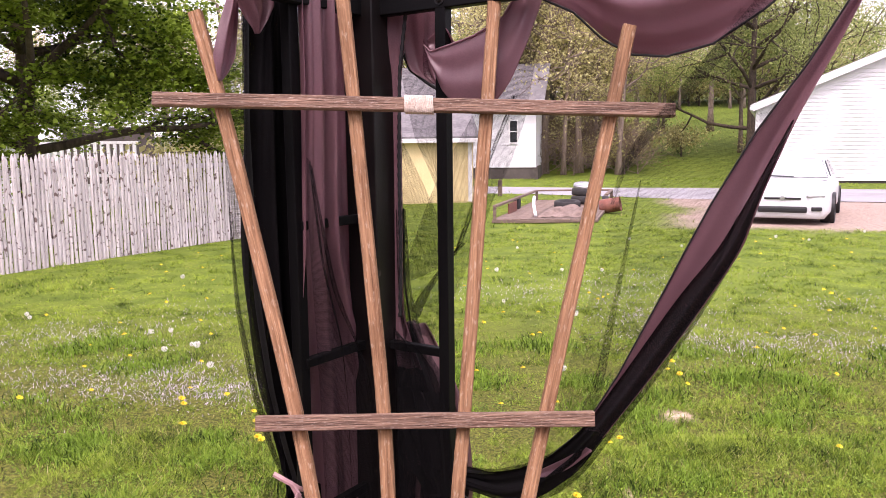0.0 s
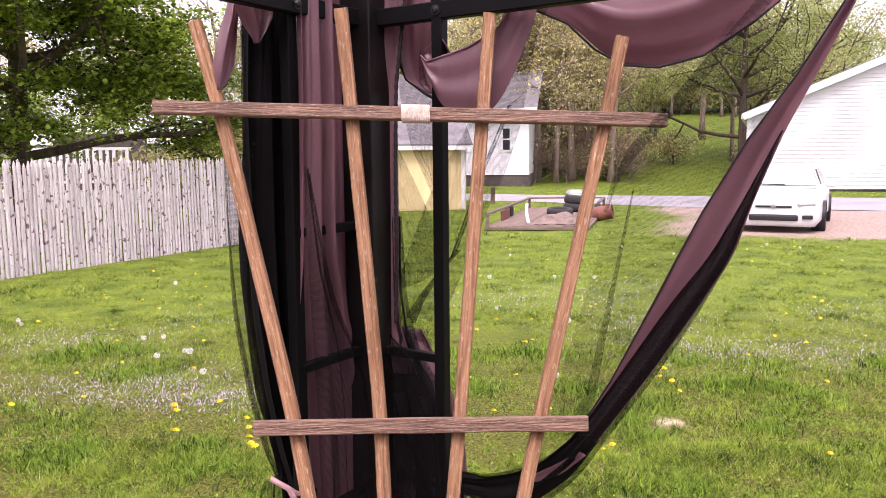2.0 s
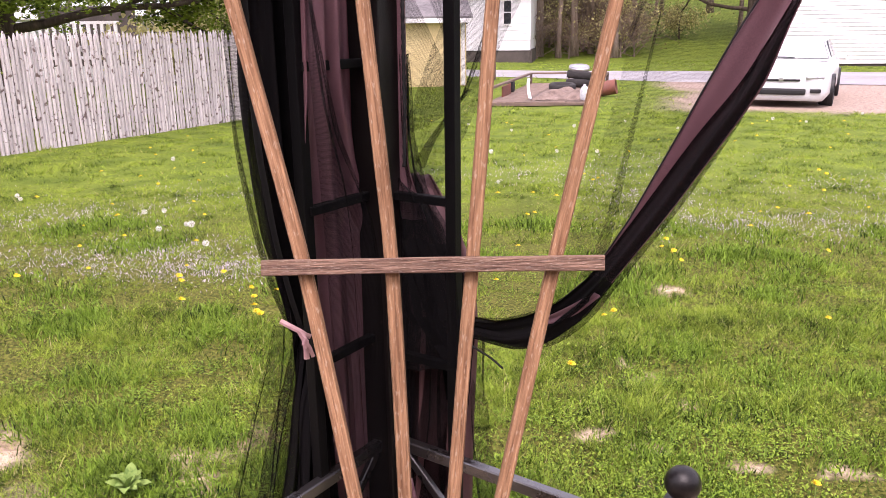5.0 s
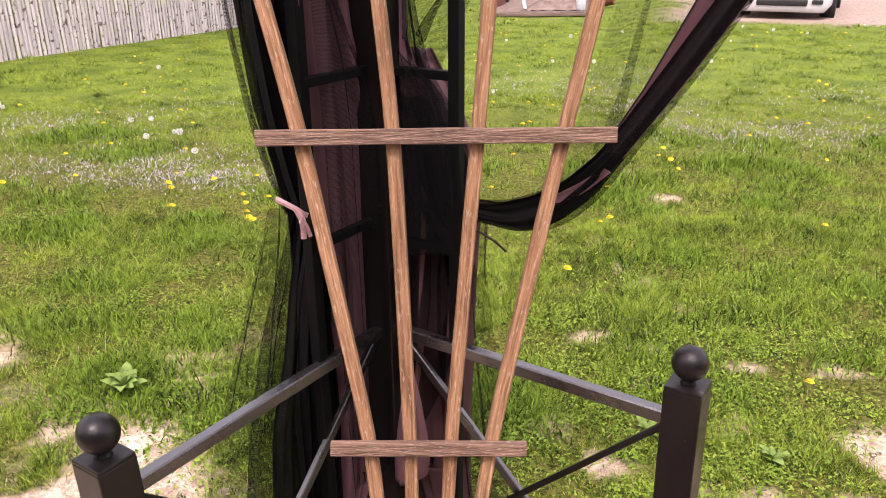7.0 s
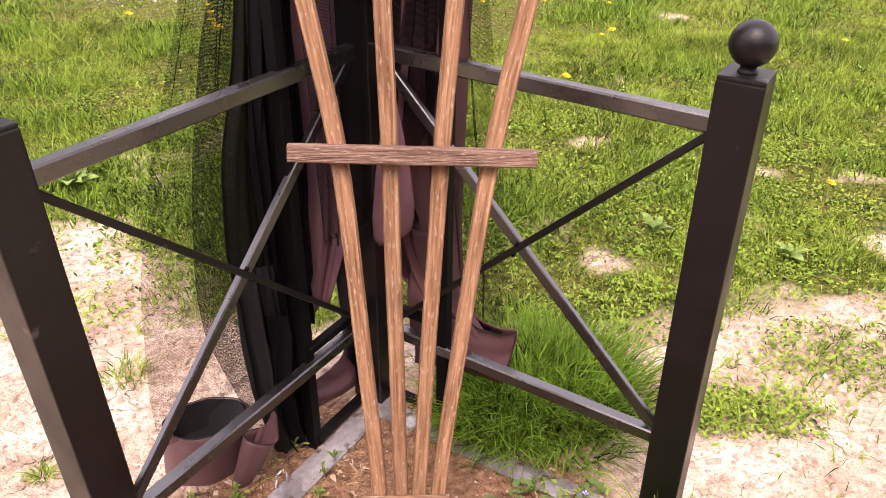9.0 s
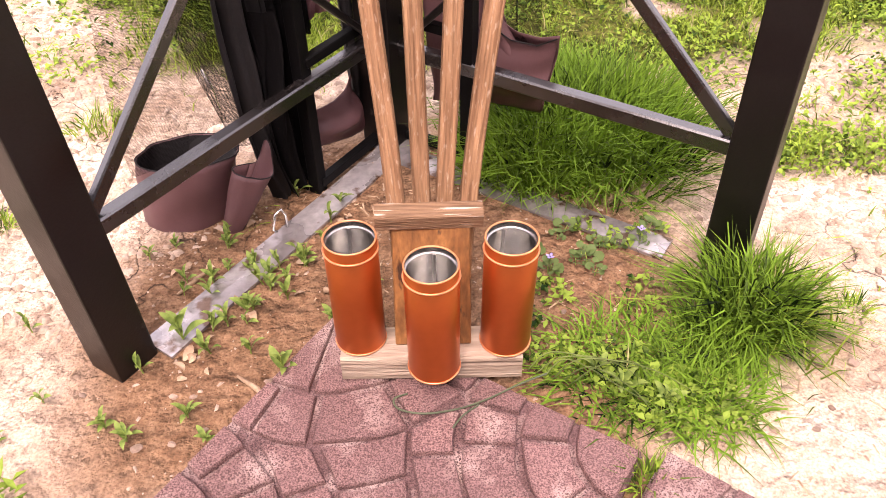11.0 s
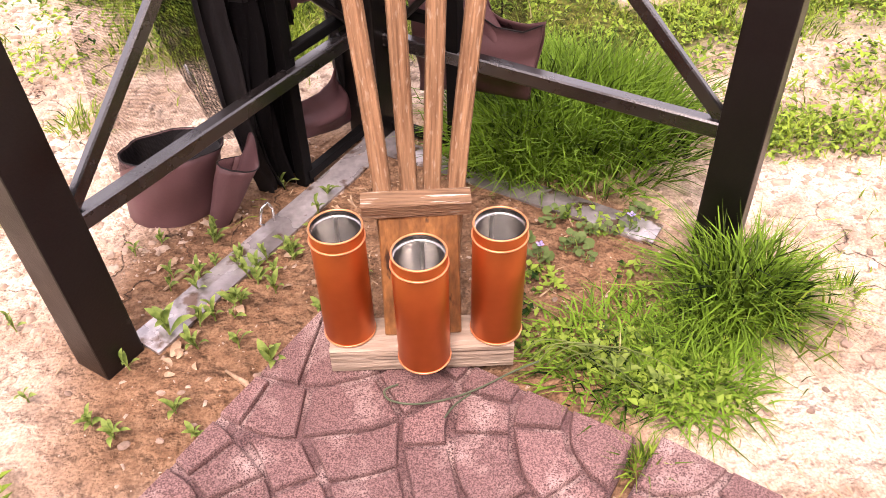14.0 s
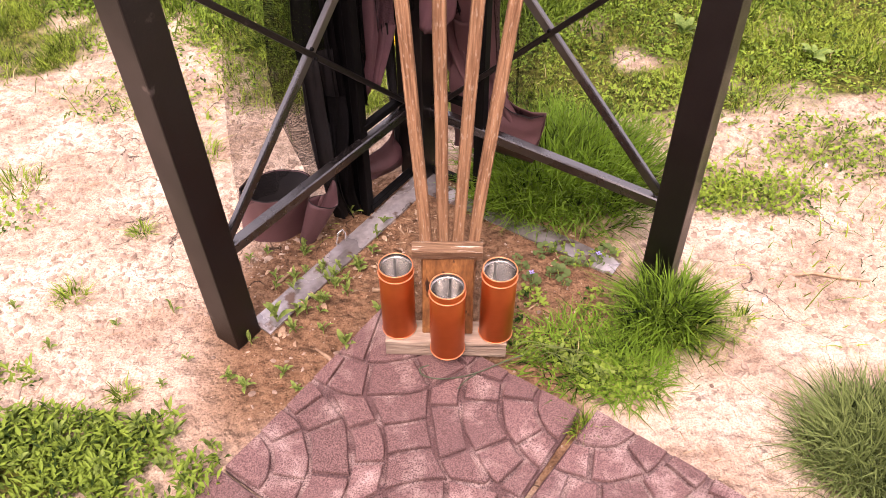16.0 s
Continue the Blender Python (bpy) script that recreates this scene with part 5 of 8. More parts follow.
def straight(rows):
    """Edge pairs from rows of (z, s of one edge, s of the other)."""
    return [((a, z), (b, z)) for z, a, b in rows]


def hem(side, points, off, radius, parent, label="black hem"):
    pts = [on_wall(side, s, z, off) for s, z in points]
    smooth = []
    for a, b in zip(pts, pts[1:]):
        smooth += [a.lerp(b, k / 4) for k in range(4)]
    part("hem", tube(smooth + [pts[-1]], radius, 6), BLACK_CLOTH, parent, label, smooth=True)


def ribbon(name, pts, width, mat, parent, label=""):
    bm, pts = bmesh.new(), [Vector(p) for p in pts]
    rows = []
    for i, p in enumerate(pts):
        way = (pts[min(i + 1, len(pts) - 1)] - pts[max(i - 1, 0)]).normalized()
        side = way.cross(Vector((0.2, -0.9, 0.3))).normalized() * width / 2
        rows.append((bm.verts.new(p - side), bm.verts.new(p + Vector((0, -0.002, 0))), bm.verts.new(p + side)))
    for r, q in zip(rows, rows[1:]):
        for k in (0, 1):
            bm.faces.new((r[k], r[k + 1], q[k + 1], q[k]))
    ob = part(name, bm, mat, parent, label)
    solid = ob.modifiers.new("thickness", "SOLIDIFY")
    solid.thickness = 0.0008


# netting tied back beside the left wall
left_net = thing("mosquito_net", on_wall("L", 0.2, 0.03, 0.05), "black mosquito net curtain tied back with a pink ribbon", "net curtain")
cloth("net_edge", "L", straight([(1.95, 0.235, 0.120), (1.815, 0.246, 0.120), (1.669, 0.262, 0.120), (1.521, 0.273, 0.120), (1.348, 0.268, 0.120), (1.204, 0.244, 0.120), (1.091, 0.210, 0.115), (1.01, 0.174, 0.110)]),
      0.085, 4, 0.012, NET, left_net, "single sheer layer of black net", seed=2)
cloth("net_folds", "L", straight([(1.92, 0.225, 0.115), (1.669, 0.243, 0.118), (1.521, 0.250, 0.118), (1.348, 0.246, 0.118), (1.204, 0.226, 0.115), (1.091, 0.198, 0.110), (1.01, 0.170, 0.108), (0.97, 0.168, 0.108)]),
      0.062, 2.6, 0.014, NET_FOLDED, left_net, "gathered folds of black net", seed=3)
cloth("net_folds", "L", straight([(1.88, 0.215, 0.115), (1.5, 0.238, 0.118), (1.2, 0.215, 0.115), (1.01, 0.168, 0.108)]), 0.09, 4, 0.012, NET_FOLDED, left_net, seed=5)
cloth("net_skirt", "L", straight([(1.01, 0.176, 0.115), (0.95, 0.200, 0.112), (0.884, 0.236, 0.112), (0.752, 0.300, 0.115), (0.609, 0.366, 0.12), (0.445, 0.414, 0.125), (0.308, 0.430, 0.13), (0.21, 0.434, 0.135), (0.13, 0.43, 0.14)]),
      0.125, 2.2, 0.010, NET, left_net, "flared sheer net below the tie", seed=4, across=60)
cloth("net_skirt", "L", straight([(1.0, 0.17, 0.128), (0.90, 0.21, 0.128), (0.80, 0.258, 0.13), (0.66, 0.298, 0.13), (0.58, 0.318, 0.132), (0.42, 0.343, 0.135), (0.33, 0.340, 0.14), (0.25, 0.318, 0.14), (0.16, 0.292, 0.14), (0.11, 0.285, 0.15)]),
      0.080, 3.3, 0.005, NET_TIGHT, left_net, "gathered folds of black net", seed=6, across=90)
cloth("net_skirt", "L", straight([(1.0, 0.165, 0.128), (0.88, 0.20, 0.128), (0.75, 0.228, 0.13), (0.62, 0.275, 0.13), (0.46, 0.294, 0.135), (0.3, 0.275, 0.14), (0.16, 0.245, 0.14)]), 0.062, 2.7, 0.005, NET_FOLDED, left_net, "gathered folds of black net", seed=7, across=90)
cloth("net_skirt", "L", straight([(1.0, 0.16, 0.12), (0.88, 0.19, 0.12), (0.62, 0.225, 0.12), (0.46, 0.235, 0.12), (0.25, 0.225, 0.12)]), 0.045, 5, 0.010, NET_FOLDED, left_net, "gathered folds of black net", seed=77, across=60)
cloth("net_skirt", "L", straight([(0.32, 0.235, 0.15), (0.24, 0.24, 0.16), (0.15, 0.25, 0.165), (0.08, 0.25, 0.165), (0.01, 0.23, 0.165)]), 0.035, 2.5, 0.012, NET_FOLDED, left_net, "gathered folds of black net", seed=8, across=50)
knot = on_wall("L", 0.253, 1.062, -0.02)
ribbon("tie", [on_wall("L", 0.266, 1.078, 0.01), knot, on_wall("L", 0.244, 1.053, -0.024), on_wall("L", 0.232, 1.046, -0.024)], 0.008, RIBBON, left_net, "pink ribbon tie")
ribbon("tie", [knot, on_wall("L", 0.249, 1.046, -0.026), on_wall("L", 0.246, 1.028, -0.026), on_wall("L", 0.245, 1.010, -0.024)], 0.009, RIBBON, left_net, "pink ribbon end")
ribbon("tie", [knot, on_wall("L", 0.250, 1.044, -0.03), on_wall("L", 0.242, 1.030, -0.03), on_wall("L", 0.235, 1.012, -0.03)], 0.006, RIBBON, left_net, "pink ribbon end")
ribbon("tie", [knot, on_wall("L", 0.251, 1.050, -0.03), on_wall("L", 0.256, 1.042, -0.03), on_wall("L", 0.252, 1.034, -0.03), on_wall("L", 0.247, 1.044, -0.03), knot], 0.005, RIBBON, left_net, "pink ribbon loop")

# cloth curtain between the left thin upright and the corner post
left_cloth = thing("cloth_curtain", on_wall("L", 0.08, 0.03, 0.04), "mauve-brown cloth curtain hanging in soft folds", "curtain", "cloth curtains of the gazebo")
cloth("drop", "L", straight([(1.96, 0.180, 0.100), (1.7, 0.185, 0.104), (1.45, 0.192, 0.104), (1.3, 0.190, 0.04), (1.15, 0.185, -0.02), (0.9, 0.18, -0.03), (0.6, 0.165, -0.03), (0.4, 0.155, 0.02), (0.27, 0.15, 0.09)]), (-0.006, -0.008, -0.004, 0.022, 0.036, 0.042, 0.045, 0.045, 0.045), 2.1, 0.013, CLOTH, left_cloth, seed=9, thick=0.001, across=60)
cloth("edge_fold", "L", straight([(1.96, 0.115, 0.02), (1.5, 0.112, 0.03), (1.25, 0.10, 0.0), (0.9, 0.08, 0.0), (0.5, 0.08, 0.0)]), 0.034, 1.5, 0.006, CLOTH, left_cloth, seed=10, thick=0.001, across=16)
cloth("scoop", "L", [((0.147, 0.126), (0.151, 0.06)), ((0.124, 0.12), (0.123, 0.049)), ((0.095, 0.115), (0.094, 0.038)), ((0.072, 0.119), (0.063, 0.027)), ((0.061, 0.13), (0.037, 0.025)), ((0.055, 0.145), (0.018, 0.028))], 0.034, 1, 0.005, SHADED_CLOTH, left_cloth, "pouch of the lower edge, darkened as in shade", bow=-0.012, seed=12, thick=0.001, down=30, across=24)
cloth("lining", "L", straight([(0.40, 0.065, 0.03), (0.25, 0.055, 0.022), (0.15, 0.05, 0.018), (0.09, 0.045, 0.012), (0.045, 0.035, 0.015)]), 0.042, 1.5, 0.005, BLACK_CLOTH, left_cloth, "black sheet added behind the cloth", seed=16, across=16, down=24)
cloth("lining", "L", straight([(0.42, 0.305, 0.17), (0.30, 0.305, 0.165), (0.18, 0.295, 0.16), (0.09, 0.27, 0.155), (0.015, 0.245, 0.15), (-0.01, 0.24, 0.15)]), 0.052, 3.2, 0.010, BLACK_CLOTH, left_cloth, "black sheet added behind the cloth", seed=17, across=50, down=40)
cloth("upper_flap", "L", [((0.225, 1.97), (0.236, 1.97)), ((0.236, 1.88), (0.252, 1.88)), ((0.240, 1.84), (0.266, 1.84)), ((0.246, 1.80), (0.284, 1.80)), ((0.254, 1.76), (0.297, 1.762)), ((0.272, 1.735), (0.296, 1.74)), ((0.287, 1.721), (0.292, 1.722))], 0.07, 1, 0.006, CLOTH, left_cloth, "folded-back corner", seed=13, thick=0.001, down=24)
cloth("upper_flap", "L", [((0.200, 1.97), (0.296, 1.97)), ((0.205, 1.888), (0.290, 1.866)), ((0.206, 1.845), (0.277, 1.832)), ((0.222, 1.818), (0.258, 1.812)), ((0.240, 1.797), (0.244, 1.796))], 0.030, 1.5, 0.007, CLOTH, left_cloth, "folded-back corner", seed=14, thick=0.001, down=24)
# net added over the lower cloth in place of the shade on it
cloth("veil", "L", [((0.20, 1.60), (0.19, 1.58)), ((0.20, 1.48), (0.14, 1.36)), ((0.198, 1.34), (0.06, 1.22)), ((0.195, 1.2), (0.04, 1.12)), ((0.19, 0.95), (0.04, 0.93)), ((0.18, 0.7), (0.04, 0.7)), ((0.17, 0.45), (0.05, 0.45))], -0.030, 2.2, 0.006, NET, left_cloth, "black net added over the cloth to darken its lower part", seed=115)
# opaque black sheet added to keep light from behind off the cloth
cloth("lining", "L", straight([(1.62, 0.18, -0.02), (1.4, 0.185, -0.01), (0.8, 0.175, -0.01), (0.35, 0.15, 0.0)]), 0.078, 3, 0.008, BLACK_CLOTH, left_cloth, "black sheet added behind the cloth", seed=15)

# right of the post: narrow cloth edge, then the bundle held at the tie
right_cloth = thing("cloth_curtain", on_wall("R", 0.05, 0.03, 0.04), "mauve-brown cloth curtain gathered behind the corner post", "curtain", "cloth curtains of the gazebo")
cloth("drop", "R", straight([(1.96, 0.0, 0.085), (1.86, 0.0, 0.074), (1.73, 0.0, 0.054), (1.5, 0.0, 0.052), (1.3, 0.0, 0.050), (1.2, 0.0, 0.09)]), 0.022, 1.6, 0.007, CLOTH, right_cloth, seed=15, thick=0.001, across=24)
trim = [on_wall("R", float(np.interp(z, (1.3, 1.4, 1.6, 1.75, 1.85, 1.95), (0.05, 0.054, 0.055, 0.060, 0.076, 0.090))), float(z), 0.010) for z in np.linspace(1.95, 1.3, 150)]
part("hem", tube(trim, [0.0037 if k % 4 < 2 else 0.0028 for k in range(150)], 6), BLACK_CLOTH, right_cloth, "black ruched trim", smooth=True)
cloth("gathered_drop", "R", straight([(1.28, 0.0, 0.075), (1.2, 0.0, 0.125), (1.11, 0.0, 0.160), (1.0, 0.0, 0.172), (0.8, -0.02, 0.160), (0.55, -0.035, 0.155), (0.4, -0.03, 0.15), (0.3, 0.02, 0.16), (0.24, 0.07, 0.19)]), 0.055, 2.4, 0.014, SHADED_CLOTH, right_cloth, seed=16, thick=0.001)
cloth("inside_out_panel", "R", straight([(0.70, 0.085, 0.090), (0.63, 0.068, 0.110), (0.56, 0.055, 0.124), (0.5, 0.045, 0.130), (0.45, 0.035, 0.120), (0.405, 0.035, 0.07)]), -0.045, 1, 0.006, CLOTH, right_cloth, "lighter turned panel", seed=17, thick=0.001, across=16, down=20)
cloth("trailing_edge", "R", [((0.06, 0.40), (0.15, 0.36)), ((0.075, 0.31), (0.165, 0.30)), ((0.12, 0.24), (0.19, 0.25)), ((0.16, 0.16), (0.225, 0.20))], 0.05, 1, 0.008, SHADED_CLOTH, right_cloth, "trailing lower edge", seed=18, thick=0.001, down=24)

right_net = thing("mosquito_net", on_wall("R", 0.1, 0.05, 0.05), "black mosquito net gathered into the tie beside the corner post", "net curtain")
cloth("net_folds", "R", straight([(1.5, 0.02, 0.052), (1.36, 0.02, 0.055), (1.25, 0.015, 0.085), (1.18, 0.01, 0.13), (1.1, 0.0, 0.165), (1.03, 0.0, 0.182), (0.99, 0.02, 0.188)]), 0.030, 3, 0.012, NET_TIGHT, right_net, "gathered folds of black net", seed=19)
cloth("net_folds", "R", [((0.056, 1.285), (0.068, 1.27)), ((0.055, 1.253), (0.113, 1.25)), ((0.054, 1.209), (0.15, 1.213)), ((0.056, 1.166), (0.167, 1.169)), ((0.054, 1.099), (0.18, 1.123)), ((0.055, 0.998), (0.188, 1.029)), ((0.053, 0.907), (0.187, 0.943))], -0.016, 2.5, 0.005, NET_TIGHT, right_net, "net drawn across to the tie", seed=119)
cloth("net_folds", "R", straight([(1.16, 0.01, 0.13), (1.08, 0.03, 0.17), (1.0, 0.06, 0.190), (0.94, 0.12, 0.185), (0.85, 0.13, 0.178)]), 0.026, 2, 0.010, NET_FOLDED, right_net, seed=20)
cloth("net_skirt", "R", straight([(1.0, 0.08, 0.188), (0.87, 0.06, 0.183), (0.73, 0.05, 0.199), (0.51, 0.05, 0.224), (0.34, 0.06, 0.238), (0.22, 0.08, 0.24)]), 0.072, 3.5, 0.013, NET, right_net, "flared sheer net below the tie", seed=21)
cloth("net_skirt", "R", straight([(1.0, -0.01, 0.175), (0.8, -0.02, 0.165), (0.62, -0.03, 0.12), (0.5, -0.02, 0.06), (0.42, 0.05, 0.09)]), 0.030, 3, 0.012, NET_TIGHT, right_net, "gathered folds of black net", seed=22)

# sheer net that falls from the beam to the post
cross_net = thing("mosquito_net", on_wall("R", 0.12, 1.24, 0.05), "sheer black net crossing behind the trellis", "net curtain")
cloth("sheer", "R", [((0.029, 1.904), (0.129, 1.892)), ((0.028, 1.823), (0.128, 1.814)), ((0.034, 1.748), (0.127, 1.742)), ((0.047, 1.688), (0.127, 1.685)), ((0.062, 1.628), (0.129, 1.627)), ((0.105, 1.543), (0.13, 1.543)), ((0.123, 1.502), (0.132, 1.502))], 0.052, 1.2, 0.006, NET, cross_net, seed=23, across=24)
cloth("sheer", "R", [((0.244, 1.878), (0.348, 1.866)), ((0.232, 1.805), (0.318, 1.797)), ((0.203, 1.712), (0.301, 1.707)), ((0.189, 1.663), (0.29, 1.66)), ((0.162, 1.624), (0.276, 1.623)), ((0.133, 1.581), (0.262, 1.582)), ((0.098, 1.522), (0.23, 1.53)), ((0.058, 1.435), (0.197, 1.448)), ((0.017, 1.345), (0.159, 1.368)), ((0.014, 1.277), (0.12, 1.29)), ((0.04, 1.241), (0.098, 1.243))], 0.052, 1.6, 0.007, NET, cross_net, seed=123, across=40)
cloth("sheer", "R", [((0.019, 1.667), (0.02, 1.667)), ((0.018, 1.629), (0.024, 1.628)), ((0.016, 1.541), (0.073, 1.542)), ((0.014, 1.465), (0.106, 1.48)), ((0.01, 1.388), (0.131, 1.428)), ((0.032, 1.356), (0.124, 1.396))], 0.060, 1.2, 0.005, NET, cross_net, "corner of the net folded across", seed=223, across=24)
cloth("sheer", "R", [((0.262, 1.70), (0.270, 1.70)), ((0.205, 1.58), (0.218, 1.59)), ((0.168, 1.49), (0.182, 1.50)), ((0.138, 1.42), (0.15, 1.43))], 0.062, 1.5, 0.004, NET, cross_net, "gathered strip of net", seed=25, across=16, down=30)
cloth("sheer", "R", [((0.155, 1.44), (0.165, 1.44)), ((0.10, 1.38), (0.125, 1.40)), ((0.06, 1.33), (0.085, 1.34)), ((0.04, 1.30), (0.06, 1.29))], 0.058, 1, 0.005, NET_TIGHT, cross_net, "gathered strip of net", seed=26, across=12, down=24)

# cloth swags of the valance
valance = thing("valance", on_wall("R", 0.3, 1.70, 0.03), "mauve-brown cloth valance hanging in swags with a black hem", "valance")
front = [((0.146, 1.784), (0.148, 1.778)), ((0.157, 1.773), (0.159, 1.749)), ((0.179, 1.778), (0.178, 1.709)), ((0.198, 1.786), (0.191, 1.688)), ((0.22, 1.797), (0.219, 1.684)), ((0.24, 1.809), (0.257, 1.685)), ((0.268, 1.826), (0.284, 1.722)), ((0.291, 1.865), (0.309, 1.781)), ((0.303, 1.924), (0.329, 1.844)), ((0.318, 1.987), (0.339, 1.912))]
rear = [((0.135, 1.795), (0.137, 1.78)), ((0.155, 1.809), (0.153, 1.746)), ((0.173, 1.815), (0.169, 1.709)), ((0.184, 1.784), (0.179, 1.692)), ((0.206, 1.793), (0.206, 1.687)), ((0.227, 1.804), (0.244, 1.688)), ((0.256, 1.819), (0.271, 1.726)), ((0.279, 1.86), (0.297, 1.784))]
front_off = (-0.034, -0.032, -0.030, -0.016, 0.003, 0.012, 0.020, 0.028, 0.039, 0.050)
cloth("pocket_swag", "R", front, front_off, 0.9, 0.003, CLOTH, valance, bow=-0.006, seed=27, thick=0.001, down=60, across=26)
cloth("pocket_swag", "R", rear, (-0.012, -0.010, -0.008, 0.006, 0.025, 0.034, 0.042, 0.050), 0.8, 0.003, CLOTH, valance, "inner side of the pocket", bow=0.03, seed=127, thick=0.001, down=40, across=20)
rim = [on_wall("R", a[0], a[1], off - 0.001) for (a, b), off in zip(front, front_off)]
part("hem", tube([a.lerp(b, k / 4) for a, b in zip(rim, rim[1:]) for k in range(4)] + [rim[-1]], 0.0016, 6), CLOTH, valance, "stitched rim of the pocket", smooth=True)
cloth("pocket_swag", "R", [((0.02, 1.97), (0.15, 1.97)), ((0.035, 1.88), (0.146, 1.88)), ((0.045, 1.80), (0.14, 1.80)), ((0.06, 1.755), (0.138, 1.745)), ((0.105, 1.728), (0.136, 1.716))], 0.045, 1.2, 0.008, CLOTH, valance, "inner fold", seed=28, thick=0.001, down=30, across=24)
hem("R", [(0.036, 1.80), (0.058, 1.755), (0.1, 1.727), (0.137, 1.708)], 0.044, 0.003, valance)
swag_low = [(0.308, 1.873), (0.303, 1.86), (0.346, 1.838), (0.384, 1.794), (0.434, 1.765), (0.492, 1.758), (0.566, 1.773), (0.642, 1.82), (0.685, 1.856), (0.736, 1.907)]
swag_off = (0.05, 0.087, 0.125, 0.16, 0.167, 0.172, 0.176, 0.181, 0.186, 0.19)
cloth("broad_swag", "R", [((s - 0.02 + 0.03 * k / 9, 2.07), (s, z)) for k, (s, z) in enumerate(swag_low)], swag_off, 2.6, 0.011, CLOTH, valance, bow=-0.02, seed=29, thick=0.001, down=54, across=30)
hem_line = [on_wall("R", s, z, off - 0.004) for (s, z), off in zip(swag_low, swag_off)]
part("hem", tube([a.lerp(b, k / 4) for a, b in zip(hem_line, hem_line[1:]) for k in range(4)] + [hem_line[-1]], 0.0021, 6), BLACK_CLOTH, valance, "black hem", smooth=True)

# the big sheet blown aside: sheer net with a twisted cloth border
blown = thing("mosquito_net", on_wall("R", 0.4, 1.0, 0.04), "sheer black net swept aside with a twisted cloth border", "net curtain")
cloth("sheer", "R", straight([(1.80, 0.64, 0.785), (1.76, 0.615, 0.762), (1.68, 0.548, 0.712), (1.6, 0.478, 0.655), (1.5, 0.452, 0.602), (1.43, 0.438, 0.568), (1.28, 0.385, 0.500), (1.136, 0.35, 0.425), (1.06, 0.30, 0.36), (1.02, 0.22, 0.30)]), 0.040, 1.2, 0.010, NET_SHEER, blown, seed=30, across=50)
cloth("sheer", "R", straight([(1.56, 0.502, 0.503), (1.5, 0.488, 0.494), (1.36, 0.458, 0.470), (1.222, 0.427, 0.448), (1.14, 0.395, 0.43)]), 0.030, 1.5, 0.004, NET, blown, "narrow fold in the net", seed=31, across=10, down=30)
cloth("sheer", "R", [((0.678, 1.84), (0.703, 1.838)), ((0.632, 1.787), (0.658, 1.786)), ((0.588, 1.739), (0.615, 1.738)), ((0.537, 1.68), (0.563, 1.679)), ((0.487, 1.625), (0.511, 1.625)), ((0.460, 1.575), (0.472, 1.575)), ((0.446, 1.52), (0.452, 1.52))], 0.050, 0.6, 0.003, NET, blown, "gathered upper edge of the net", seed=32, across=12, down=40)
border = [((0.865, 1.93), (0.87, 1.93)), ((0.79, 1.813), (0.802, 1.813)), ((0.735, 1.72), (0.765, 1.73)), ((0.672, 1.63), (0.722, 1.645)), ((0.613, 1.526), (0.684, 1.545)), ((0.578, 1.456), (0.661, 1.468)), ((0.545, 1.387), (0.622, 1.400)), ((0.478, 1.252), (0.540, 1.268)), ((0.418, 1.150), (0.455, 1.145)), ((0.36, 1.092), (0.405, 1.070)),
          ((0.30, 1.058), (0.345, 1.015)), ((0.24, 1.035), (0.285, 0.990)), ((0.19, 1.03), (0.20, 0.996)), ((0.13, 1.02), (0.14, 1.0))]
twisted = cloth("border", "R", border[:9], 0.018, 0.55, 0.007, CLOTH, blown, "twisted mauve cloth border", seed=33, thick=0.001, across=20, down=60)
cloth("border_net", "R", [((a[0] - 0.002, a[1]), (a[0] + (b[0] - a[0]) * wide, a[1] + (b[1] - a[1]) * wide)) for (a, b), wide in zip(border, (0.6, 0.6, 0.7, 0.75, 0.8, 0.88, 1.0, 1.12, 1.2, 1.2, 1.2, 1.2, 1.2, 1.2))], 0.034, 1.2, 0.008, NET_TIGHT, blown, "black net edge", seed=35, across=16, down=60)
cloth("border_net", "R", [((a[0] + (b[0] - a[0]) * f, a[1] + (b[1] - a[1]) * f), (a[0] + (b[0] - a[0]) * 0.98, a[1] + (b[1] - a[1]) * 0.98)) for (a, b), f in zip(border[3:], (0.93, 0.78, 0.60, 0.38, 0.15, 0.02, 0, 0, 0, 0, 0))], 0.006, 1.2, 0.006, NET_FOLDED, blown, "black net edge", seed=34, across=16, down=50)
hem("R", [a for a, b in border[1:10]], 0.012, 0.0015, blown, "stitched black edge")
cloth("border_net", "R", border[8:], 0.016, 1.4, 0.010, NET_FOLDED, blown, "black net drawn to the tie", seed=36, across=16, down=30)
cloth("border", "R", [((0.43, 1.128), (0.44, 1.122)), ((0.39, 1.098), (0.402, 1.085)), ((0.355, 1.075), (0.365, 1.062)), ((0.33, 1.058), (0.335, 1.052))], 0.004, 0.5, 0.002, CLOTH, blown, "strip of cloth in the fold", seed=37, thick=0.001, across=8, down=14)
ribbon("tie", [on_wall("R", 0.175, 1.0, -0.005), on_wall("R", 0.20, 0.985, 0.0), on_wall("R", 0.235, 0.965, 0.01), on_wall("R", 0.256, 0.948, 0.015)], 0.004, BLACK_CLOTH, blown, "loose ribbon end")


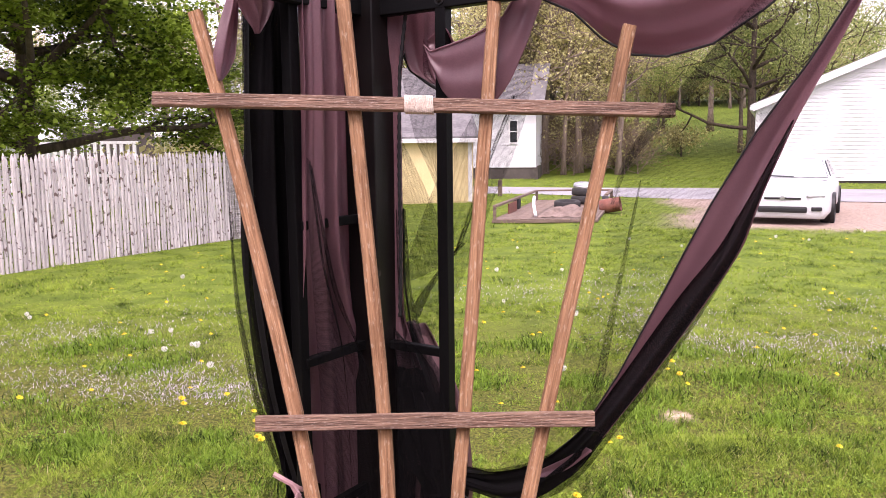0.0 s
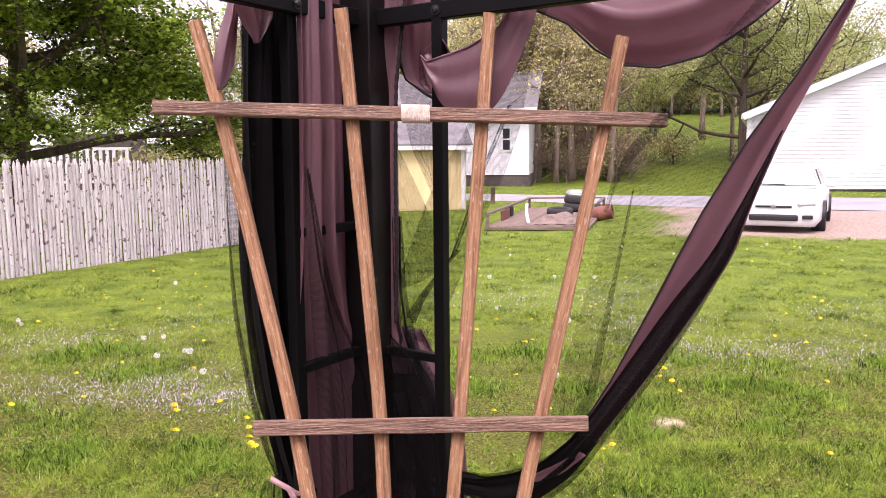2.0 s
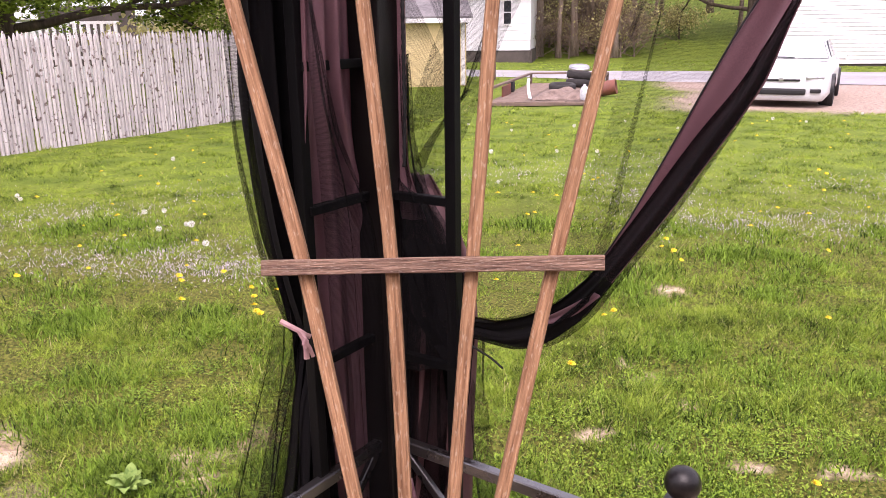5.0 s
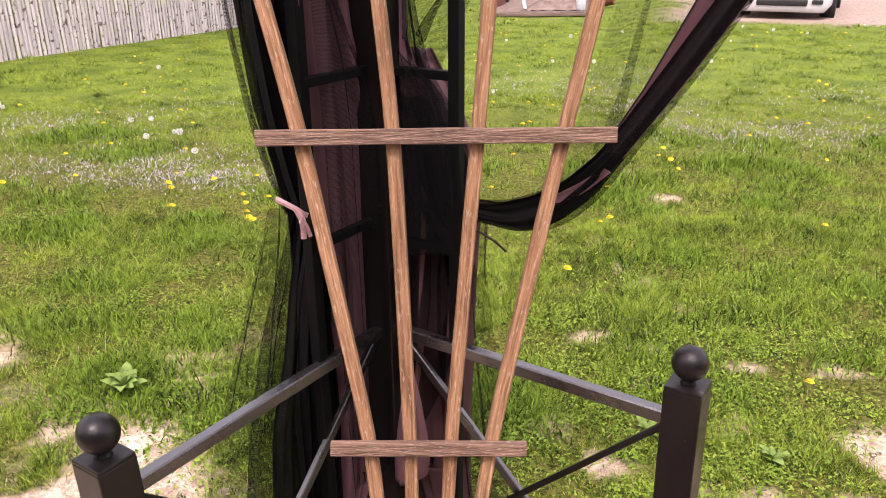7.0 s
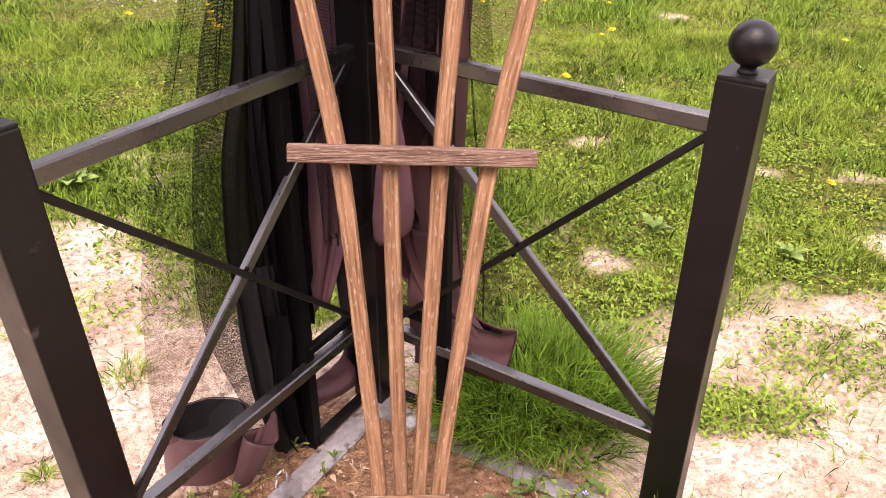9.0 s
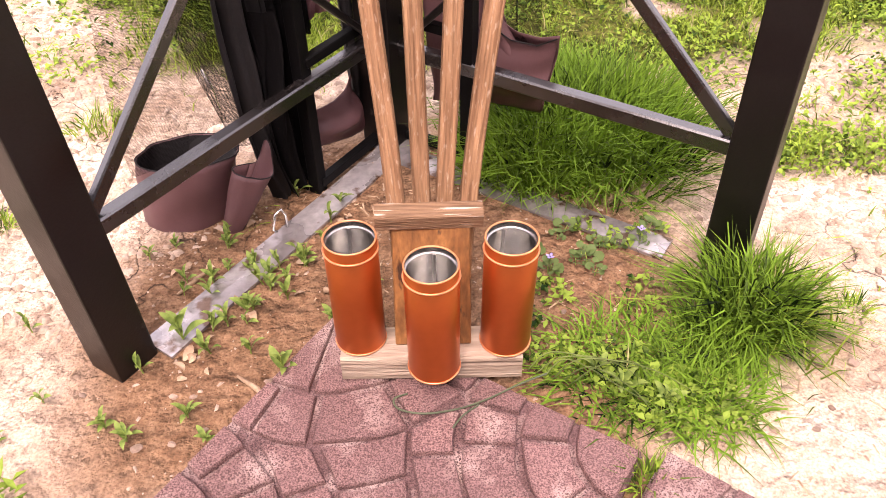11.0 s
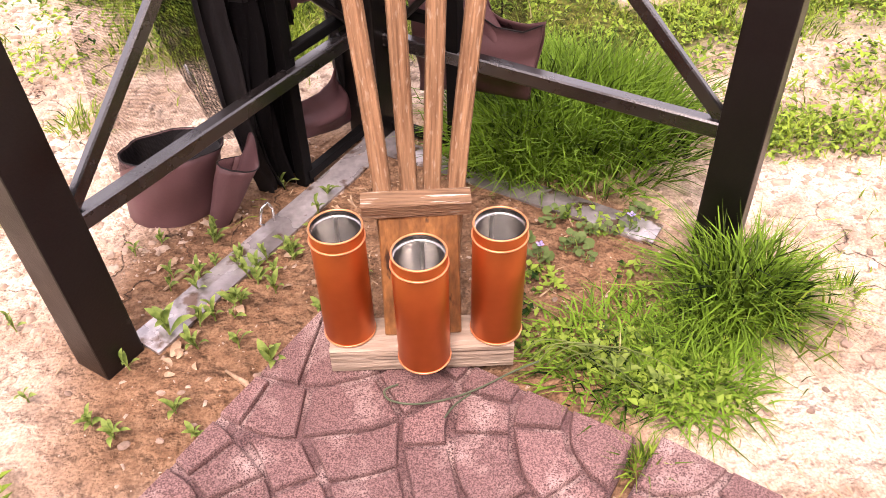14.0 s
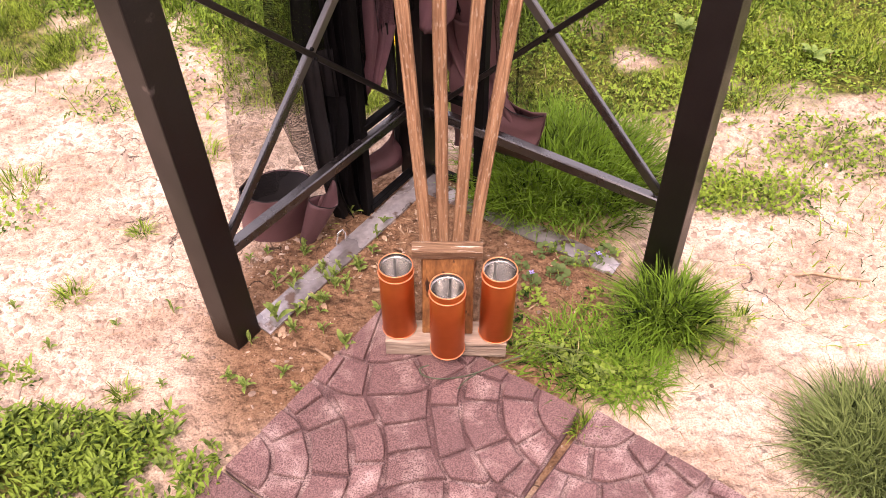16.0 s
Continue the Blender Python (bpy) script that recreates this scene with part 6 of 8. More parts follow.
# cloth that has slid to the ground and stands in rolls
def cloth_roll(p, radius, flare, tall, open_from, open_to, tilt, seed, horn=(0, 0)):
    bm, rows = bmesh.new(), []
    for i in range(11):
        f = i / 10
        r = radius * (1 + flare * f)
        row = []
        for k in range(41):
            a = radians(open_from + (open_to - open_from) * k / 40)
            w = 1 + 0.10 * noise.noise(Vector((math.cos(a) * 2, math.sin(a) * 2 + seed, f * 2)))
            row.append(bm.verts.new(Vector((p[0] + r * w * math.cos(a) + tilt[0] * f, p[1] + r * w * 0.8 * math.sin(a) + tilt[1] * f, p[2] + tall * f * (1 + 0.08 * math.cos(a + seed) + horn[1] * max(0, math.cos(a - radians(horn[0]))) ** 5)))))
        rows.append(row)
    for r, q in zip(rows, rows[1:]):
        for k in range(40):
            bm.faces.new((r[k], r[k + 1], q[k + 1], q[k]))
    ob = part("fallen_curtain_end", bm, SHADED_CLOTH, smooth=True)
    solid = ob.modifiers.new("thickness", "SOLIDIFY")
    solid.thickness = 0.0015
    # a slightly smaller black surface makes the roll dark inside
    middle = Vector((p[0] + tilt[0] * 0.5, p[1] + tilt[1] * 0.5, 0))
    inside = bmesh.new()
    inside.from_mesh(ob.data)
    for v in inside.verts:
        v.co.x, v.co.y = middle.x + (v.co.x - middle.x) * 0.965, middle.y + (v.co.y - middle.y) * 0.965
        v.co.z -= 0.001
    part("lining", inside, BLACK_CLOTH, ob, "black inner surface", smooth=True)
    rim = [v.co.copy() for v in ob.data.vertices[10 * 41:11 * 41]]
    part("hem", tube(rim, 0.0011, 5), BLACK_CLOTH, ob, "black hem", smooth=True)
    return tagged(ob, "mauve-brown curtain end standing in a roll on the soil", "curtain end", "curtain ends on the ground")


cloth_roll((-0.428, 1.238, -0.010), 0.068, 0.16, 0.113, -260, 100, (0.018, 0.018), 1.0)
cloth_roll((-0.352, 1.190, -0.008), 0.016, 0.95, 0.098, -250, 110, (0.048, 0.030), 2.4, (40, 0.55))
cloth_roll((-0.268, 1.335, -0.006), 0.013, 0.35, 0.075, -200, 110, (-0.004, 0.012), 4.1, (150, 0.25))
hung = on_wall("R", 0.203, 0.145, 0.05)
pouch = thing("fallen_curtain_end", hung, "mauve-brown curtain end draped in a pouch behind the lower rail", "curtain end", "curtain ends on the ground")
cloth("front_sheet", "R", [((0.05, 0.36), (0.06, 0.072)), ((0.11, 0.30), (0.11, 0.088)), ((0.16, 0.245), (0.165, 0.102)), ((0.21, 0.224), (0.215, 0.108)), ((0.255, 0.226), (0.25, 0.110)), ((0.287, 0.246), (0.268, 0.112))], 0.046, 1.2, 0.006, SHADED_CLOTH, pouch, bow=-0.012, seed=51, thick=0.001, down=40, across=20)
cloth("rear_sheet", "R", [((0.05, 0.38), (0.06, 0.072)), ((0.11, 0.32), (0.11, 0.088)), ((0.16, 0.262), (0.165, 0.102)), ((0.21, 0.236), (0.215, 0.108)), ((0.255, 0.236), (0.25, 0.110)), ((0.287, 0.248), (0.268, 0.112))], 0.056, 1.0, 0.005, SHADED_CLOTH, pouch, bow=0.018, seed=52, thick=0.001, down=40, across=20)
hem("R", [(0.16, 0.246), (0.21, 0.226), (0.255, 0.228), (0.287, 0.247)], 0.044, 0.0012, pouch)


# ---- trees ----
def leaves(centres, spread, count, size, rng, flat=0.6):
    """Leaves round the given places: each is a bent diamond of two triangles."""
    centres = np.asarray(centres)
    pick = rng.randint(0, len(centres), count)
    p = centres[pick] + rng.randn(count, 3) * spread * np.array([1, 1, flat])
    a, b = rng.randn(count, 3), rng.randn(count, 3)
    a /= np.linalg.norm(a, axis=1)[:, None]
    b -= (a * b).sum(1)[:, None] * a
    b /= np.linalg.norm(b, axis=1)[:, None]
    s = (size * (0.6 + 0.8 * rng.rand(count)))[:, None]
    bend = np.cross(a, b) * s * 0.18
    v = np.stack([p - a * s * 0.5, p + b * s * 0.36 + bend, p + a * s * 0.5, p - b * s * 0.36 + bend], 1).reshape(-1, 3)
    i = np.arange(count) * 4
    return v, np.concatenate([np.stack([i, i + 1, i + 2], 1), np.stack([i, i + 2, i + 3], 1)])


def lobed_leaves(centres, spread, count, size, rng):
    """Three-lobed leaves in layered sprays: each lies nearly flat, tilted and drooping at its tip."""
    centres = np.asarray(centres)
    pick = rng.randint(0, len(centres), count)
    p = centres[pick] + rng.randn(count, 3) * spread * np.array([1, 1, 0.45])
    up = rng.randn(count, 3) * 0.45 + np.array([0, 0, 1])
    up /= np.linalg.norm(up, axis=1)[:, None]
    turn = rng.rand(count) * 2 * np.pi
    a = np.stack([np.cos(turn), np.sin(turn), np.zeros(count)], 1)
    a -= (a * up).sum(1)[:, None] * up
    a /= np.linalg.norm(a, axis=1)[:, None]
    b = np.cross(up, a)
    s = (size * (0.6 + 0.7 * rng.rand(count)))[:, None]
    outline = ((-0.5, 0, 0), (-0.15, 0.52, -0.14), (0.18, 0.34, 0.02), (0.55, 0, -0.22), (0.18, -0.34, 0.02), (-0.15, -0.52, -0.14))
    v = np.stack([p + (a * x + b * y + up * z) * s for x, y, z in outline], 1).reshape(-1, 3)
    i = np.arange(count) * 6
    return v, np.concatenate([np.stack([i, i + 1, i + 2], 1), np.stack([i, i + 2, i + 3], 1), np.stack([i, i + 3, i + 4], 1), np.stack([i, i + 4, i + 5], 1)])


def grow(rng, bm, start, way, length, radius, level, tips, spread=0.65, droop=0.0, sides=6):
    """A limb that bends, tapers and forks; its twigs' places are added to tips."""
    pts, radii, p, d = [start.copy()], [radius], start.copy(), way.normalized()
    steps = 5
    for k in range(steps):
        d = (d + Vector(rng.uniform(-0.22, 0.22) for _ in range(3)) + Vector((0, 0, 0.05 - droop))).normalized()
        p = p + d * (length / steps)
        pts.append(p.copy())
        radii.append(radius * (1 - 0.55 * (k + 1) / steps))
        if level <= 1:
            tips.append(tuple(p))
    tube(pts, radii, max(4, sides), bm)
    if level == 0:
        return
    for k in range(3 if level > 1 else 4):
        f = rng.uniform(0.35, 1.0)
        at = pts[max(1, min(steps, round(f * steps)))]
        side = Vector((rng.gauss(0, 1), rng.gauss(0, 1), rng.gauss(0.1, 0.5))).normalized()
        grow(rng, bm, at, d * (1 - spread) + side * spread, length * rng.uniform(0.5, 0.75), radius * 0.5, level - 1, tips, spread, droop, sides - 1)


def tree(name, trunk_tall, trunk_radius, limb, limbs, levels, leaf_count, leaf_size, leaf_spread, leaf_mat, bark_mat, label, seed, lean=(0, 0), start=0.35, droop=0.0, spread=0.65, lobed=False):
    rng, nrng = random.Random(seed), np.random.RandomState(seed)
    t = thing(name, (0, 0, 0), label, "tree")
    bm, tips = bmesh.new(), []
    pts, radii = [], []
    for k in range(9):
        f = k / 8
        pts.append(Vector((lean[0] * f * f + 0.03 * trunk_tall * 0.2 * math.sin(3 * f + seed), lean[1] * f * f, trunk_tall * f - 0.1)))
        radii.append(trunk_radius * ((1.5 if k == 0 else 1) - 0.6 * f))
    tube(pts, radii, 10, bm)
    for k in range(limbs):
        f = start + (1 - start) * (k + 0.5) / limbs
        at = pts[min(8, round(f * 8))]
        a = k * 2.4 + rng.uniform(-0.5, 0.5)
        way = Vector((math.cos(a), math.sin(a), rng.uniform(0.15, 0.8)))
        grow(rng, bm, at, way, limb * rng.uniform(0.7, 1.15) * (1.15 - 0.5 * f), trunk_radius * 0.42, levels, tips, spread, droop)
    part("trunk", bm, bark_mat, t, smooth=True)
    v, f = (lobed_leaves if lobed else leaves)(tips, leaf_spread, leaf_count, leaf_size, nrng)
    mesh_object("crown", mesh_from("crown", v, f), leaf_mat, t)
    return t


maple = tree("maple_tree", 4.6, 0.22, 3.9, 14, 2, 125000, 0.074, 0.24, MAPLE, BARK, "large green maple with low spreading limbs behind the fence", 4, start=0.36, droop=0.06, spread=0.7, lobed=True)
maple.matrix_basis = pose(-7.6, 13.9, 0, 0, 0, 40)
oak = tree("leafing_tree", 7.0, 0.23, 5.4, 15, 2, 42000, 0.082, 0.42, DEEP, BARK, "tall dark-limbed tree coming into leaf across the road", 9, start=0.22, spread=0.55)
oak.matrix_basis = pose(17.4, 47.0, float(height(17.4, 47.0)) - 0.1, 0, 0, 10) @ Matrix.Scale(1.32, 4)
wood = [tree("woodland_tree", 9.5, 0.16, 3.4, 10, 2, 4200, 0.13, 0.5, SPRING, BARK_GREY, "slim grey-barked woodland tree with sparse spring leaves", 12, (0.5, 0.2), 0.4),
        tree("woodland_tree", 11.0, 0.20, 3.8, 10, 2, 2800, 0.13, 0.55, SPRING, BARK_GREY, "slim grey-barked woodland tree with sparse spring leaves", 15, (-0.6, 0.3), 0.35),
        tree("woodland_tree", 8.0, 0.13, 3.2, 9, 1, 6500, 0.14, 0.55, DEEP, BARK_GREY, "leafy green woodland tree", 19, (0.3, 0.0), 0.3)]
shrub = tree("shrub", 1.6, 0.06, 1.5, 9, 1, 1500, 0.14, 0.35, SPRING, BARK, "loose leafy shrub at the wood's edge", 23, start=0.1)
rng = random.Random(6)
spots = []
for k in range(46):
    x, y = -34 + 72 * (k + rng.uniform(0, 1)) / 46, rng.uniform(46, 66)
    if 10.5 < x < 16 and y < 60:
        y += 16
    spots.append((x, y))
# a thicker stand beside the lane, and the wood that closes the view behind it
for k in range(20):
    spots.append((4.2 + 6.6 * (k + rng.uniform(0, 1)) / 20, rng.uniform(47, 60)))
for k in range(22):
    spots.append((-6 + 40 * (k + rng.uniform(0, 1)) / 22, rng.uniform(76, 104)))
for k, x in enumerate((3.6, 4.6, 5.6, 6.6, 7.6, 8.6, 2.4)):
    spots.append((x + rng.uniform(-0.3, 0.3), 43 + rng.uniform(0, 5)))
for k, (x, y) in enumerate(spots):
    m = pose(x, y, float(height(x, y)) - 0.05, 0, 0, rng.uniform(0, 360)) @ Matrix.Scale(rng.uniform(0.8, 1.25), 4)
    kind = wood[(k * 7 + k // 3) % 3] if not 2 < x < 9 else wood[k % 2]
    if k < 3:
        wood[k].matrix_basis = m
    else:
        tagged(copy_thing(kind, Matrix.Identity(4)), group="woodland trees").matrix_basis = m
for k in range(58):
    x, y = (rng.uniform(-14, 30), rng.uniform(44, 52)) if k < 30 else (16 + 28 * (k - 30) / 28 + rng.uniform(-0.6, 0.6), rng.uniform(92, 100))
    if k < 8:
        x, y = (-6.2, -5.4, -4.9, -4.5, -4.2, -5.8, -4.7, -5.1)[k], rng.uniform(17, 19.5)
    m = pose(x, y, float(height(x, y)) - 0.05, 0, 0, rng.uniform(0, 360)) @ Matrix.Scale(rng.uniform(0.8, 1.4) * (1 if k < 30 else 2.2), 4)
    if k == 0:
        shrub.matrix_basis = m
    else:
        tagged(copy_thing(shrub, Matrix.Identity(4)), group="shrubs").matrix_basis = m
tagged(shrub, group="shrubs")
for w in wood:
    tagged(w, group="woodland trees")
brush = tree("bare_shrub", 1.9, 0.05, 1.7, 16, 1, 1100, 0.07, 0.40, BRUSH, BARK_GREY, "tangled brown leafless shrub at the wood's edge", 27, start=0.05)
for k in range(22):
    x, y = (rng.uniform(4.4, 10.0), rng.uniform(43, 49)) if k < 14 else (rng.uniform(-12, 26), rng.uniform(45, 52))
    m = pose(x, y, float(height(x, y)) - 0.05, 0, 0, rng.uniform(0, 360)) @ Matrix.Scale(rng.uniform(0.8, 1.35), 4)
    if k == 0:
        brush.matrix_basis = m
    else:
        tagged(copy_thing(brush, Matrix.Identity(4)), group="bare shrubs").matrix_basis = m
tagged(brush, group="bare shrubs")

# ---- road ----
def build_road():
    bm = bmesh.new()
    near = ((30, 12.5), (14, 19.8), (6.4, 23.2), (2.6, 25.9), (-3, 28.4), (-30, 40))
    far = ((33, 18.0), (13.2, 25.8), (8.0, 27.6), (3.6, 29.1), (-2.2, 32.0), (-28, 44))
    rows = []
    for n, f in zip(near, far):
        rows.append([bm.verts.new((n[0], n[1], float(height(*n)) + 0.012)), bm.verts.new(((n[0] + f[0]) / 2, (n[1] + f[1]) / 2, float(height(*n)) + 0.09)), bm.verts.new((f[0], f[1], float(height(*f)) + 0.05))])
    for r, q in zip(rows, rows[1:]):
        for k in (0, 1):
            bm.faces.new((r[k], r[k + 1], q[k + 1], q[k]))
    tagged(part("road", bm, ASPHALT), "grey asphalt lane beyond the lawn", "road", kind="structure")


build_road()


# ---- houses ----
def lap_boards(parent, a, b, z0, z1, course, mat, top=None):
    """Lap siding from a to b, one board on another; every board stands out at its foot. top(x along) trims them under a gable."""
    a, b = Vector((*a, 0)), Vector((*b, 0))
    way = (b - a).normalized()
    out = Vector((way.y, -way.x, 0))
    z = z0
    while z < z1 - 0.01:
        h = min(course, z1 - z)
        lo, hi = 0.0, (b - a).length
        if top:
            xs = [x for x in np.linspace(lo, hi, 200) if top(x) > z + h * 0.5]
            if len(xs) < 2:
                break
            lo, hi = min(xs), max(xs)
        p = [a + way * lo + out * 0.026 + Vector((0, 0, z)), a + way * hi + out * 0.026 + Vector((0, 0, z)), a + way * hi + out * 0.004 + Vector((0, 0, z + h)), a + way * lo + out * 0.004 + Vector((0, 0, z + h))]
        q = [a + way * lo + Vector((0, 0, z)), a + way * hi + Vector((0, 0, z))]
        bm = bmesh.new()
        v = [bm.verts.new(c) for c in p]
        u = [bm.verts.new(c) for c in q]
        w = [bm.verts.new(c - out * 0.06) for c in (p[3], p[2])]
        bm.faces.new(v)
        bm.faces.new((u[0], u[1], v[1], v[0]))
        bm.faces.new((v[3], v[2], w[1], w[0]))
        bm.faces.new((u[0], w[0], w[1], u[1]))
        part("siding_board", bm, mat, parent)
        z += course


def lap_wall(house, a, b, z0, z1, course, top=None, mat=None):
    """A wall of sheathing with lap boards on it."""
    p, q = Vector((*a, 0)), Vector((*b, 0))
    way = (q - p).normalized()
    rear = Vector((-way.y, way.x, 0)) * 0.08
    bm, long = bmesh.new(), (q - p).length
    line = [(0, z0), (long, z0)] + ([(long, top(long)), (long / 2, top(long / 2)), (0, top(0))] if top else [(long, z1), (0, z1)])
    faces = [[bm.verts.new(p + way * s + rear * (1 + k) + Vector((0, 0, z))) for s, z in line] for k in (0, 1)]
    bm.faces.new(faces[0]), bm.faces.new(faces[1][::-1])
    for k in range(len(line)):
        j = (k + 1) % len(line)
        bm.faces.new((faces[0][k], faces[1][k], faces[1][j], faces[0][j]))
    wall = part("wall", bm, mat or SIDING, house)
    lap_boards(wall, a, b, z0, z1, course, mat or SIDING, top)
    return wall


def window(parent, a, b, s, z, w, h):
    a, b = Vector((*a, 0)), Vector((*b, 0))
    way = (b - a).normalized()
    out = Vector((way.y, -way.x, 0))
    at = a + way * s + Vector((0, 0, z))
    turn = math.degrees(math.atan2(way.y, way.x))
    c = at + out * 0.03
    pane = part("window", box(bmesh.new(), (w, 0.03, h), pose(c.x, c.y, c.z, 0, 0, turn)), DARK_GLASS, parent, "dark window")
    bm = bmesh.new()
    for dx, dz, ww, hh in ((-w / 2, 0, 0.07, h + 0.14), (w / 2, 0, 0.07, h + 0.14), (0, h / 2, w, 0.08), (0, -h / 2, w, 0.08), (0, 0, w, 0.05)):
        d = at + way * dx + out * 0.04 + Vector((0, 0, dz))
        box(bm, (ww, 0.06, hh), pose(d.x, d.y, d.z, 0, 0, turn))
    part("frame", bm, WHITE, pane)


def build_right_house():
    house = thing("house", (14, 30, 0), "white lap-sided house with a low gable", "house")
    a, b = (11.70, 31.0), (24.9, 28.2)
    length = math.hypot(b[0] - a[0], b[1] - a[1])

    def gable(x):
        return 3.12 + 0.41 * min(x, length - x)

    lap_wall(house, a, b, 0.15, 6.9, 0.15, gable)
    lap_wall(house, (15.8, 41.4), a, 0.15, 3.10, 0.15)
    base = bmesh.new()
    for p, q in ((a, b), ((15.8, 41.4), a)):
        d = Vector((q[0] - p[0], q[1] - p[1], 0))
        m = pose((p[0] + q[0]) / 2 + 0.06 * d.normalized().x, (p[1] + q[1]) / 2 + 0.12, 0.1, 0, 0, math.degrees(math.atan2(d.y, d.x)))
        box(base, (d.length, 0.2, 0.4), m)
    part("foundation", base, FOUNDATION, house)
    way = Vector((b[0] - a[0], b[1] - a[1], 0)).normalized()
    back = Vector((0.367, 0.930, 0))
    bm, trim = bmesh.new(), bmesh.new()
    start = Vector((*a, 0))
    for s0, s1, z0, z1 in ((-0.22, length / 2, 3.0, 3.14 + 0.41 * length / 2), (length + 0.35, length / 2, 3.0, 3.14 + 0.41 * length / 2)):
        p, q = start + way * s0 + Vector((0, 0, z0)) - back * 0.35, start + way * s1 + Vector((0, 0, z1)) - back * 0.35
        corners = [p, q, q + back * 11, p + back * 11]
        lower, upper = [bm.verts.new(c) for c in corners], [bm.verts.new(c + Vector((0, 0, 0.12))) for c in corners]
        bm.faces.new(lower[::-1]), bm.faces.new(upper)
        for k in range(4):
            bm.faces.new((lower[k], lower[(k + 1) % 4], upper[(k + 1) % 4], upper[k]))
        bar(p + Vector((0, 0, -0.05)) - back * 0.02, q + Vector((0, 0, -0.05)) - back * 0.02, 0.05, 0.26, bevel=0, bm=trim)
    part("roof", bm, SHINGLE, house)
    part("barge_board", trim, WHITE, house, "white roof edge")
    eave = start + way * -0.22 + Vector((0, 0, 2.95)) - back * 0.35
    part("gutter", bar(eave, eave + back * 11, 0.12, 0.14, bevel=0), WHITE, house)
    corner = Vector((*a, 0))
    part("corner_board", box(bmesh.new(), (0.14, 0.14, 2.75), pose(corner.x, corner.y - 0.02, 1.6, 0, 0, -15)), WHITE, house)


def build_far_house():
    house = thing("house", (0, 43, 0), "white lap-sided house with a grey roof on dark foundations", "house")
    a, b, c = (-6.0, 41.5), (3.95, 39.6), (5.0, 46.0)
    lap_wall(house, a, b, 0.55, 3.75, 0.16)
    lap_wall(house, b, c, 0.55, 3.75, 0.16)
    base = bmesh.new()
    for p, q in ((a, b), (b, c)):
        d = Vector((q[0] - p[0], q[1] - p[1], 0))
        box(base, (d.length, 0.2, 0.8), pose((p[0] + q[0]) / 2, (p[1] + q[1]) / 2 + 0.12, 0.2, 0, 0, math.degrees(math.atan2(d.y, d.x))))
    part("foundation", base, FOUNDATION, house)
    way = Vector((b[0] - a[0], b[1] - a[1], 0)).normalized()
    back = Vector((-way.y, way.x, 0))
    p, q = Vector((*a, 3.75)) - back * 0.5, Vector((*b, 3.75)) - back * 0.5 + way * 0.45
    bm, trim = bmesh.new(), bmesh.new()
    rise = Vector((0, 0, 2.2))
    corners = [p, q, q + back * 3.9 + rise, p + back * 3.9 + rise]
    lower, upper = [bm.verts.new(v) for v in corners], [bm.verts.new(v + Vector((0, 0, 0.07))) for v in corners]
    far = [bm.verts.new(v) for v in (q + back * 7.8, p + back * 7.8)]
    bm.faces.new(lower[::-1]), bm.faces.new(upper)
    bm.faces.new((upper[3], upper[2], far[0], far[1]))
    for k in range(4):
        bm.faces.new((lower[k], lower[(k + 1) % 4], upper[(k + 1) % 4], upper[k]))
    part("roof", bm, SHINGLE, house)
    bar(p + Vector((0, 0, -0.02)) - back * 0.03, q + Vector((0, 0, -0.02)) - back * 0.03, 0.05, 0.28, bevel=0, bm=trim)
    part("eave_board", trim, WHITE, house)
    gable = bmesh.new()
    vs = [gable.verts.new(v) for v in (Vector((*b, 3.75)), Vector((*b, 3.75)) + back * 3.4 + rise, Vector((*b, 3.75)) + back * 6.8)]
    gable.faces.new(vs)
    part("gable_wall", gable, SIDING, house)
    for s in (6.85, 9.0):
        window(house, a, b, s, 2.35, 0.42, 1.15)
    window(house, a, b, 3.6, 2.35, 0.42, 1.15)


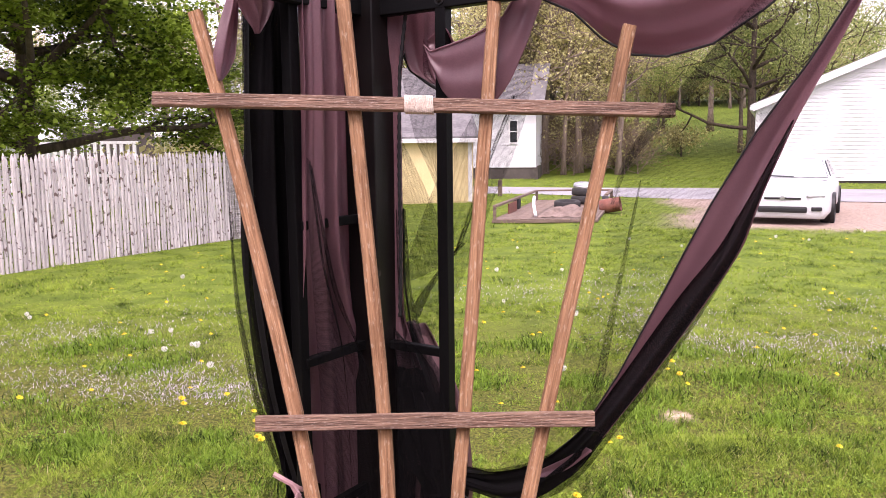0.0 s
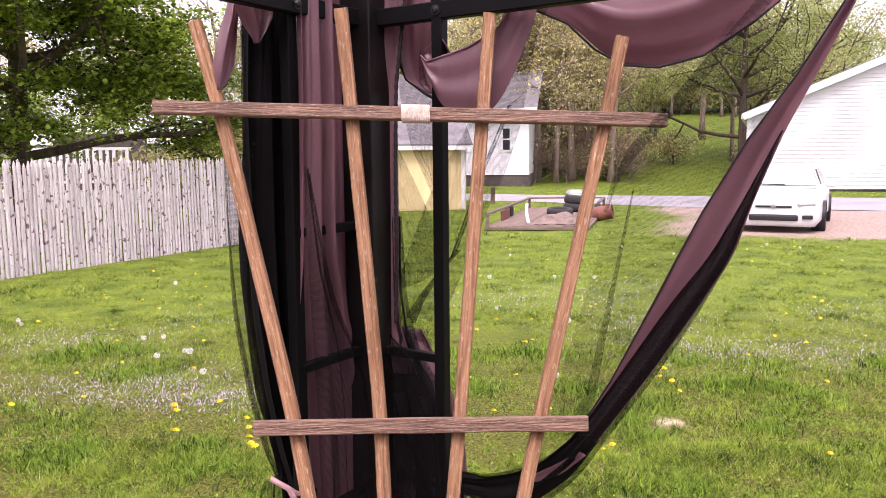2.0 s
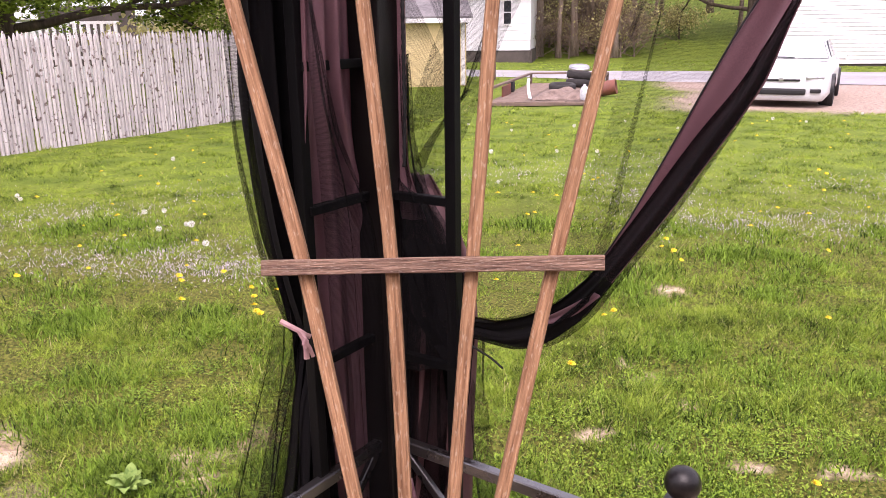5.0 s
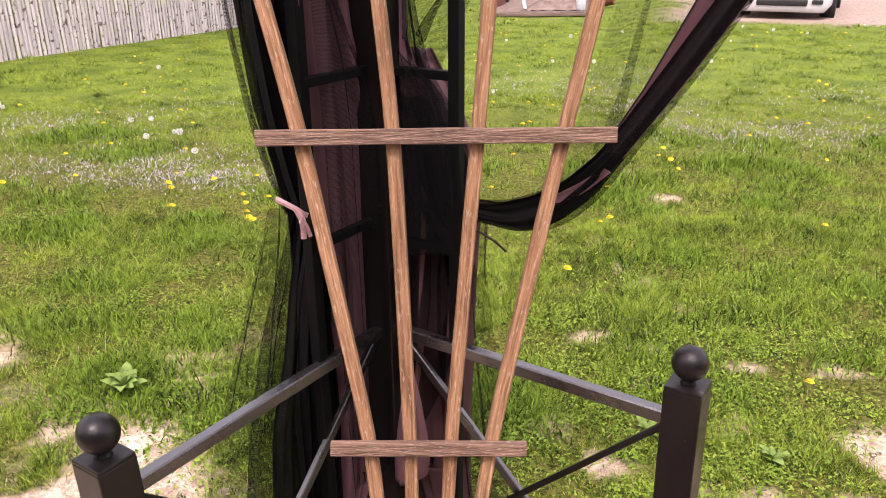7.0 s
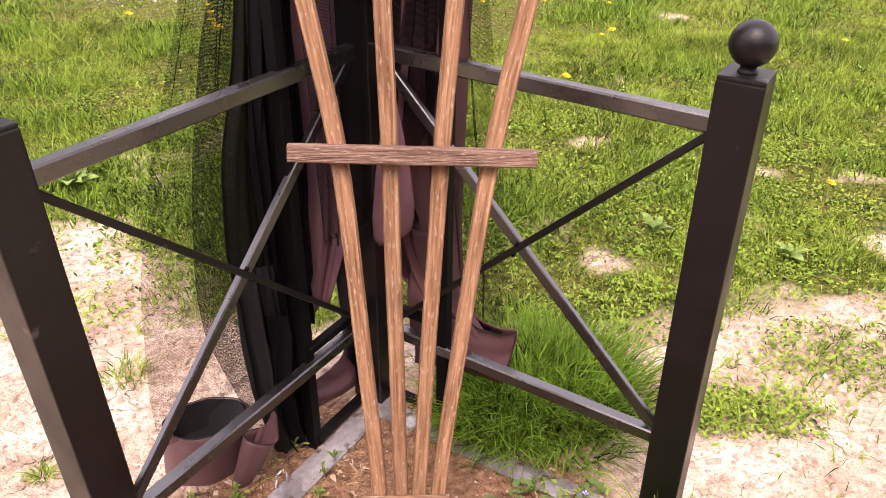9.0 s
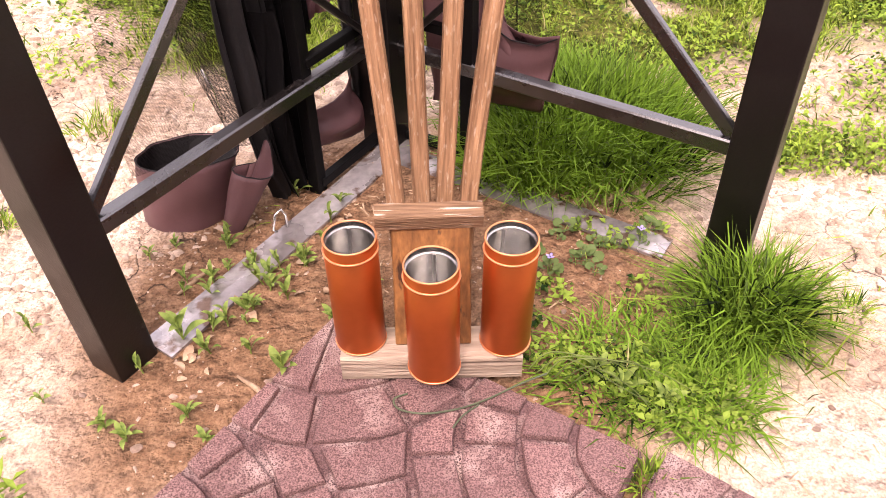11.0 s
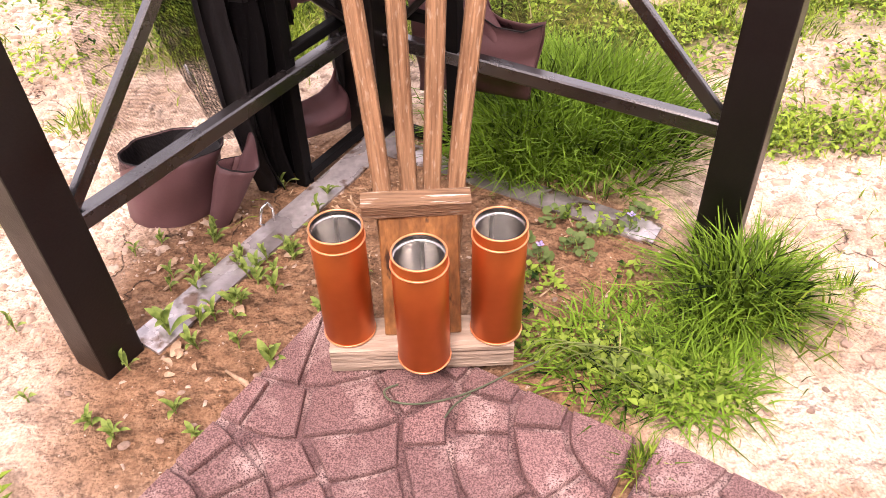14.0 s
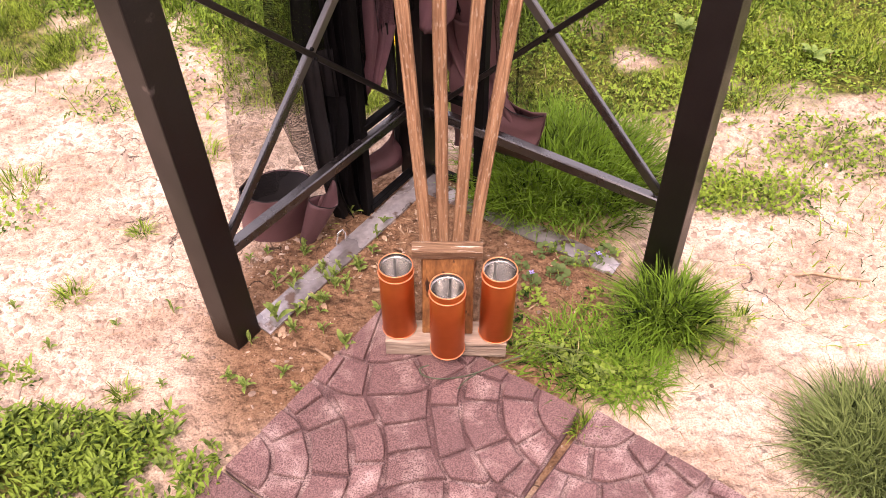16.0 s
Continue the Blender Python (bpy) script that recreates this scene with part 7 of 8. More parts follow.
def build_shed():
    shed = thing("garden_shed", (-1.2, 23, 0), "cream-yellow board garden shed with a grey roof", "shed")
    a, b, c = (-3.4, 22.1), (0.42, 22.6), (0.05, 25.4)
    way = Vector((b[0] - a[0], b[1] - a[1], 0)).normalized()
    out = Vector((way.y, -way.x, 0))
    bm = bmesh.new()
    for p, q in ((a, b), (b, c)):
        d = Vector((q[0] - p[0], q[1] - p[1], 0))
        box(bm, (d.length, 0.1, 1.85), pose((p[0] + q[0]) / 2, (p[1] + q[1]) / 2, 0.93, 0, 0, math.degrees(math.atan2(d.y, d.x))))
    part("wall", bm, YELLOW_WALL, shed)
    start = Vector((*a, 0)) + out * 0.07
    # upright boards, each with a shallow joint
    for k in range(19):
        p = start - out * 0.016 + way * (0.1 + k * 0.2)
        part("wall_board", bar(p + Vector((0, 0, 0.06)), p + Vector((0, 0, 1.82)), 0.192, 0.016, out, 0.003), YELLOW_WALL, shed)
    for s in (0.05, 3.8):
        part("corner_board", bar(start + way * s + out * 0.02 + Vector((0, 0, 0.05)), start + way * s + out * 0.02 + Vector((0, 0, 1.85)), 0.11, 0.02, out, 0), WHITE, shed)
    back = -out
    p, q = Vector((*a, 1.83)) + out * 0.3 - way * 0.2, Vector((*b, 1.83)) + out * 0.3 + way * 0.2
    bm = bmesh.new()
    corners = [p, q, q + back * 1.8 + Vector((0, 0, 0.85)), p + back * 1.8 + Vector((0, 0, 0.85))]
    lower, upper = [bm.verts.new(v) for v in corners], [bm.verts.new(v + Vector((0, 0, 0.08))) for v in corners]
    far = [bm.verts.new(v) for v in (q + back * 3.6, p + back * 3.6)]
    bm.faces.new(lower[::-1]), bm.faces.new(upper), bm.faces.new((upper[3], upper[2], far[0], far[1]))
    for k in range(4):
        bm.faces.new((lower[k], lower[(k + 1) % 4], upper[(k + 1) % 4], upper[k]))
    part("roof", bm, SHINGLE, shed)
    part("eave_board", bar(p - Vector((0, 0, 0.03)), q - Vector((0, 0, 0.03)), 0.04, 0.12, bevel=0), WHITE, shed)


def build_porch():
    """White porch behind the fence."""
    porch = thing("porch", (-9.5, 20, 0), "white porch with slatted railing behind the fence", "porch")
    lap_wall(porch, (-16, 20.6), (-7.4, 22.5), 0.2, 1.95, 0.16)
    bm = bmesh.new()
    p, q = Vector((-16.3, 20.0, 1.95)), Vector((-6.9, 22.1, 1.95))
    back = Vector((-0.22, 0.97, 0))
    corners = [p, q, q + back * 3 + Vector((0, 0, 0.32)), p + back * 3 + Vector((0, 0, 0.32))]
    lower, upper = [bm.verts.new(v) for v in corners], [bm.verts.new(v + Vector((0, 0, 0.1))) for v in corners]
    bm.faces.new(lower[::-1]), bm.faces.new(upper)
    for k in range(4):
        bm.faces.new((lower[k], lower[(k + 1) % 4], upper[(k + 1) % 4], upper[k]))
    part("roof", bm, WHITE, porch)
    for k in range(15):
        x = -10.4 + k * 0.155
        part("baluster", box(bmesh.new(), (0.08, 0.04, 0.90), pose(x, 19.5 + (x + 10.4) * 0.2, 1.40)), WHITE, porch)
    for z in (1.0, 1.83):
        part("railing_bar", bar((-10.5, 19.48, z), (-8.1, 19.96, z), 0.05, 0.07, bevel=0), WHITE, porch)
    # dark panel in place of the shaded depth behind the railing
    part("shade_panel", box(bmesh.new(), (2.3, 0.05, 1.5), pose(-9.3, 20.9, 1.5, 0, 0, 12)), FOUNDATION, porch)


build_right_house()
build_far_house()
build_shed()
build_porch()


# ---- parked car ----
def build_car():
    car = thing("car", (0, 0, 0), "white four-door saloon parked on the gravel", "car")
    # stations along the car, front at y = 0: half width, sill, shoulder
    stations = ((0.0, 0.62, 0.20, 0.60), (0.06, 0.78, 0.15, 0.67), (0.25, 0.86, 0.14, 0.74), (0.8, 0.90, 0.18, 0.83), (1.35, 0.91, 0.18, 0.92), (2.4, 0.91, 0.18, 0.95), (3.6, 0.91, 0.18, 0.97), (4.3, 0.89, 0.20, 0.98), (4.7, 0.82, 0.26, 0.94), (4.8, 0.70, 0.36, 0.85))
    bm, rings = bmesh.new(), []
    for y, w, lo, hi in stations:
        ring = [(-w * 0.90, lo), (-w, lo + 0.12), (-w, (lo + hi) / 2), (-w * 0.97, hi - 0.10), (-w * 0.88, hi), (0, hi + 0.035), (w * 0.88, hi), (w * 0.97, hi - 0.10), (w, (lo + hi) / 2), (w, lo + 0.12), (w * 0.90, lo)]
        rings.append([bm.verts.new((x, y, z)) for x, z in ring])
    for r, q in zip(rings, rings[1:]):
        for k in range(11):
            bm.faces.new((r[k], r[(k + 1) % 11], q[(k + 1) % 11], q[k]))
    bm.faces.new(rings[0]), bm.faces.new(rings[-1][::-1])
    bmesh.ops.subdivide_edges(bm, edges=bm.edges[:], cuts=1, use_grid_fill=True, smooth=0.5)
    part("body", bm, CAR_PAINT, car, smooth=True)
    # cabin
    sections = ((1.30, 0.80, 0.93, 0.93), (2.05, 0.74, 0.95, 1.40), (2.5, 0.72, 0.96, 1.45), (3.3, 0.72, 0.97, 1.43), (4.05, 0.78, 0.98, 1.00))
    bm, rings = bmesh.new(), []
    for y, w, lo, hi in sections:
        t = w if hi - lo < 0.1 else 0.60
        rings.append([bm.verts.new(p) for p in ((-0.82, y, lo - 0.03), (-t - 0.02, y, hi - 0.03), (-t + 0.08, y, hi), (t - 0.08, y, hi), (t + 0.02, y, hi - 0.03), (0.82, y, lo - 0.03))])
    for r, q in zip(rings, rings[1:]):
        for k in range(5):
            bm.faces.new((r[k], r[k + 1], q[k + 1], q[k]))
    part("cabin", bm, CAR_PAINT, car, smooth=True)

    def pane(name, corners, lift):
        b2 = bmesh.new()
        n = (Vector(corners[1]) - Vector(corners[0])).cross(Vector(corners[2]) - Vector(corners[0])).normalized()
        vs = [b2.verts.new(Vector(c) + n * lift) for c in corners]
        us = [b2.verts.new(Vector(c) - n * lift) for c in corners]
        b2.faces.new(vs), b2.faces.new(us[::-1])
        for k in range(len(vs)):
            b2.faces.new((vs[k], us[k], us[(k + 1) % len(vs)], vs[(k + 1) % len(vs)]))
        part(name, b2, SKY_PALE_GLASS if name == "windscreen" else DARK_GLASS, car, "window glass")

    pane("windscreen", ((-0.72, 1.38, 0.98), (0.72, 1.38, 0.98), (0.55, 2.00, 1.37), (-0.55, 2.00, 1.37)), 0.018)
    for s in (-1, 1):
        pane("side_window", ((s * 0.785, 1.75, 1.0), (s * 0.785, 2.75, 1.0), (s * 0.645, 2.72, 1.36), (s * 0.655, 2.12, 1.35)), 0.015)
        pane("side_window", ((s * 0.785, 2.83, 1.0), (s * 0.79, 3.75, 1.02), (s * 0.66, 3.30, 1.35), (s * 0.645, 2.80, 1.36)), 0.015)
        mirror = box(bmesh.new(), (0.20, 0.10, 0.13), pose(s * 0.98, 1.72, 1.02), 0.03, 2)
        part("wing_mirror", mirror, CAR_PAINT, car, smooth=True)
        lamp = box(bmesh.new(), (0.36, 0.18, 0.075), pose(s * 0.60, 0.085, 0.625, -28, 0, s * 24), 0.034, 3)
        part("headlight", lamp, LAMP_GLASS, car, "clear headlight", smooth=True)
        fog = turned([(0, 0.02), (0.03, 0.012), (0.035, -0.02), (0, -0.02)], pose(s * 0.62, 0.055, 0.34, 90, 0, 0), 16)
        part("fog_light", fog, CAR_DARK, car)
        for y in (0.95, 3.72):
            wheel = part("wheel", turned([(0.20, -0.09), (0.30, -0.105), (0.325, -0.07), (0.325, 0.07), (0.30, 0.105), (0.20, 0.09), (0.2, -0.09)], pose(s * 0.775, y, 0.322, 0, 90, 0), 32), TYRE, car, "black tyre", smooth=True)
            rim = bmesh.new()
            turned([(0, 0.05), (0.05, 0.05), (0.06, 0.03), (0.19, 0.05), (0.205, 0.095), (0.205, -0.09), (0, -0.09)], pose(s * 0.775, y, 0.322, 0, 90 * s, 0), 28, rim)
            part("rim", rim, RIM, wheel)
            arch = turned([(0.36, -0.02), (0.36, 0.06), (0.345, 0.06), (0.345, -0.02), (0.36, -0.02)], pose(s * 0.885, y, 0.322, 0, 90 * s, 0), 36)
            part("wheel_arch", arch, CAR_DARK, wheel)
    part("grille", box(bmesh.new(), (0.70, 0.05, 0.042), pose(0, -0.004, 0.585, 8), 0.018, 2), CAR_DARK, car, "black grille")
    part("badge", turned([(0, 0.02), (0.045, 0.018), (0.05, 0), (0, 0)], pose(0, -0.02, 0.595, 90), 16), RIM, car)
    part("air_intake", box(bmesh.new(), (0.94, 0.09, 0.135), pose(0, 0.0, 0.345), 0.04, 2), CAR_DARK, car, "black lower air intake")
    for s in (-1, 1):
        part("side_intake", box(bmesh.new(), (0.20, 0.10, 0.085), pose(s * 0.64, 0.022, 0.365, 0, 0, s * 14), 0.02, 2), CAR_DARK, car)
    for a, b in (((-0.76, 1.36, 0.985), (-0.585, 2.01, 1.40)), ((0.76, 1.36, 0.985), (0.585, 2.01, 1.40)), ((-0.76, 1.36, 0.985), (0.76, 1.36, 0.985)), ((-0.585, 2.01, 1.40), (0.585, 2.01, 1.40))):
        part("windscreen_trim", bar(a, b, 0.008, 0.008), CAR_DARK, car, "black rubber seal")
    part("wiper", bar((-0.6, 1.40, 1.02), (0.1, 1.36, 1.01), 0.02, 0.02), CAR_DARK, car)
    return car


car = build_car()
car.matrix_basis = pose(6.43, 15.5, 0.0, 0, 0, -27.5) @ Matrix.Diagonal((0.965, 0.965, 0.91, 1))


# ---- low trailer with its load ----
def build_trailer():
    tr = thing("trailer", (2.3, 18.4, 0), "low plank-bed utility trailer with a wooden side rail", "trailer")
    o, along, deep = Vector((0.80, 16.4, 0)), Vector((1, -0.02, 0)).normalized(), Vector((0.246, 0.969, 0)).normalized()
    wide, long = 2.10, 6.0
    for k in range(12):
        c = o + along * (0.0875 + k * 0.175)
        part("plank", bar(c + Vector((0, 0, 0.075)), c + deep * long + Vector((0, 0, 0.075)), 0.165, 0.035, bevel=0.006), PLANK, tr)
    for s in (-0.03, wide + 0.03):
        part("side_frame", bar(o + along * s + Vector((0, 0, 0.05)), o + along * s + deep * long + Vector((0, 0, 0.05)), 0.05, 0.07, bevel=0.004), PLANK, tr)
    part("end_frame", bar(o - deep * 0.03 - along * 0.06 + Vector((0, 0, 0.045)), o - deep * 0.03 + along * (wide + 0.06) + Vector((0, 0, 0.045)), 0.04, 0.06, bevel=0.004), PLANK, tr)
    corners = [(0, 0), (0, 2.4), (0, 5.9), (1.05, 5.9), (2.10, 5.9), (2.10, 3.6)]
    for s, d in corners:
        p = o + along * s + deep * d
        part("rail_post", bar(p + Vector((0, 0, 0.02)), p + Vector((0, 0, 0.35)), 0.07, 0.07, (0, 1, 0), 0.004), PLANK, tr)
    for (s0, d0), (s1, d1) in ((corners[0], corners[2]), (corners[2], corners[4]), (corners[4], corners[5])):
        part("rail", bar(o + along * s0 + deep * d0 + Vector((0, 0, 0.365)), o + along * s1 + deep * d1 + Vector((0, 0, 0.365)), 0.09, 0.045, bevel=0.004), PLANK, tr)
    part("side_board", bar(o + along * 0.05 + deep * 1.3 + Vector((0, 0, 0.20)), o + along * 0.05 + deep * 2.35 + Vector((0, 0, 0.20)), 0.03, 0.25, bevel=0.004), RUST, tr, "rusty red side board")
    for s in (0.06, wide - 0.06):
        p = o + along * (s * 1.09 - 0.1) + deep * 2.9
        tyre = part("wheel", turned([(0.10, -0.07), (0.17, -0.08), (0.20, -0.05), (0.20, 0.05), (0.17, 0.08), (0.10, 0.07), (0.10, -0.07)], pose(p.x, p.y, 0.19, 0, 90, -10), 24), TYRE, tr, smooth=True)

    def place(s, d, z):
        p = o + along * s + deep * d
        return (p.x, p.y, z)

    profile = [(0.19, -0.08), (0.28, -0.10), (0.315, -0.07), (0.32, 0), (0.315, 0.07), (0.28, 0.10), (0.19, 0.08), (0.18, 0), (0.19, -0.08)]
    tyre = tagged(part("old_tyre", turned(profile, sides=36), TYRE, smooth=True), "worn black tyre lying on the trailer bed", "tyre", "tyres on the trailer")
    tyre.matrix_basis = pose(*place(1.22, 2.7, 0.195), 4, 0, 0)
    copy_thing(tyre, pose(*place(1.45, 4.3, 0.195), -3, 4, 30))
    copy_thing(tyre, pose(*place(1.47, 4.32, 0.39), 6, 5, 70))
    tub = turned([(0, 0.0), (0.24, 0.0), (0.27, 0.10), (0.25, 0.16), (0.23, 0.12), (0, 0.06)], pose(*place(1.46, 4.32, 0.47), 10, 0, 0), 28)
    tagged(part("wheel_cover", tub, RIM, smooth=True), "grey round wheel cover on the tyres", "wheel cover")
    # blanket
    bm = bmesh.new()
    n, grid = 18, []
    for i in range(n + 1):
        row = []
        for j in range(n + 1):
            u, v = i / n * 2 - 1, j / n * 2 - 1
            r = max(abs(u), abs(v))
            z = 0.105 + 0.24 * max(0, 1 - r ** 2.2) * (0.75 + 0.5 * noise.noise(Vector((u * 2.2, v * 2.2, 4)))) + 0.03 * noise.noise(Vector((u * 6, v * 6, 1)))
            p = o + along * (1.42 + 0.58 * u) + deep * (0.85 + 0.55 * v)
            row.append(bm.verts.new((p.x, p.y, z)))
        grid.append(row)
    for i in range(n):
        for j in range(n):
            bm.faces.new((grid[i][j], grid[i + 1][j], grid[i + 1][j + 1], grid[i][j + 1]))
    tagged(part("blanket", bm, TARP, smooth=True), "crumpled brown blanket on the trailer bed", "blanket")
    drum = turned([(0, -0.24), (0.17, -0.24), (0.175, -0.22), (0.17, -0.1), (0.176, -0.09), (0.176, -0.07), (0.17, -0.06), (0.17, 0.22), (0.175, 0.24), (0.155, 0.24), (0.155, 0.17), (0, 0.15)], pose(*place(2.28, 2.35, 0.19), 80, 0, 70), 32)
    tagged(part("rusty_drum", drum, RUST, smooth=True), "rusty red metal drum lying beside the trailer", "drum")
    jug = turned([(0, 0), (0.09, 0), (0.10, 0.02), (0.10, 0.2), (0.06, 0.27), (0.03, 0.29), (0.03, 0.32), (0, 0.32)], pose(*place(1.95, 0.35, 0.093)), 20)
    tagged(part("plastic_jug", jug, LAMP_GLASS, smooth=True), "clear plastic jug on the trailer edge", "jug")
    pts = [place(0.80 - 0.030 * k + 0.0022 * k * k - 0.012 * k, 0.45 + 0.14 * k, 0.12 + 0.055 * k - 0.0008 * k * k) for k in range(8)]
    tagged(part("white_pipe", tube(pts, 0.035, 10), WHITE, smooth=True), "bent white plastic pipe on the trailer", "pipe")
    stump = bar((1.38, 25.2, -0.05), (1.38, 25.2, 0.55), 0.14, 0.14, (0, 1, 0), 0.02)
    tagged(part("wooden_post", stump, PLANK), "short weathered wooden post at the road's edge", "post")


build_trailer()


# ---- unseen wall added behind the camera to block light from there ----
def build_back_wall():
    ob = part("light_block_wall", box(bmesh.new(), (18.0, 0.2, 2.65), pose(0, -2.0, 1.275)), FOUNDATION)
    tagged(ob, "unseen plain wall added behind the gazebo to block light", "wall", kind="structure")


build_back_wall()


# ---- weeds, flowers and litter ----
def leaf_mesh(name, length, width, bend, fold=0.25, mat=WEED):
    """A pointed leaf along +x, folded on its rib and arched."""
    bm, rows = bmesh.new(), []
    for i in range(7):
        f = i / 6
        w = width * 0.5 * math.sin(math.pi * min(1, f * 0.92 + 0.08)) ** 0.8
        z = bend * math.sin(f * math.pi * 0.6) - bend * 0.5 * f * f
        rows.append([bm.verts.new((f * length, y * w, z * length + abs(y) * w * fold)) for y in (-1, 0, 1)])
    for r, q in zip(rows, rows[1:]):
        for k in (0, 1):
            bm.faces.new((r[k], r[k + 1], q[k + 1], q[k]))
    mesh = bpy.data.meshes.new(name)
    bm.to_mesh(mesh)
    bm.free()
    mesh.shade_smooth()
    mesh.materials.append(mat)
    return mesh


def round_leaf(name, size, mat):
    """A rounded, scalloped leaf on a short stalk, cupped towards its middle."""
    bm = bmesh.new()
    mid = bm.verts.new((size * 0.95, 0, 0))
    rim = []
    for k in range(14):
        a = 2 * math.pi * (k + 0.5) / 14
        r = size * 0.5 * (1 if k % 2 else 0.88) * (0.55 if k in (6, 7) else 1)
        rim.append(bm.verts.new((size * 0.95 + r * math.cos(a), r * 1.1 * math.sin(a), size * 0.10 + 0.05 * size * math.cos(3 * a))))
    for k in range(14):
        bm.faces.new((mid, rim[k], rim[(k + 1) % 14]))
    root = [bm.verts.new((0, d * size * 0.03, 0)) for d in (-1, 1)]
    bm.faces.new((root[0], mid, root[1]))
    mesh = bpy.data.meshes.new(name)
    bm.to_mesh(mesh)
    bm.free()
    mesh.shade_smooth()
    mesh.materials.append(mat)
    return mesh


LEAVES = [leaf_mesh("leaf", 0.034, 0.0112, 0.40), leaf_mesh("leaf", 0.026, 0.0112, 0.6), leaf_mesh("leaf", 0.11, 0.046, 0.35, mat=DOCK), round_leaf("leaf", 0.021, IVY)]


def weed(x, y, scale, count, seed, upright=0.6, mesh=0, label="young broad-leaved weed in bare soil"):
    rng = random.Random(seed)
    z = float(height(x, y))
    w = thing("weed", (x, y, z), label, "weed", "weeds in the soil")
    tall = 0.03 * scale * (0.4 + upright)
    lean = Vector((rng.uniform(-0.3, 0.3), rng.uniform(-0.3, 0.3), 1)) * tall
    part("stem", tube([Vector((x, y, z - 0.004)), Vector((x, y, z)) + lean * 0.5, Vector((x, y, z)) + lean], [0.0016 * scale, 0.0013 * scale, 0.0008 * scale], 5), WEED, w)
    for k in range(count):
        f = 0.15 + 0.85 * k / max(1, count - 1)
        leaf = new("leaf", LEAVES[mesh if rng.random() < 0.8 or mesh >= 2 else 1])
        leaf.parent = w
        p = lean * f
        size = scale * rng.uniform(0.7, 1.15) * (1.1 - 0.35 * f)
        leaf.matrix_basis = Matrix.Translation(p) @ pose(0, 0, 0, rng.uniform(-20, 20), -rng.uniform(5, 30) - 45 * upright * f, k * 137.5 + rng.uniform(-25, 25)) @ Matrix.Scale(size, 4)
    return w


for k, (x, y, s, n, up) in enumerate((
        (-0.368, 0.958, 1.25, 6, 1.0), (-0.315, 0.985, 0.9, 5, 0.8), (-0.285, 1.01, 1.0, 6, 0.6), (-0.24, 1.035, 0.9, 5, 0.8), (-0.275, 0.935, 0.85, 4, 0.7), (-0.225, 0.90, 1.1, 6, 0.9),
        (-0.408, 0.905, 0.8, 4, 0.8), (-0.43, 0.82, 0.9, 8, 0.3), (-0.40, 0.80, 0.8, 7, 0.3), (-0.335, 0.835, 0.9, 6, 0.15), (-0.305, 0.80, 0.7, 6, 0.2), (-0.52, 0.86, 0.7, 4, 0.6), (-0.55, 0.80, 0.6, 5, 0.4),
        (-0.58, 0.98, 0.8, 5, 0.9), (-0.335, 1.09, 0.7, 5, 0.9), (-0.39, 1.07, 0.7, 4, 0.9), (-0.20, 1.155, 0.8, 6, 0.4), (-0.185, 1.25, 0.8, 6, 0.4), (-0.155, 1.03, 0.7, 5, 0.5), (-0.17, 0.99, 0.8, 6, 0.5),
        (0.20, 0.86, 1.0, 7, 0.5), (0.17, 0.89, 0.9, 7, 0.5),
        (0.25, 0.84, 0.9, 7, 0.4), (-0.12, 1.06, 0.7, 5, 0.4), (0.08, 1.0, 0.6, 5, 0.3), (-0.62, 0.72, 1.1, 9, 0.4), (-0.70, 0.70, 1.1, 9, 0.4), (-0.56, 0.71, 1.1, 9, 0.4), (-0.78, 0.72, 1.1, 9, 0.5), (-0.66, 0.66, 1.1, 9, 0.5),
        (-0.80, 0.65, 1.2, 9, 0.5), (-0.50, 0.70, 0.9, 8, 0.4), (-0.43, 0.675, 0.9, 6, 0.6), (-0.74, 0.63, 1.1, 9, 0.5), (-0.88, 0.80, 1.1, 9, 0.4), (-0.60, 0.63, 1.2, 9, 0.5), (-0.50, 0.63, 1.0, 8, 0.5), (-0.79, 0.88, 0.7, 5, 0.5),
        (-0.68, 0.94, 0.6, 5, 0.4), (-0.90, 0.98, 0.7, 6, 0.3), (-0.72, 0.74, 0.7, 5, 0.4))):
    weed(x, y, s * 0.9, n, 60 + k, up * 0.65)
ivy_rng = random.Random(12)
for k in range(15):
    x, y = 0.180 + ivy_rng.gauss(0, 0.046), 1.105 + ivy_rng.gauss(0, 0.036)
    plant = weed(x, y, ivy_rng.uniform(0.5, 0.85), 7, 400 + k, 0.35, 3, "low ground ivy with rounded dark green leaves")
    tagged(plant, group="ground ivy")
    if k in (3, 8):
        top = Vector((x, y, float(height(x, y)) + 0.034))
        for q in range(4):
            petal = bmesh.new()
            bmesh.ops.create_icosphere(petal, subdivisions=1, radius=1)
            petal.transform(Matrix.Translation(top) @ pose(0, 0, 0, 0, 0, q * 90 + 20 * k) @ pose(0.0035, 0, 0, 0, -25, 0) @ Matrix.Diagonal((0.0038, 0.0026, 0.0009, 1)))
            part("petal", petal, VIOLET, plant, "violet petal", smooth=True)
        part("stem", tube([top - Vector((0, 0, 0.034)), top], 0.0007, 5), IVY, plant)
shoots = random.Random(31)
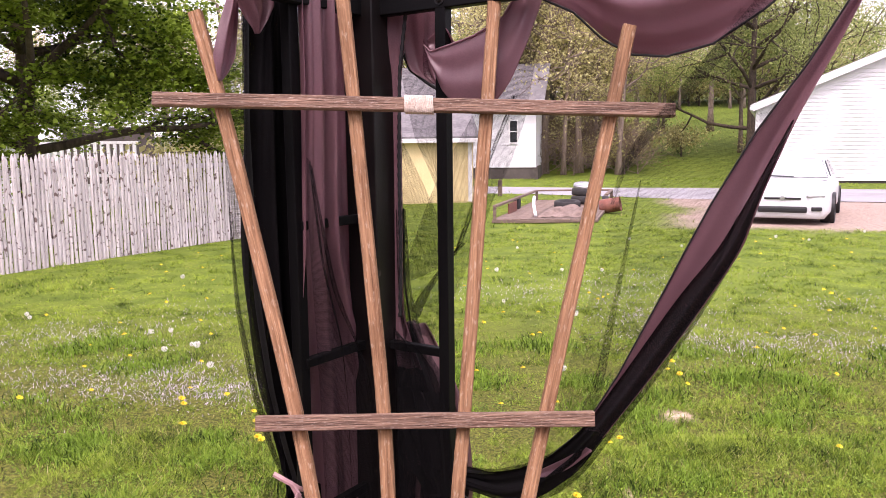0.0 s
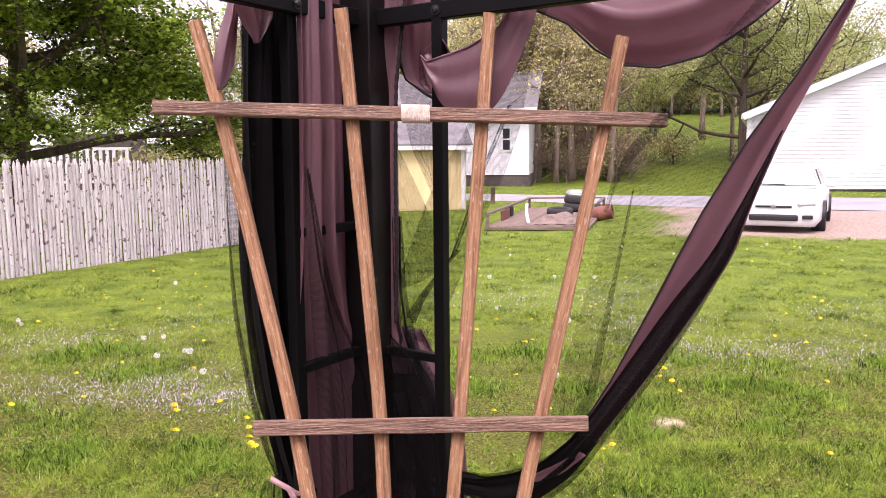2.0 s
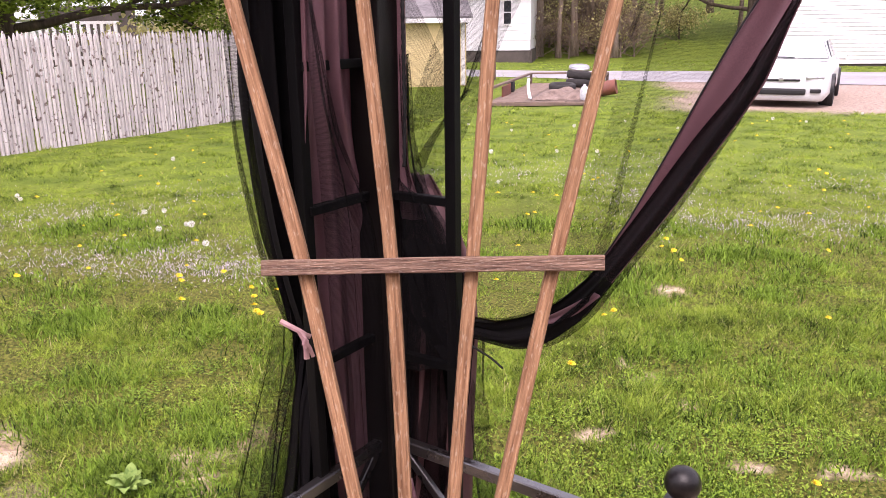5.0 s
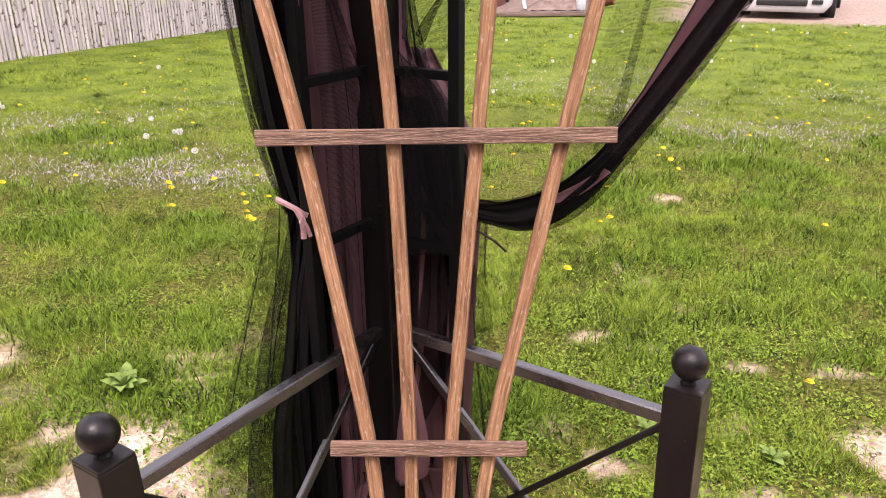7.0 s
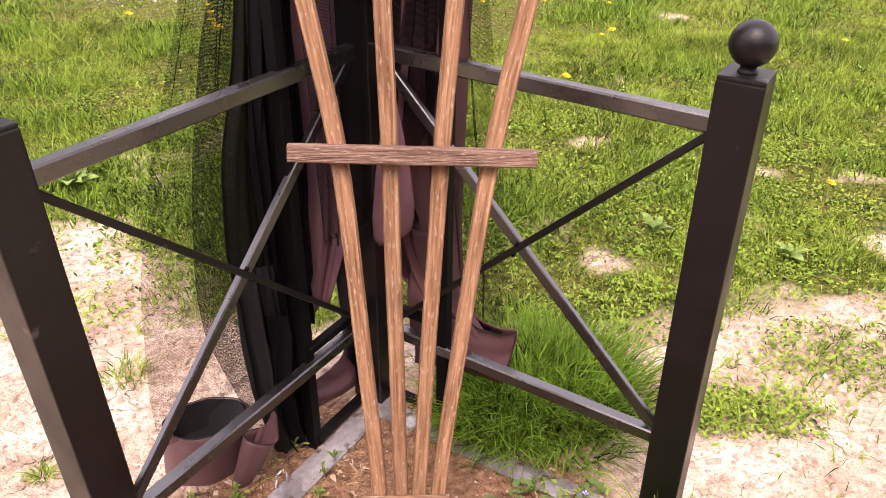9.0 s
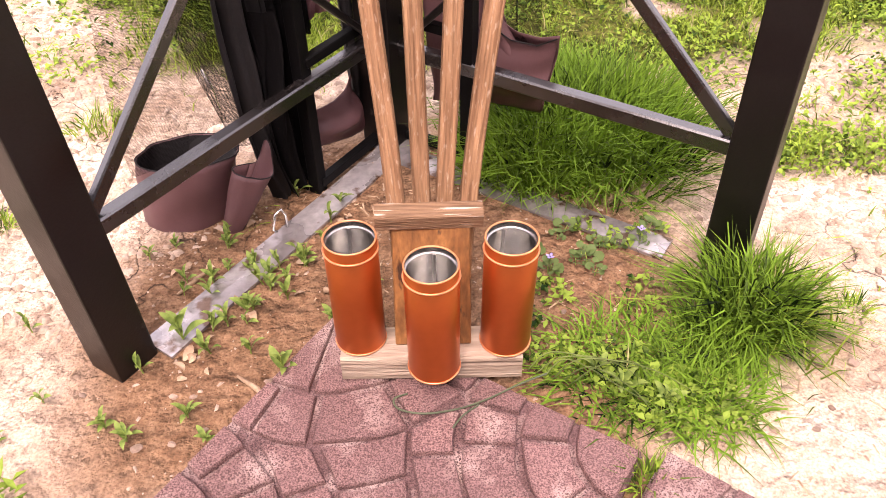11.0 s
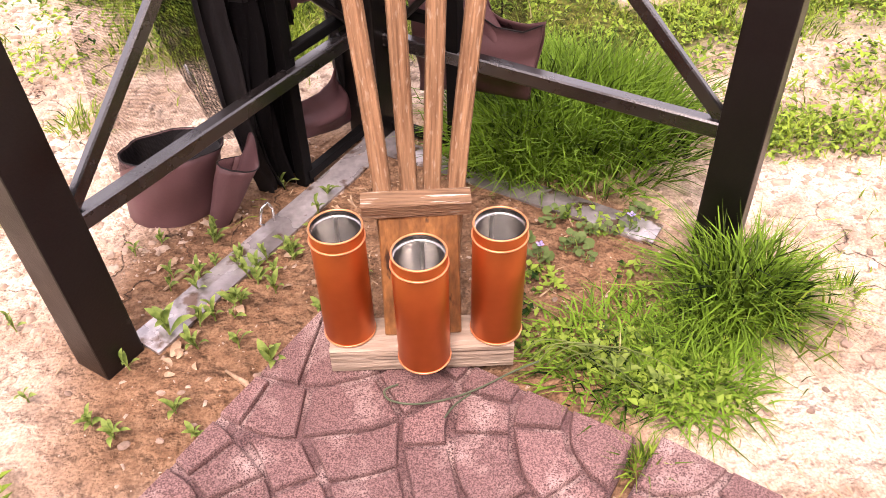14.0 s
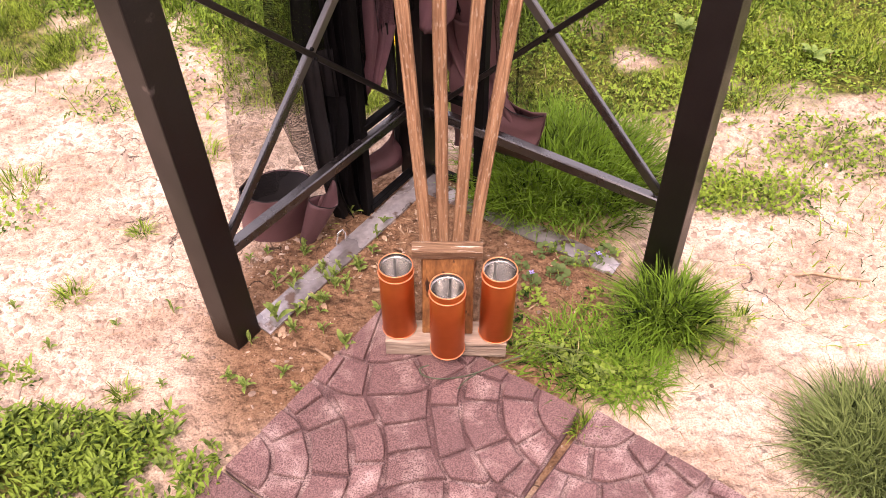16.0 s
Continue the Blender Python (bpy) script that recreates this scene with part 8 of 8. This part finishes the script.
for k, (x, y, n) in enumerate(((-0.35, 1.144, 4), (-0.43, 1.134, 2), (-0.463, 1.115, 1), (-0.393, 1.034, 2), (-0.347, 1.063, 3), (-0.295, 1.089, 4), (-0.271, 1.081, 3), (-0.253, 1.267, 2), (-0.277, 1.333, 3), (-0.229, 1.114, 2), (-0.205, 1.102, 3), (-0.192, 1.219, 2))):
    for q in range(max(1, n - 1)):
        weed(x + shoots.gauss(0, 0.012), y + shoots.gauss(0, 0.010), shoots.uniform(0.45, 0.85), shoots.randint(4, 7), 500 + 10 * k + q, shoots.uniform(0.4, 1.0))
for k in range(8):
    p = on_wall("L", shoots.uniform(0.20, 0.56), 0, -shoots.uniform(0.062, 0.095))
    weed(p.x, p.y, shoots.uniform(0.45, 0.95), shoots.randint(4, 7), 700 + k, shoots.uniform(0.2, 0.8))
dry = leaf_mesh("dry_leaf", 0.022, 0.011, 0.5, mat=CHIP)
for k in range(34):
    p = on_wall("L", shoots.uniform(0.12, 0.60), 0, -shoots.uniform(0.055, 0.12) if k < 24 else shoots.uniform(0.02, 0.08))
    litter = new("dry_leaf", dry)
    litter.matrix_world = pose(p.x, p.y, float(height(p.x, p.y)) + 0.003, shoots.uniform(-50, 50), shoots.uniform(-25, 25), shoots.uniform(0, 360)) @ Matrix.Scale(shoots.uniform(0.4, 1.15), 4)
    tagged(litter, "curled pale brown dead leaf on the soil", "dead leaf", "dead leaves by the edging")
weed(-1.11, 2.38, 1.0, 14, 300, 0.3, 2, "large-leaved dock plant in the lawn's edge")
weed(0.98, 1.98, 0.6, 7, 301, 0.15, 2, "large-leaved dock plant in the lawn's edge")
weed(0.64, 2.12, 0.6, 7, 302, 0.15, 2, "large-leaved dock plant in the lawn's edge")


def build_dandelions():
    flower = thing("dandelion", (0, 0, 0), "yellow dandelion in the grass", "dandelion", "dandelions in the lawn")
    part("stalk", tube([(0, 0, 0), (0.004, 0, 0.03), (0.006, 0.003, 0.06)], 0.0016, 5), WEED, flower)
    head = bmesh.new()
    for ring, (r, z, n) in enumerate(((0.019, 0.060, 14), (0.014, 0.066, 11), (0.008, 0.070, 8))):
        for k in range(n):
            a = 2 * math.pi * (k + ring * 0.4) / n
            d, s = Vector((math.cos(a), math.sin(a), 0)), Vector((-math.sin(a), math.cos(a), 0))
            c = Vector((0.006, 0.003, 0))
            vs = [head.verts.new(c + d * 0.002 - s * 0.0015 + Vector((0, 0, 0.060))), head.verts.new(c + d * r - s * 0.003 + Vector((0, 0, z))), head.verts.new(c + d * (r + 0.001) + s * 0.001 + Vector((0, 0, z + 0.002))), head.verts.new(c + d * 0.002 + s * 0.0015 + Vector((0, 0, 0.060)))]
            head.faces.new(vs)
    part("flower_head", head, YELLOW, flower, "yellow flower head")
    puff = thing("dandelion_clock", (0, 0, 0), "white dandelion clock in the grass", "dandelion clock", "dandelion clocks in the lawn")
    part("stalk", tube([(0, 0, 0), (-0.004, 0, 0.06), (0.0, 0.003, 0.12)], 0.0016, 5), WEED, puff)
    rng, down = random.Random(2), bmesh.new()
    for k in range(70):
        d = Vector((rng.gauss(0, 1), rng.gauss(0, 1), rng.gauss(0, 1))).normalized()
        s = d.orthogonal().normalized()
        q = d.cross(s)
        c, r = Vector((0, 0.003, 0.128)), 0.021
        vs = [down.verts.new(c + d * r + s * 0.006), down.verts.new(c + d * r * 1.05 + q * 0.006), down.verts.new(c + d * r - s * 0.006), down.verts.new(c + d * r * 1.05 - q * 0.006)]
        down.faces.new(vs)
    part("seed_head", down, PUFF, puff, "white seed head")
    yellow = [(-1.05, 4.05), (-1.02, 4.0), (-1.09, 4.12), (-1.13, 4.3), (-1.54, 4.23), (1.54, 5.15), (1.5, 5.3), (1.53, 5.0), (1.56, 5.45), (0.84, 3.96), (0.90, 3.98), (1.53, 7.97), (1.45, 7.8), (1.60, 8.1), (1.42, 8.2), (-1.0, 4.9), (-1.1, 4.95), (-1.2, 4.88),
              (-1.75, 4.95), (-1.9, 5.6), (-2.4, 4.95), (-2.75, 4.7), (2.3, 5.8), (2.6, 5.2), (3.3, 7.5), (3.5, 7.2), (3.9, 8.2), (0.7, 6.4), (0.65, 6.3), (0.8, 7.2), (0.3, 4.6), (0.5, 5.4), (0.9, 9.5), (1.4, 10.2), (2.2, 9.6), (2.9, 10.8), (3.8, 10.4),
              (4.8, 9.9), (5.2, 8.6), (-3.4, 10.2), (-3.7, 9.8), (-2.9, 9.2), (1.24, 2.33), (0.55, 3.3), (2.0, 3.9), (-0.2, 1.95), (4.4, 12.2), (5.6, 12.6), (6.6, 11.8), (2.1, 12.6), (0.4, 10.6), (0.1, 8.6), (0.4, 9.9), (-0.6, 6.6)]
    white = [(-2.05, 5.9), (-2.2, 5.7), (-1.98, 5.75), (-1.68, 5.2), (-2.55, 6.3), (-2.4, 6.35), (-4.0, 7.1), (-3.95, 7.0), (-1.95, 9.4), (-1.5, 7.6), (-1.55, 7.45), (1.1, 6.8), (0.75, 5.1), (0.5, 9.2), (1.3, 9.4), (1.75, 9.3), (0.9, 11.5), (3.1, 9.2), (5.1, 12.4), (5.5, 12.1), (4.9, 13.2), (6.9, 13.2), (-3.2, 9.0),
             (0.3, 12.4), (1.9, 11.8), (2.8, 12.6), (3.4, 11.6), (4.1, 11.4), (0.5, 7.6)]
    rng = random.Random(4)
    for k in range(70):
        y = rng.uniform(4.2, 13.5)
        yellow.append((rng.uniform(-0.55, 0.55) * y, y))
    for base, spots in ((flower, yellow), (puff, white)):
        for k, (x, y) in enumerate(spots):
            m = pose(x, y, float(height(x, y)) - 0.003, rng.uniform(-14, 14), rng.uniform(-14, 14), rng.uniform(0, 360)) @ Matrix.Scale(rng.uniform(0.85, 1.25), 4)
            if k == 0:
                base.matrix_basis = m
            else:
                copy_thing(base, Matrix.Identity(4)).matrix_basis = m


build_dandelions()


def flowing(pts, pieces=6):
    """A smooth line through the given places."""
    pts = [Vector(p) for p in pts]
    out = []
    for i in range(len(pts) - 1):
        a, b, c, d = pts[max(i - 1, 0)], pts[i], pts[i + 1], pts[min(i + 2, len(pts) - 1)]
        for k in range(pieces):
            t = k / pieces
            out.append(0.5 * (2 * b + (c - a) * t + (2 * a - 5 * b + 4 * c - d) * t * t + (3 * b - a - 3 * c + d) * t ** 3))
    return out + [pts[-1]]


def lie(name, pts, radii, mat, label, category, group=""):
    return tagged(part(name, tube([Vector((x, y, float(height(x, y)) + dz)) for x, y, dz in pts], radii, 6), mat, smooth=True), label, category, group)


# green cord on the pavers
cord_pts = [(0.105, 0.868, 0.03), (0.07, 0.855, 0.026), (0.03, 0.835, 0.024), (-0.005, 0.822, 0.0235), (-0.045, 0.816, 0.0235), (-0.075, 0.823, 0.0235), (-0.082, 0.838, 0.0235), (-0.066, 0.846, 0.0235)]
tagged(part("green_string", tube(flowing(cord_pts), 0.0013, 6), HOSE, smooth=True), "thin green cord curled on the pavers", "cord")
tagged(part("green_string", tube(flowing(((0.02, 0.828, 0.0235), (0.0, 0.812, 0.0235), (-0.012, 0.795, 0.0235))), 0.0012, 6), HOSE, smooth=True), "thin green cord curled on the pavers", "cord")
lie("stick", [(0.66, 1.11, 0.004), (0.72, 1.118, 0.006), (0.78, 1.108, 0.005), (0.83, 1.10, 0.003)], [0.003, 0.004, 0.004, 0.002], CHIP, "grey-brown twig on bare clay", "twig", "twigs")
lie("stick", [(-0.47, 1.62, 0.0), (-0.475, 1.60, 0.05)], [0.005, 0.003], WHITE, "pale broken stick standing in the soil", "twig", "twigs")
lie("stick", [(-0.285, 0.895, 0.003), (-0.255, 0.872, 0.004), (-0.245, 0.858, 0.003)], [0.002, 0.004, 0.002], CHIP, "short pale wood splinter on the soil", "twig", "twigs")
lie("stick", [(-0.19, 1.045, 0.006), (-0.15, 1.05, 0.008), (-0.13, 1.048, 0.006)], [0.004, 0.006, 0.004], CHIP, "short pale wood splinter on the soil", "twig", "twigs")
lie("stick", [(-0.398, 1.046, 0.002), (-0.378, 1.073, 0.004), (-0.358, 1.101, 0.002)], [0.002, 0.004, 0.002], CHIP, "weathered root along the edging", "twig", "twigs")
rng = random.Random(77)
for k in range(6):
    x, y = 0.085 + 0.010 * k, 0.890 - 0.005 * k
    far_x, far_y = x + rng.uniform(0.10, 0.19), y - rng.uniform(-0.03, 0.075)
    top = rng.uniform(0.03, 0.06)
    pts = [(x, y, 0.01), (x + 0.03, y + rng.uniform(-0.01, 0.01), top), ((x + far_x) / 2 + 0.02, (y + far_y) / 2 + rng.uniform(-0.012, 0.012), top * 0.9), (far_x, far_y, 0.008)]
    path = flowing([Vector((u, v, float(height(u, v)) + dz)) for u, v, dz in pts])
    stalk = part("dry_stalk", tube(path, [0.0011 * (1 - 0.55 * q / len(path)) for q in range(len(path))], 5), OLIVE, smooth=True)
    tagged(stalk, "long pale green stalk bent over the weeds", "grass stalk", "bent stalks")


def build_stones():
    rng = random.Random(9)
    spots = [(0.50, 0.945, 0.016), (0.505, 0.90, 0.010), (0.52, 0.875, 0.009), (0.50, 1.01, 0.008), (0.46, 0.90, 0.007), (0.545, 0.93, 0.006), (0.61, 1.07, 0.007), (0.53, 1.06, 0.009), (0.69, 1.22, 0.006), (-0.36, 0.865, 0.006), (-0.385, 0.79, 0.008), (-0.475, 0.87, 0.006),
             (-0.335, 0.865, 0.005), (-0.345, 0.795, 0.006), (-0.31, 0.815, 0.005), (-0.24, 0.885, 0.010), (-0.36, 1.06, 0.008), (0.145, 1.0, 0.006), (0.16, 0.985, 0.005), (0.62, 0.98, 0.005), (0.37, 0.80, 0.007), (0.42, 0.80, 0.006), (0.45, 0.83, 0.005)]
    for x, y, r in spots:
        r *= 0.75
        bm = bmesh.new()
        bmesh.ops.create_icosphere(bm, subdivisions=2, radius=1)
        seed = rng.uniform(0, 50)
        for v in bm.verts:
            v.co *= 1 + 0.35 * noise.noise(v.co * 1.3 + Vector((seed, 0, 0)))
        m = pose(x, y, float(height(x, y)) + r * 0.2, rng.uniform(-15, 15), rng.uniform(-15, 15), rng.uniform(0, 360)) @ Matrix.Diagonal((r * 1.3, r * 0.9, r * 0.55, 1))
        bm.transform(m)
        tagged(part("stone", bm, STONE), "small pale flat stone on the clay", "stone", "stones on the ground")
    petal = [(0.60, 1.04), (0.86, 1.48), (0.30, 2.9)]
    for x, y in petal:
        bm = bmesh.new()
        bmesh.ops.create_icosphere(bm, subdivisions=2, radius=1)
        for v in bm.verts:
            v.co *= 1 + 0.3 * noise.noise(v.co * 2 + Vector((x * 9, 0, 0)))
        bm.transform(pose(x, y, float(height(x, y)) + 0.005, 0, 20, 70) @ Matrix.Diagonal((0.011, 0.006, 0.005, 1)))
        tagged(part("white_pebble", bm, WHITE), "white chip of stone on the clay", "stone", "stones on the ground")


build_stones()


# ---- pieces: fence pickets and paver stones ----
def build_fence():
    fence = thing("picket_fence", (-5, 12, 0), "tall silvered wooden stockade fence with pointed pickets", "fence")
    a, b = Vector((-7.6, 7.1, 0)), Vector((-3.0, 16.05, 0))
    way = (b - a).normalized()
    out = Vector((way.y, -way.x, 0))
    count, rng = 152, random.Random(3)
    spacing = (b - a).length / count
    shapes = []
    for k in range(10):
        # half-round palings, split and dried crooked
        bm = bmesh.new()
        w, d, h = spacing * 0.49, 0.022, 1.60
        bow, twist = 0.010 * math.sin(k * 2.3), 0.012 * (k % 5 - 2)
        rows = []
        for z in (0.0, 0.4, 0.8, 1.2, h - 0.075, h - 0.035, h):
            narrow = 1.0 if z < h - 0.08 else (0.94 if z < h - 0.05 else (0.62 if z < h - 0.01 else 0.16))
            uneven = 1 + 0.10 * noise.noise(Vector((k * 5.1, z * 2.2, 0.4)))
            middle = bow * math.sin(z * 2.0 + k) + twist * (z / h) * 0.5
            rows.append([bm.verts.new((middle + w * narrow * uneven * math.cos(q), -d * narrow * math.sin(q), z)) for q in (math.pi * n / 6 for n in range(7))])
        for r, q in zip(rows, rows[1:]):
            for n in range(6):
                bm.faces.new((r[n], r[n + 1], q[n + 1], q[n]))
            bm.faces.new((r[6], r[0], q[0], q[6]))
        bm.faces.new(rows[-1])
        bmesh.ops.recalc_face_normals(bm, faces=bm.faces[:])
        mesh = bpy.data.meshes.new("picket")
        bm.to_mesh(mesh)
        bm.free()
        mesh.materials.append(PICKET)
        shapes.append(mesh)
    turn = math.degrees(math.atan2(way.y, way.x))
    for k in range(count):
        p = a + way * ((k + 0.5) * spacing)
        ob = new("picket", shapes[rng.randrange(10)])
        ob.parent = fence
        ob.matrix_parent_inverse = fence.matrix_basis.inverted()
        ob.matrix_basis = pose(p.x + out.x * rng.uniform(-0.006, 0.006), p.y, float(height(p.x, p.y)) - 0.02, 0, rng.uniform(-0.5, 0.5), turn) @ Matrix.Diagonal((rng.uniform(0.72, 1.08), rng.uniform(0.8, 1.2), rng.uniform(0.975, 1.02), 1))
    for z in (0.35, 0.85, 1.35):
        part("fence_rail", bar(a - out * 0.04 + Vector((0, 0, z)), b - out * 0.04 + Vector((0, 0, z)), 0.05, 0.08, bevel=0), PICKET, fence)


build_fence()
paver(0, 0, 0)
paver(1, 0, 1)
paver(0, 1, 1)
paver(1, 1, 0)
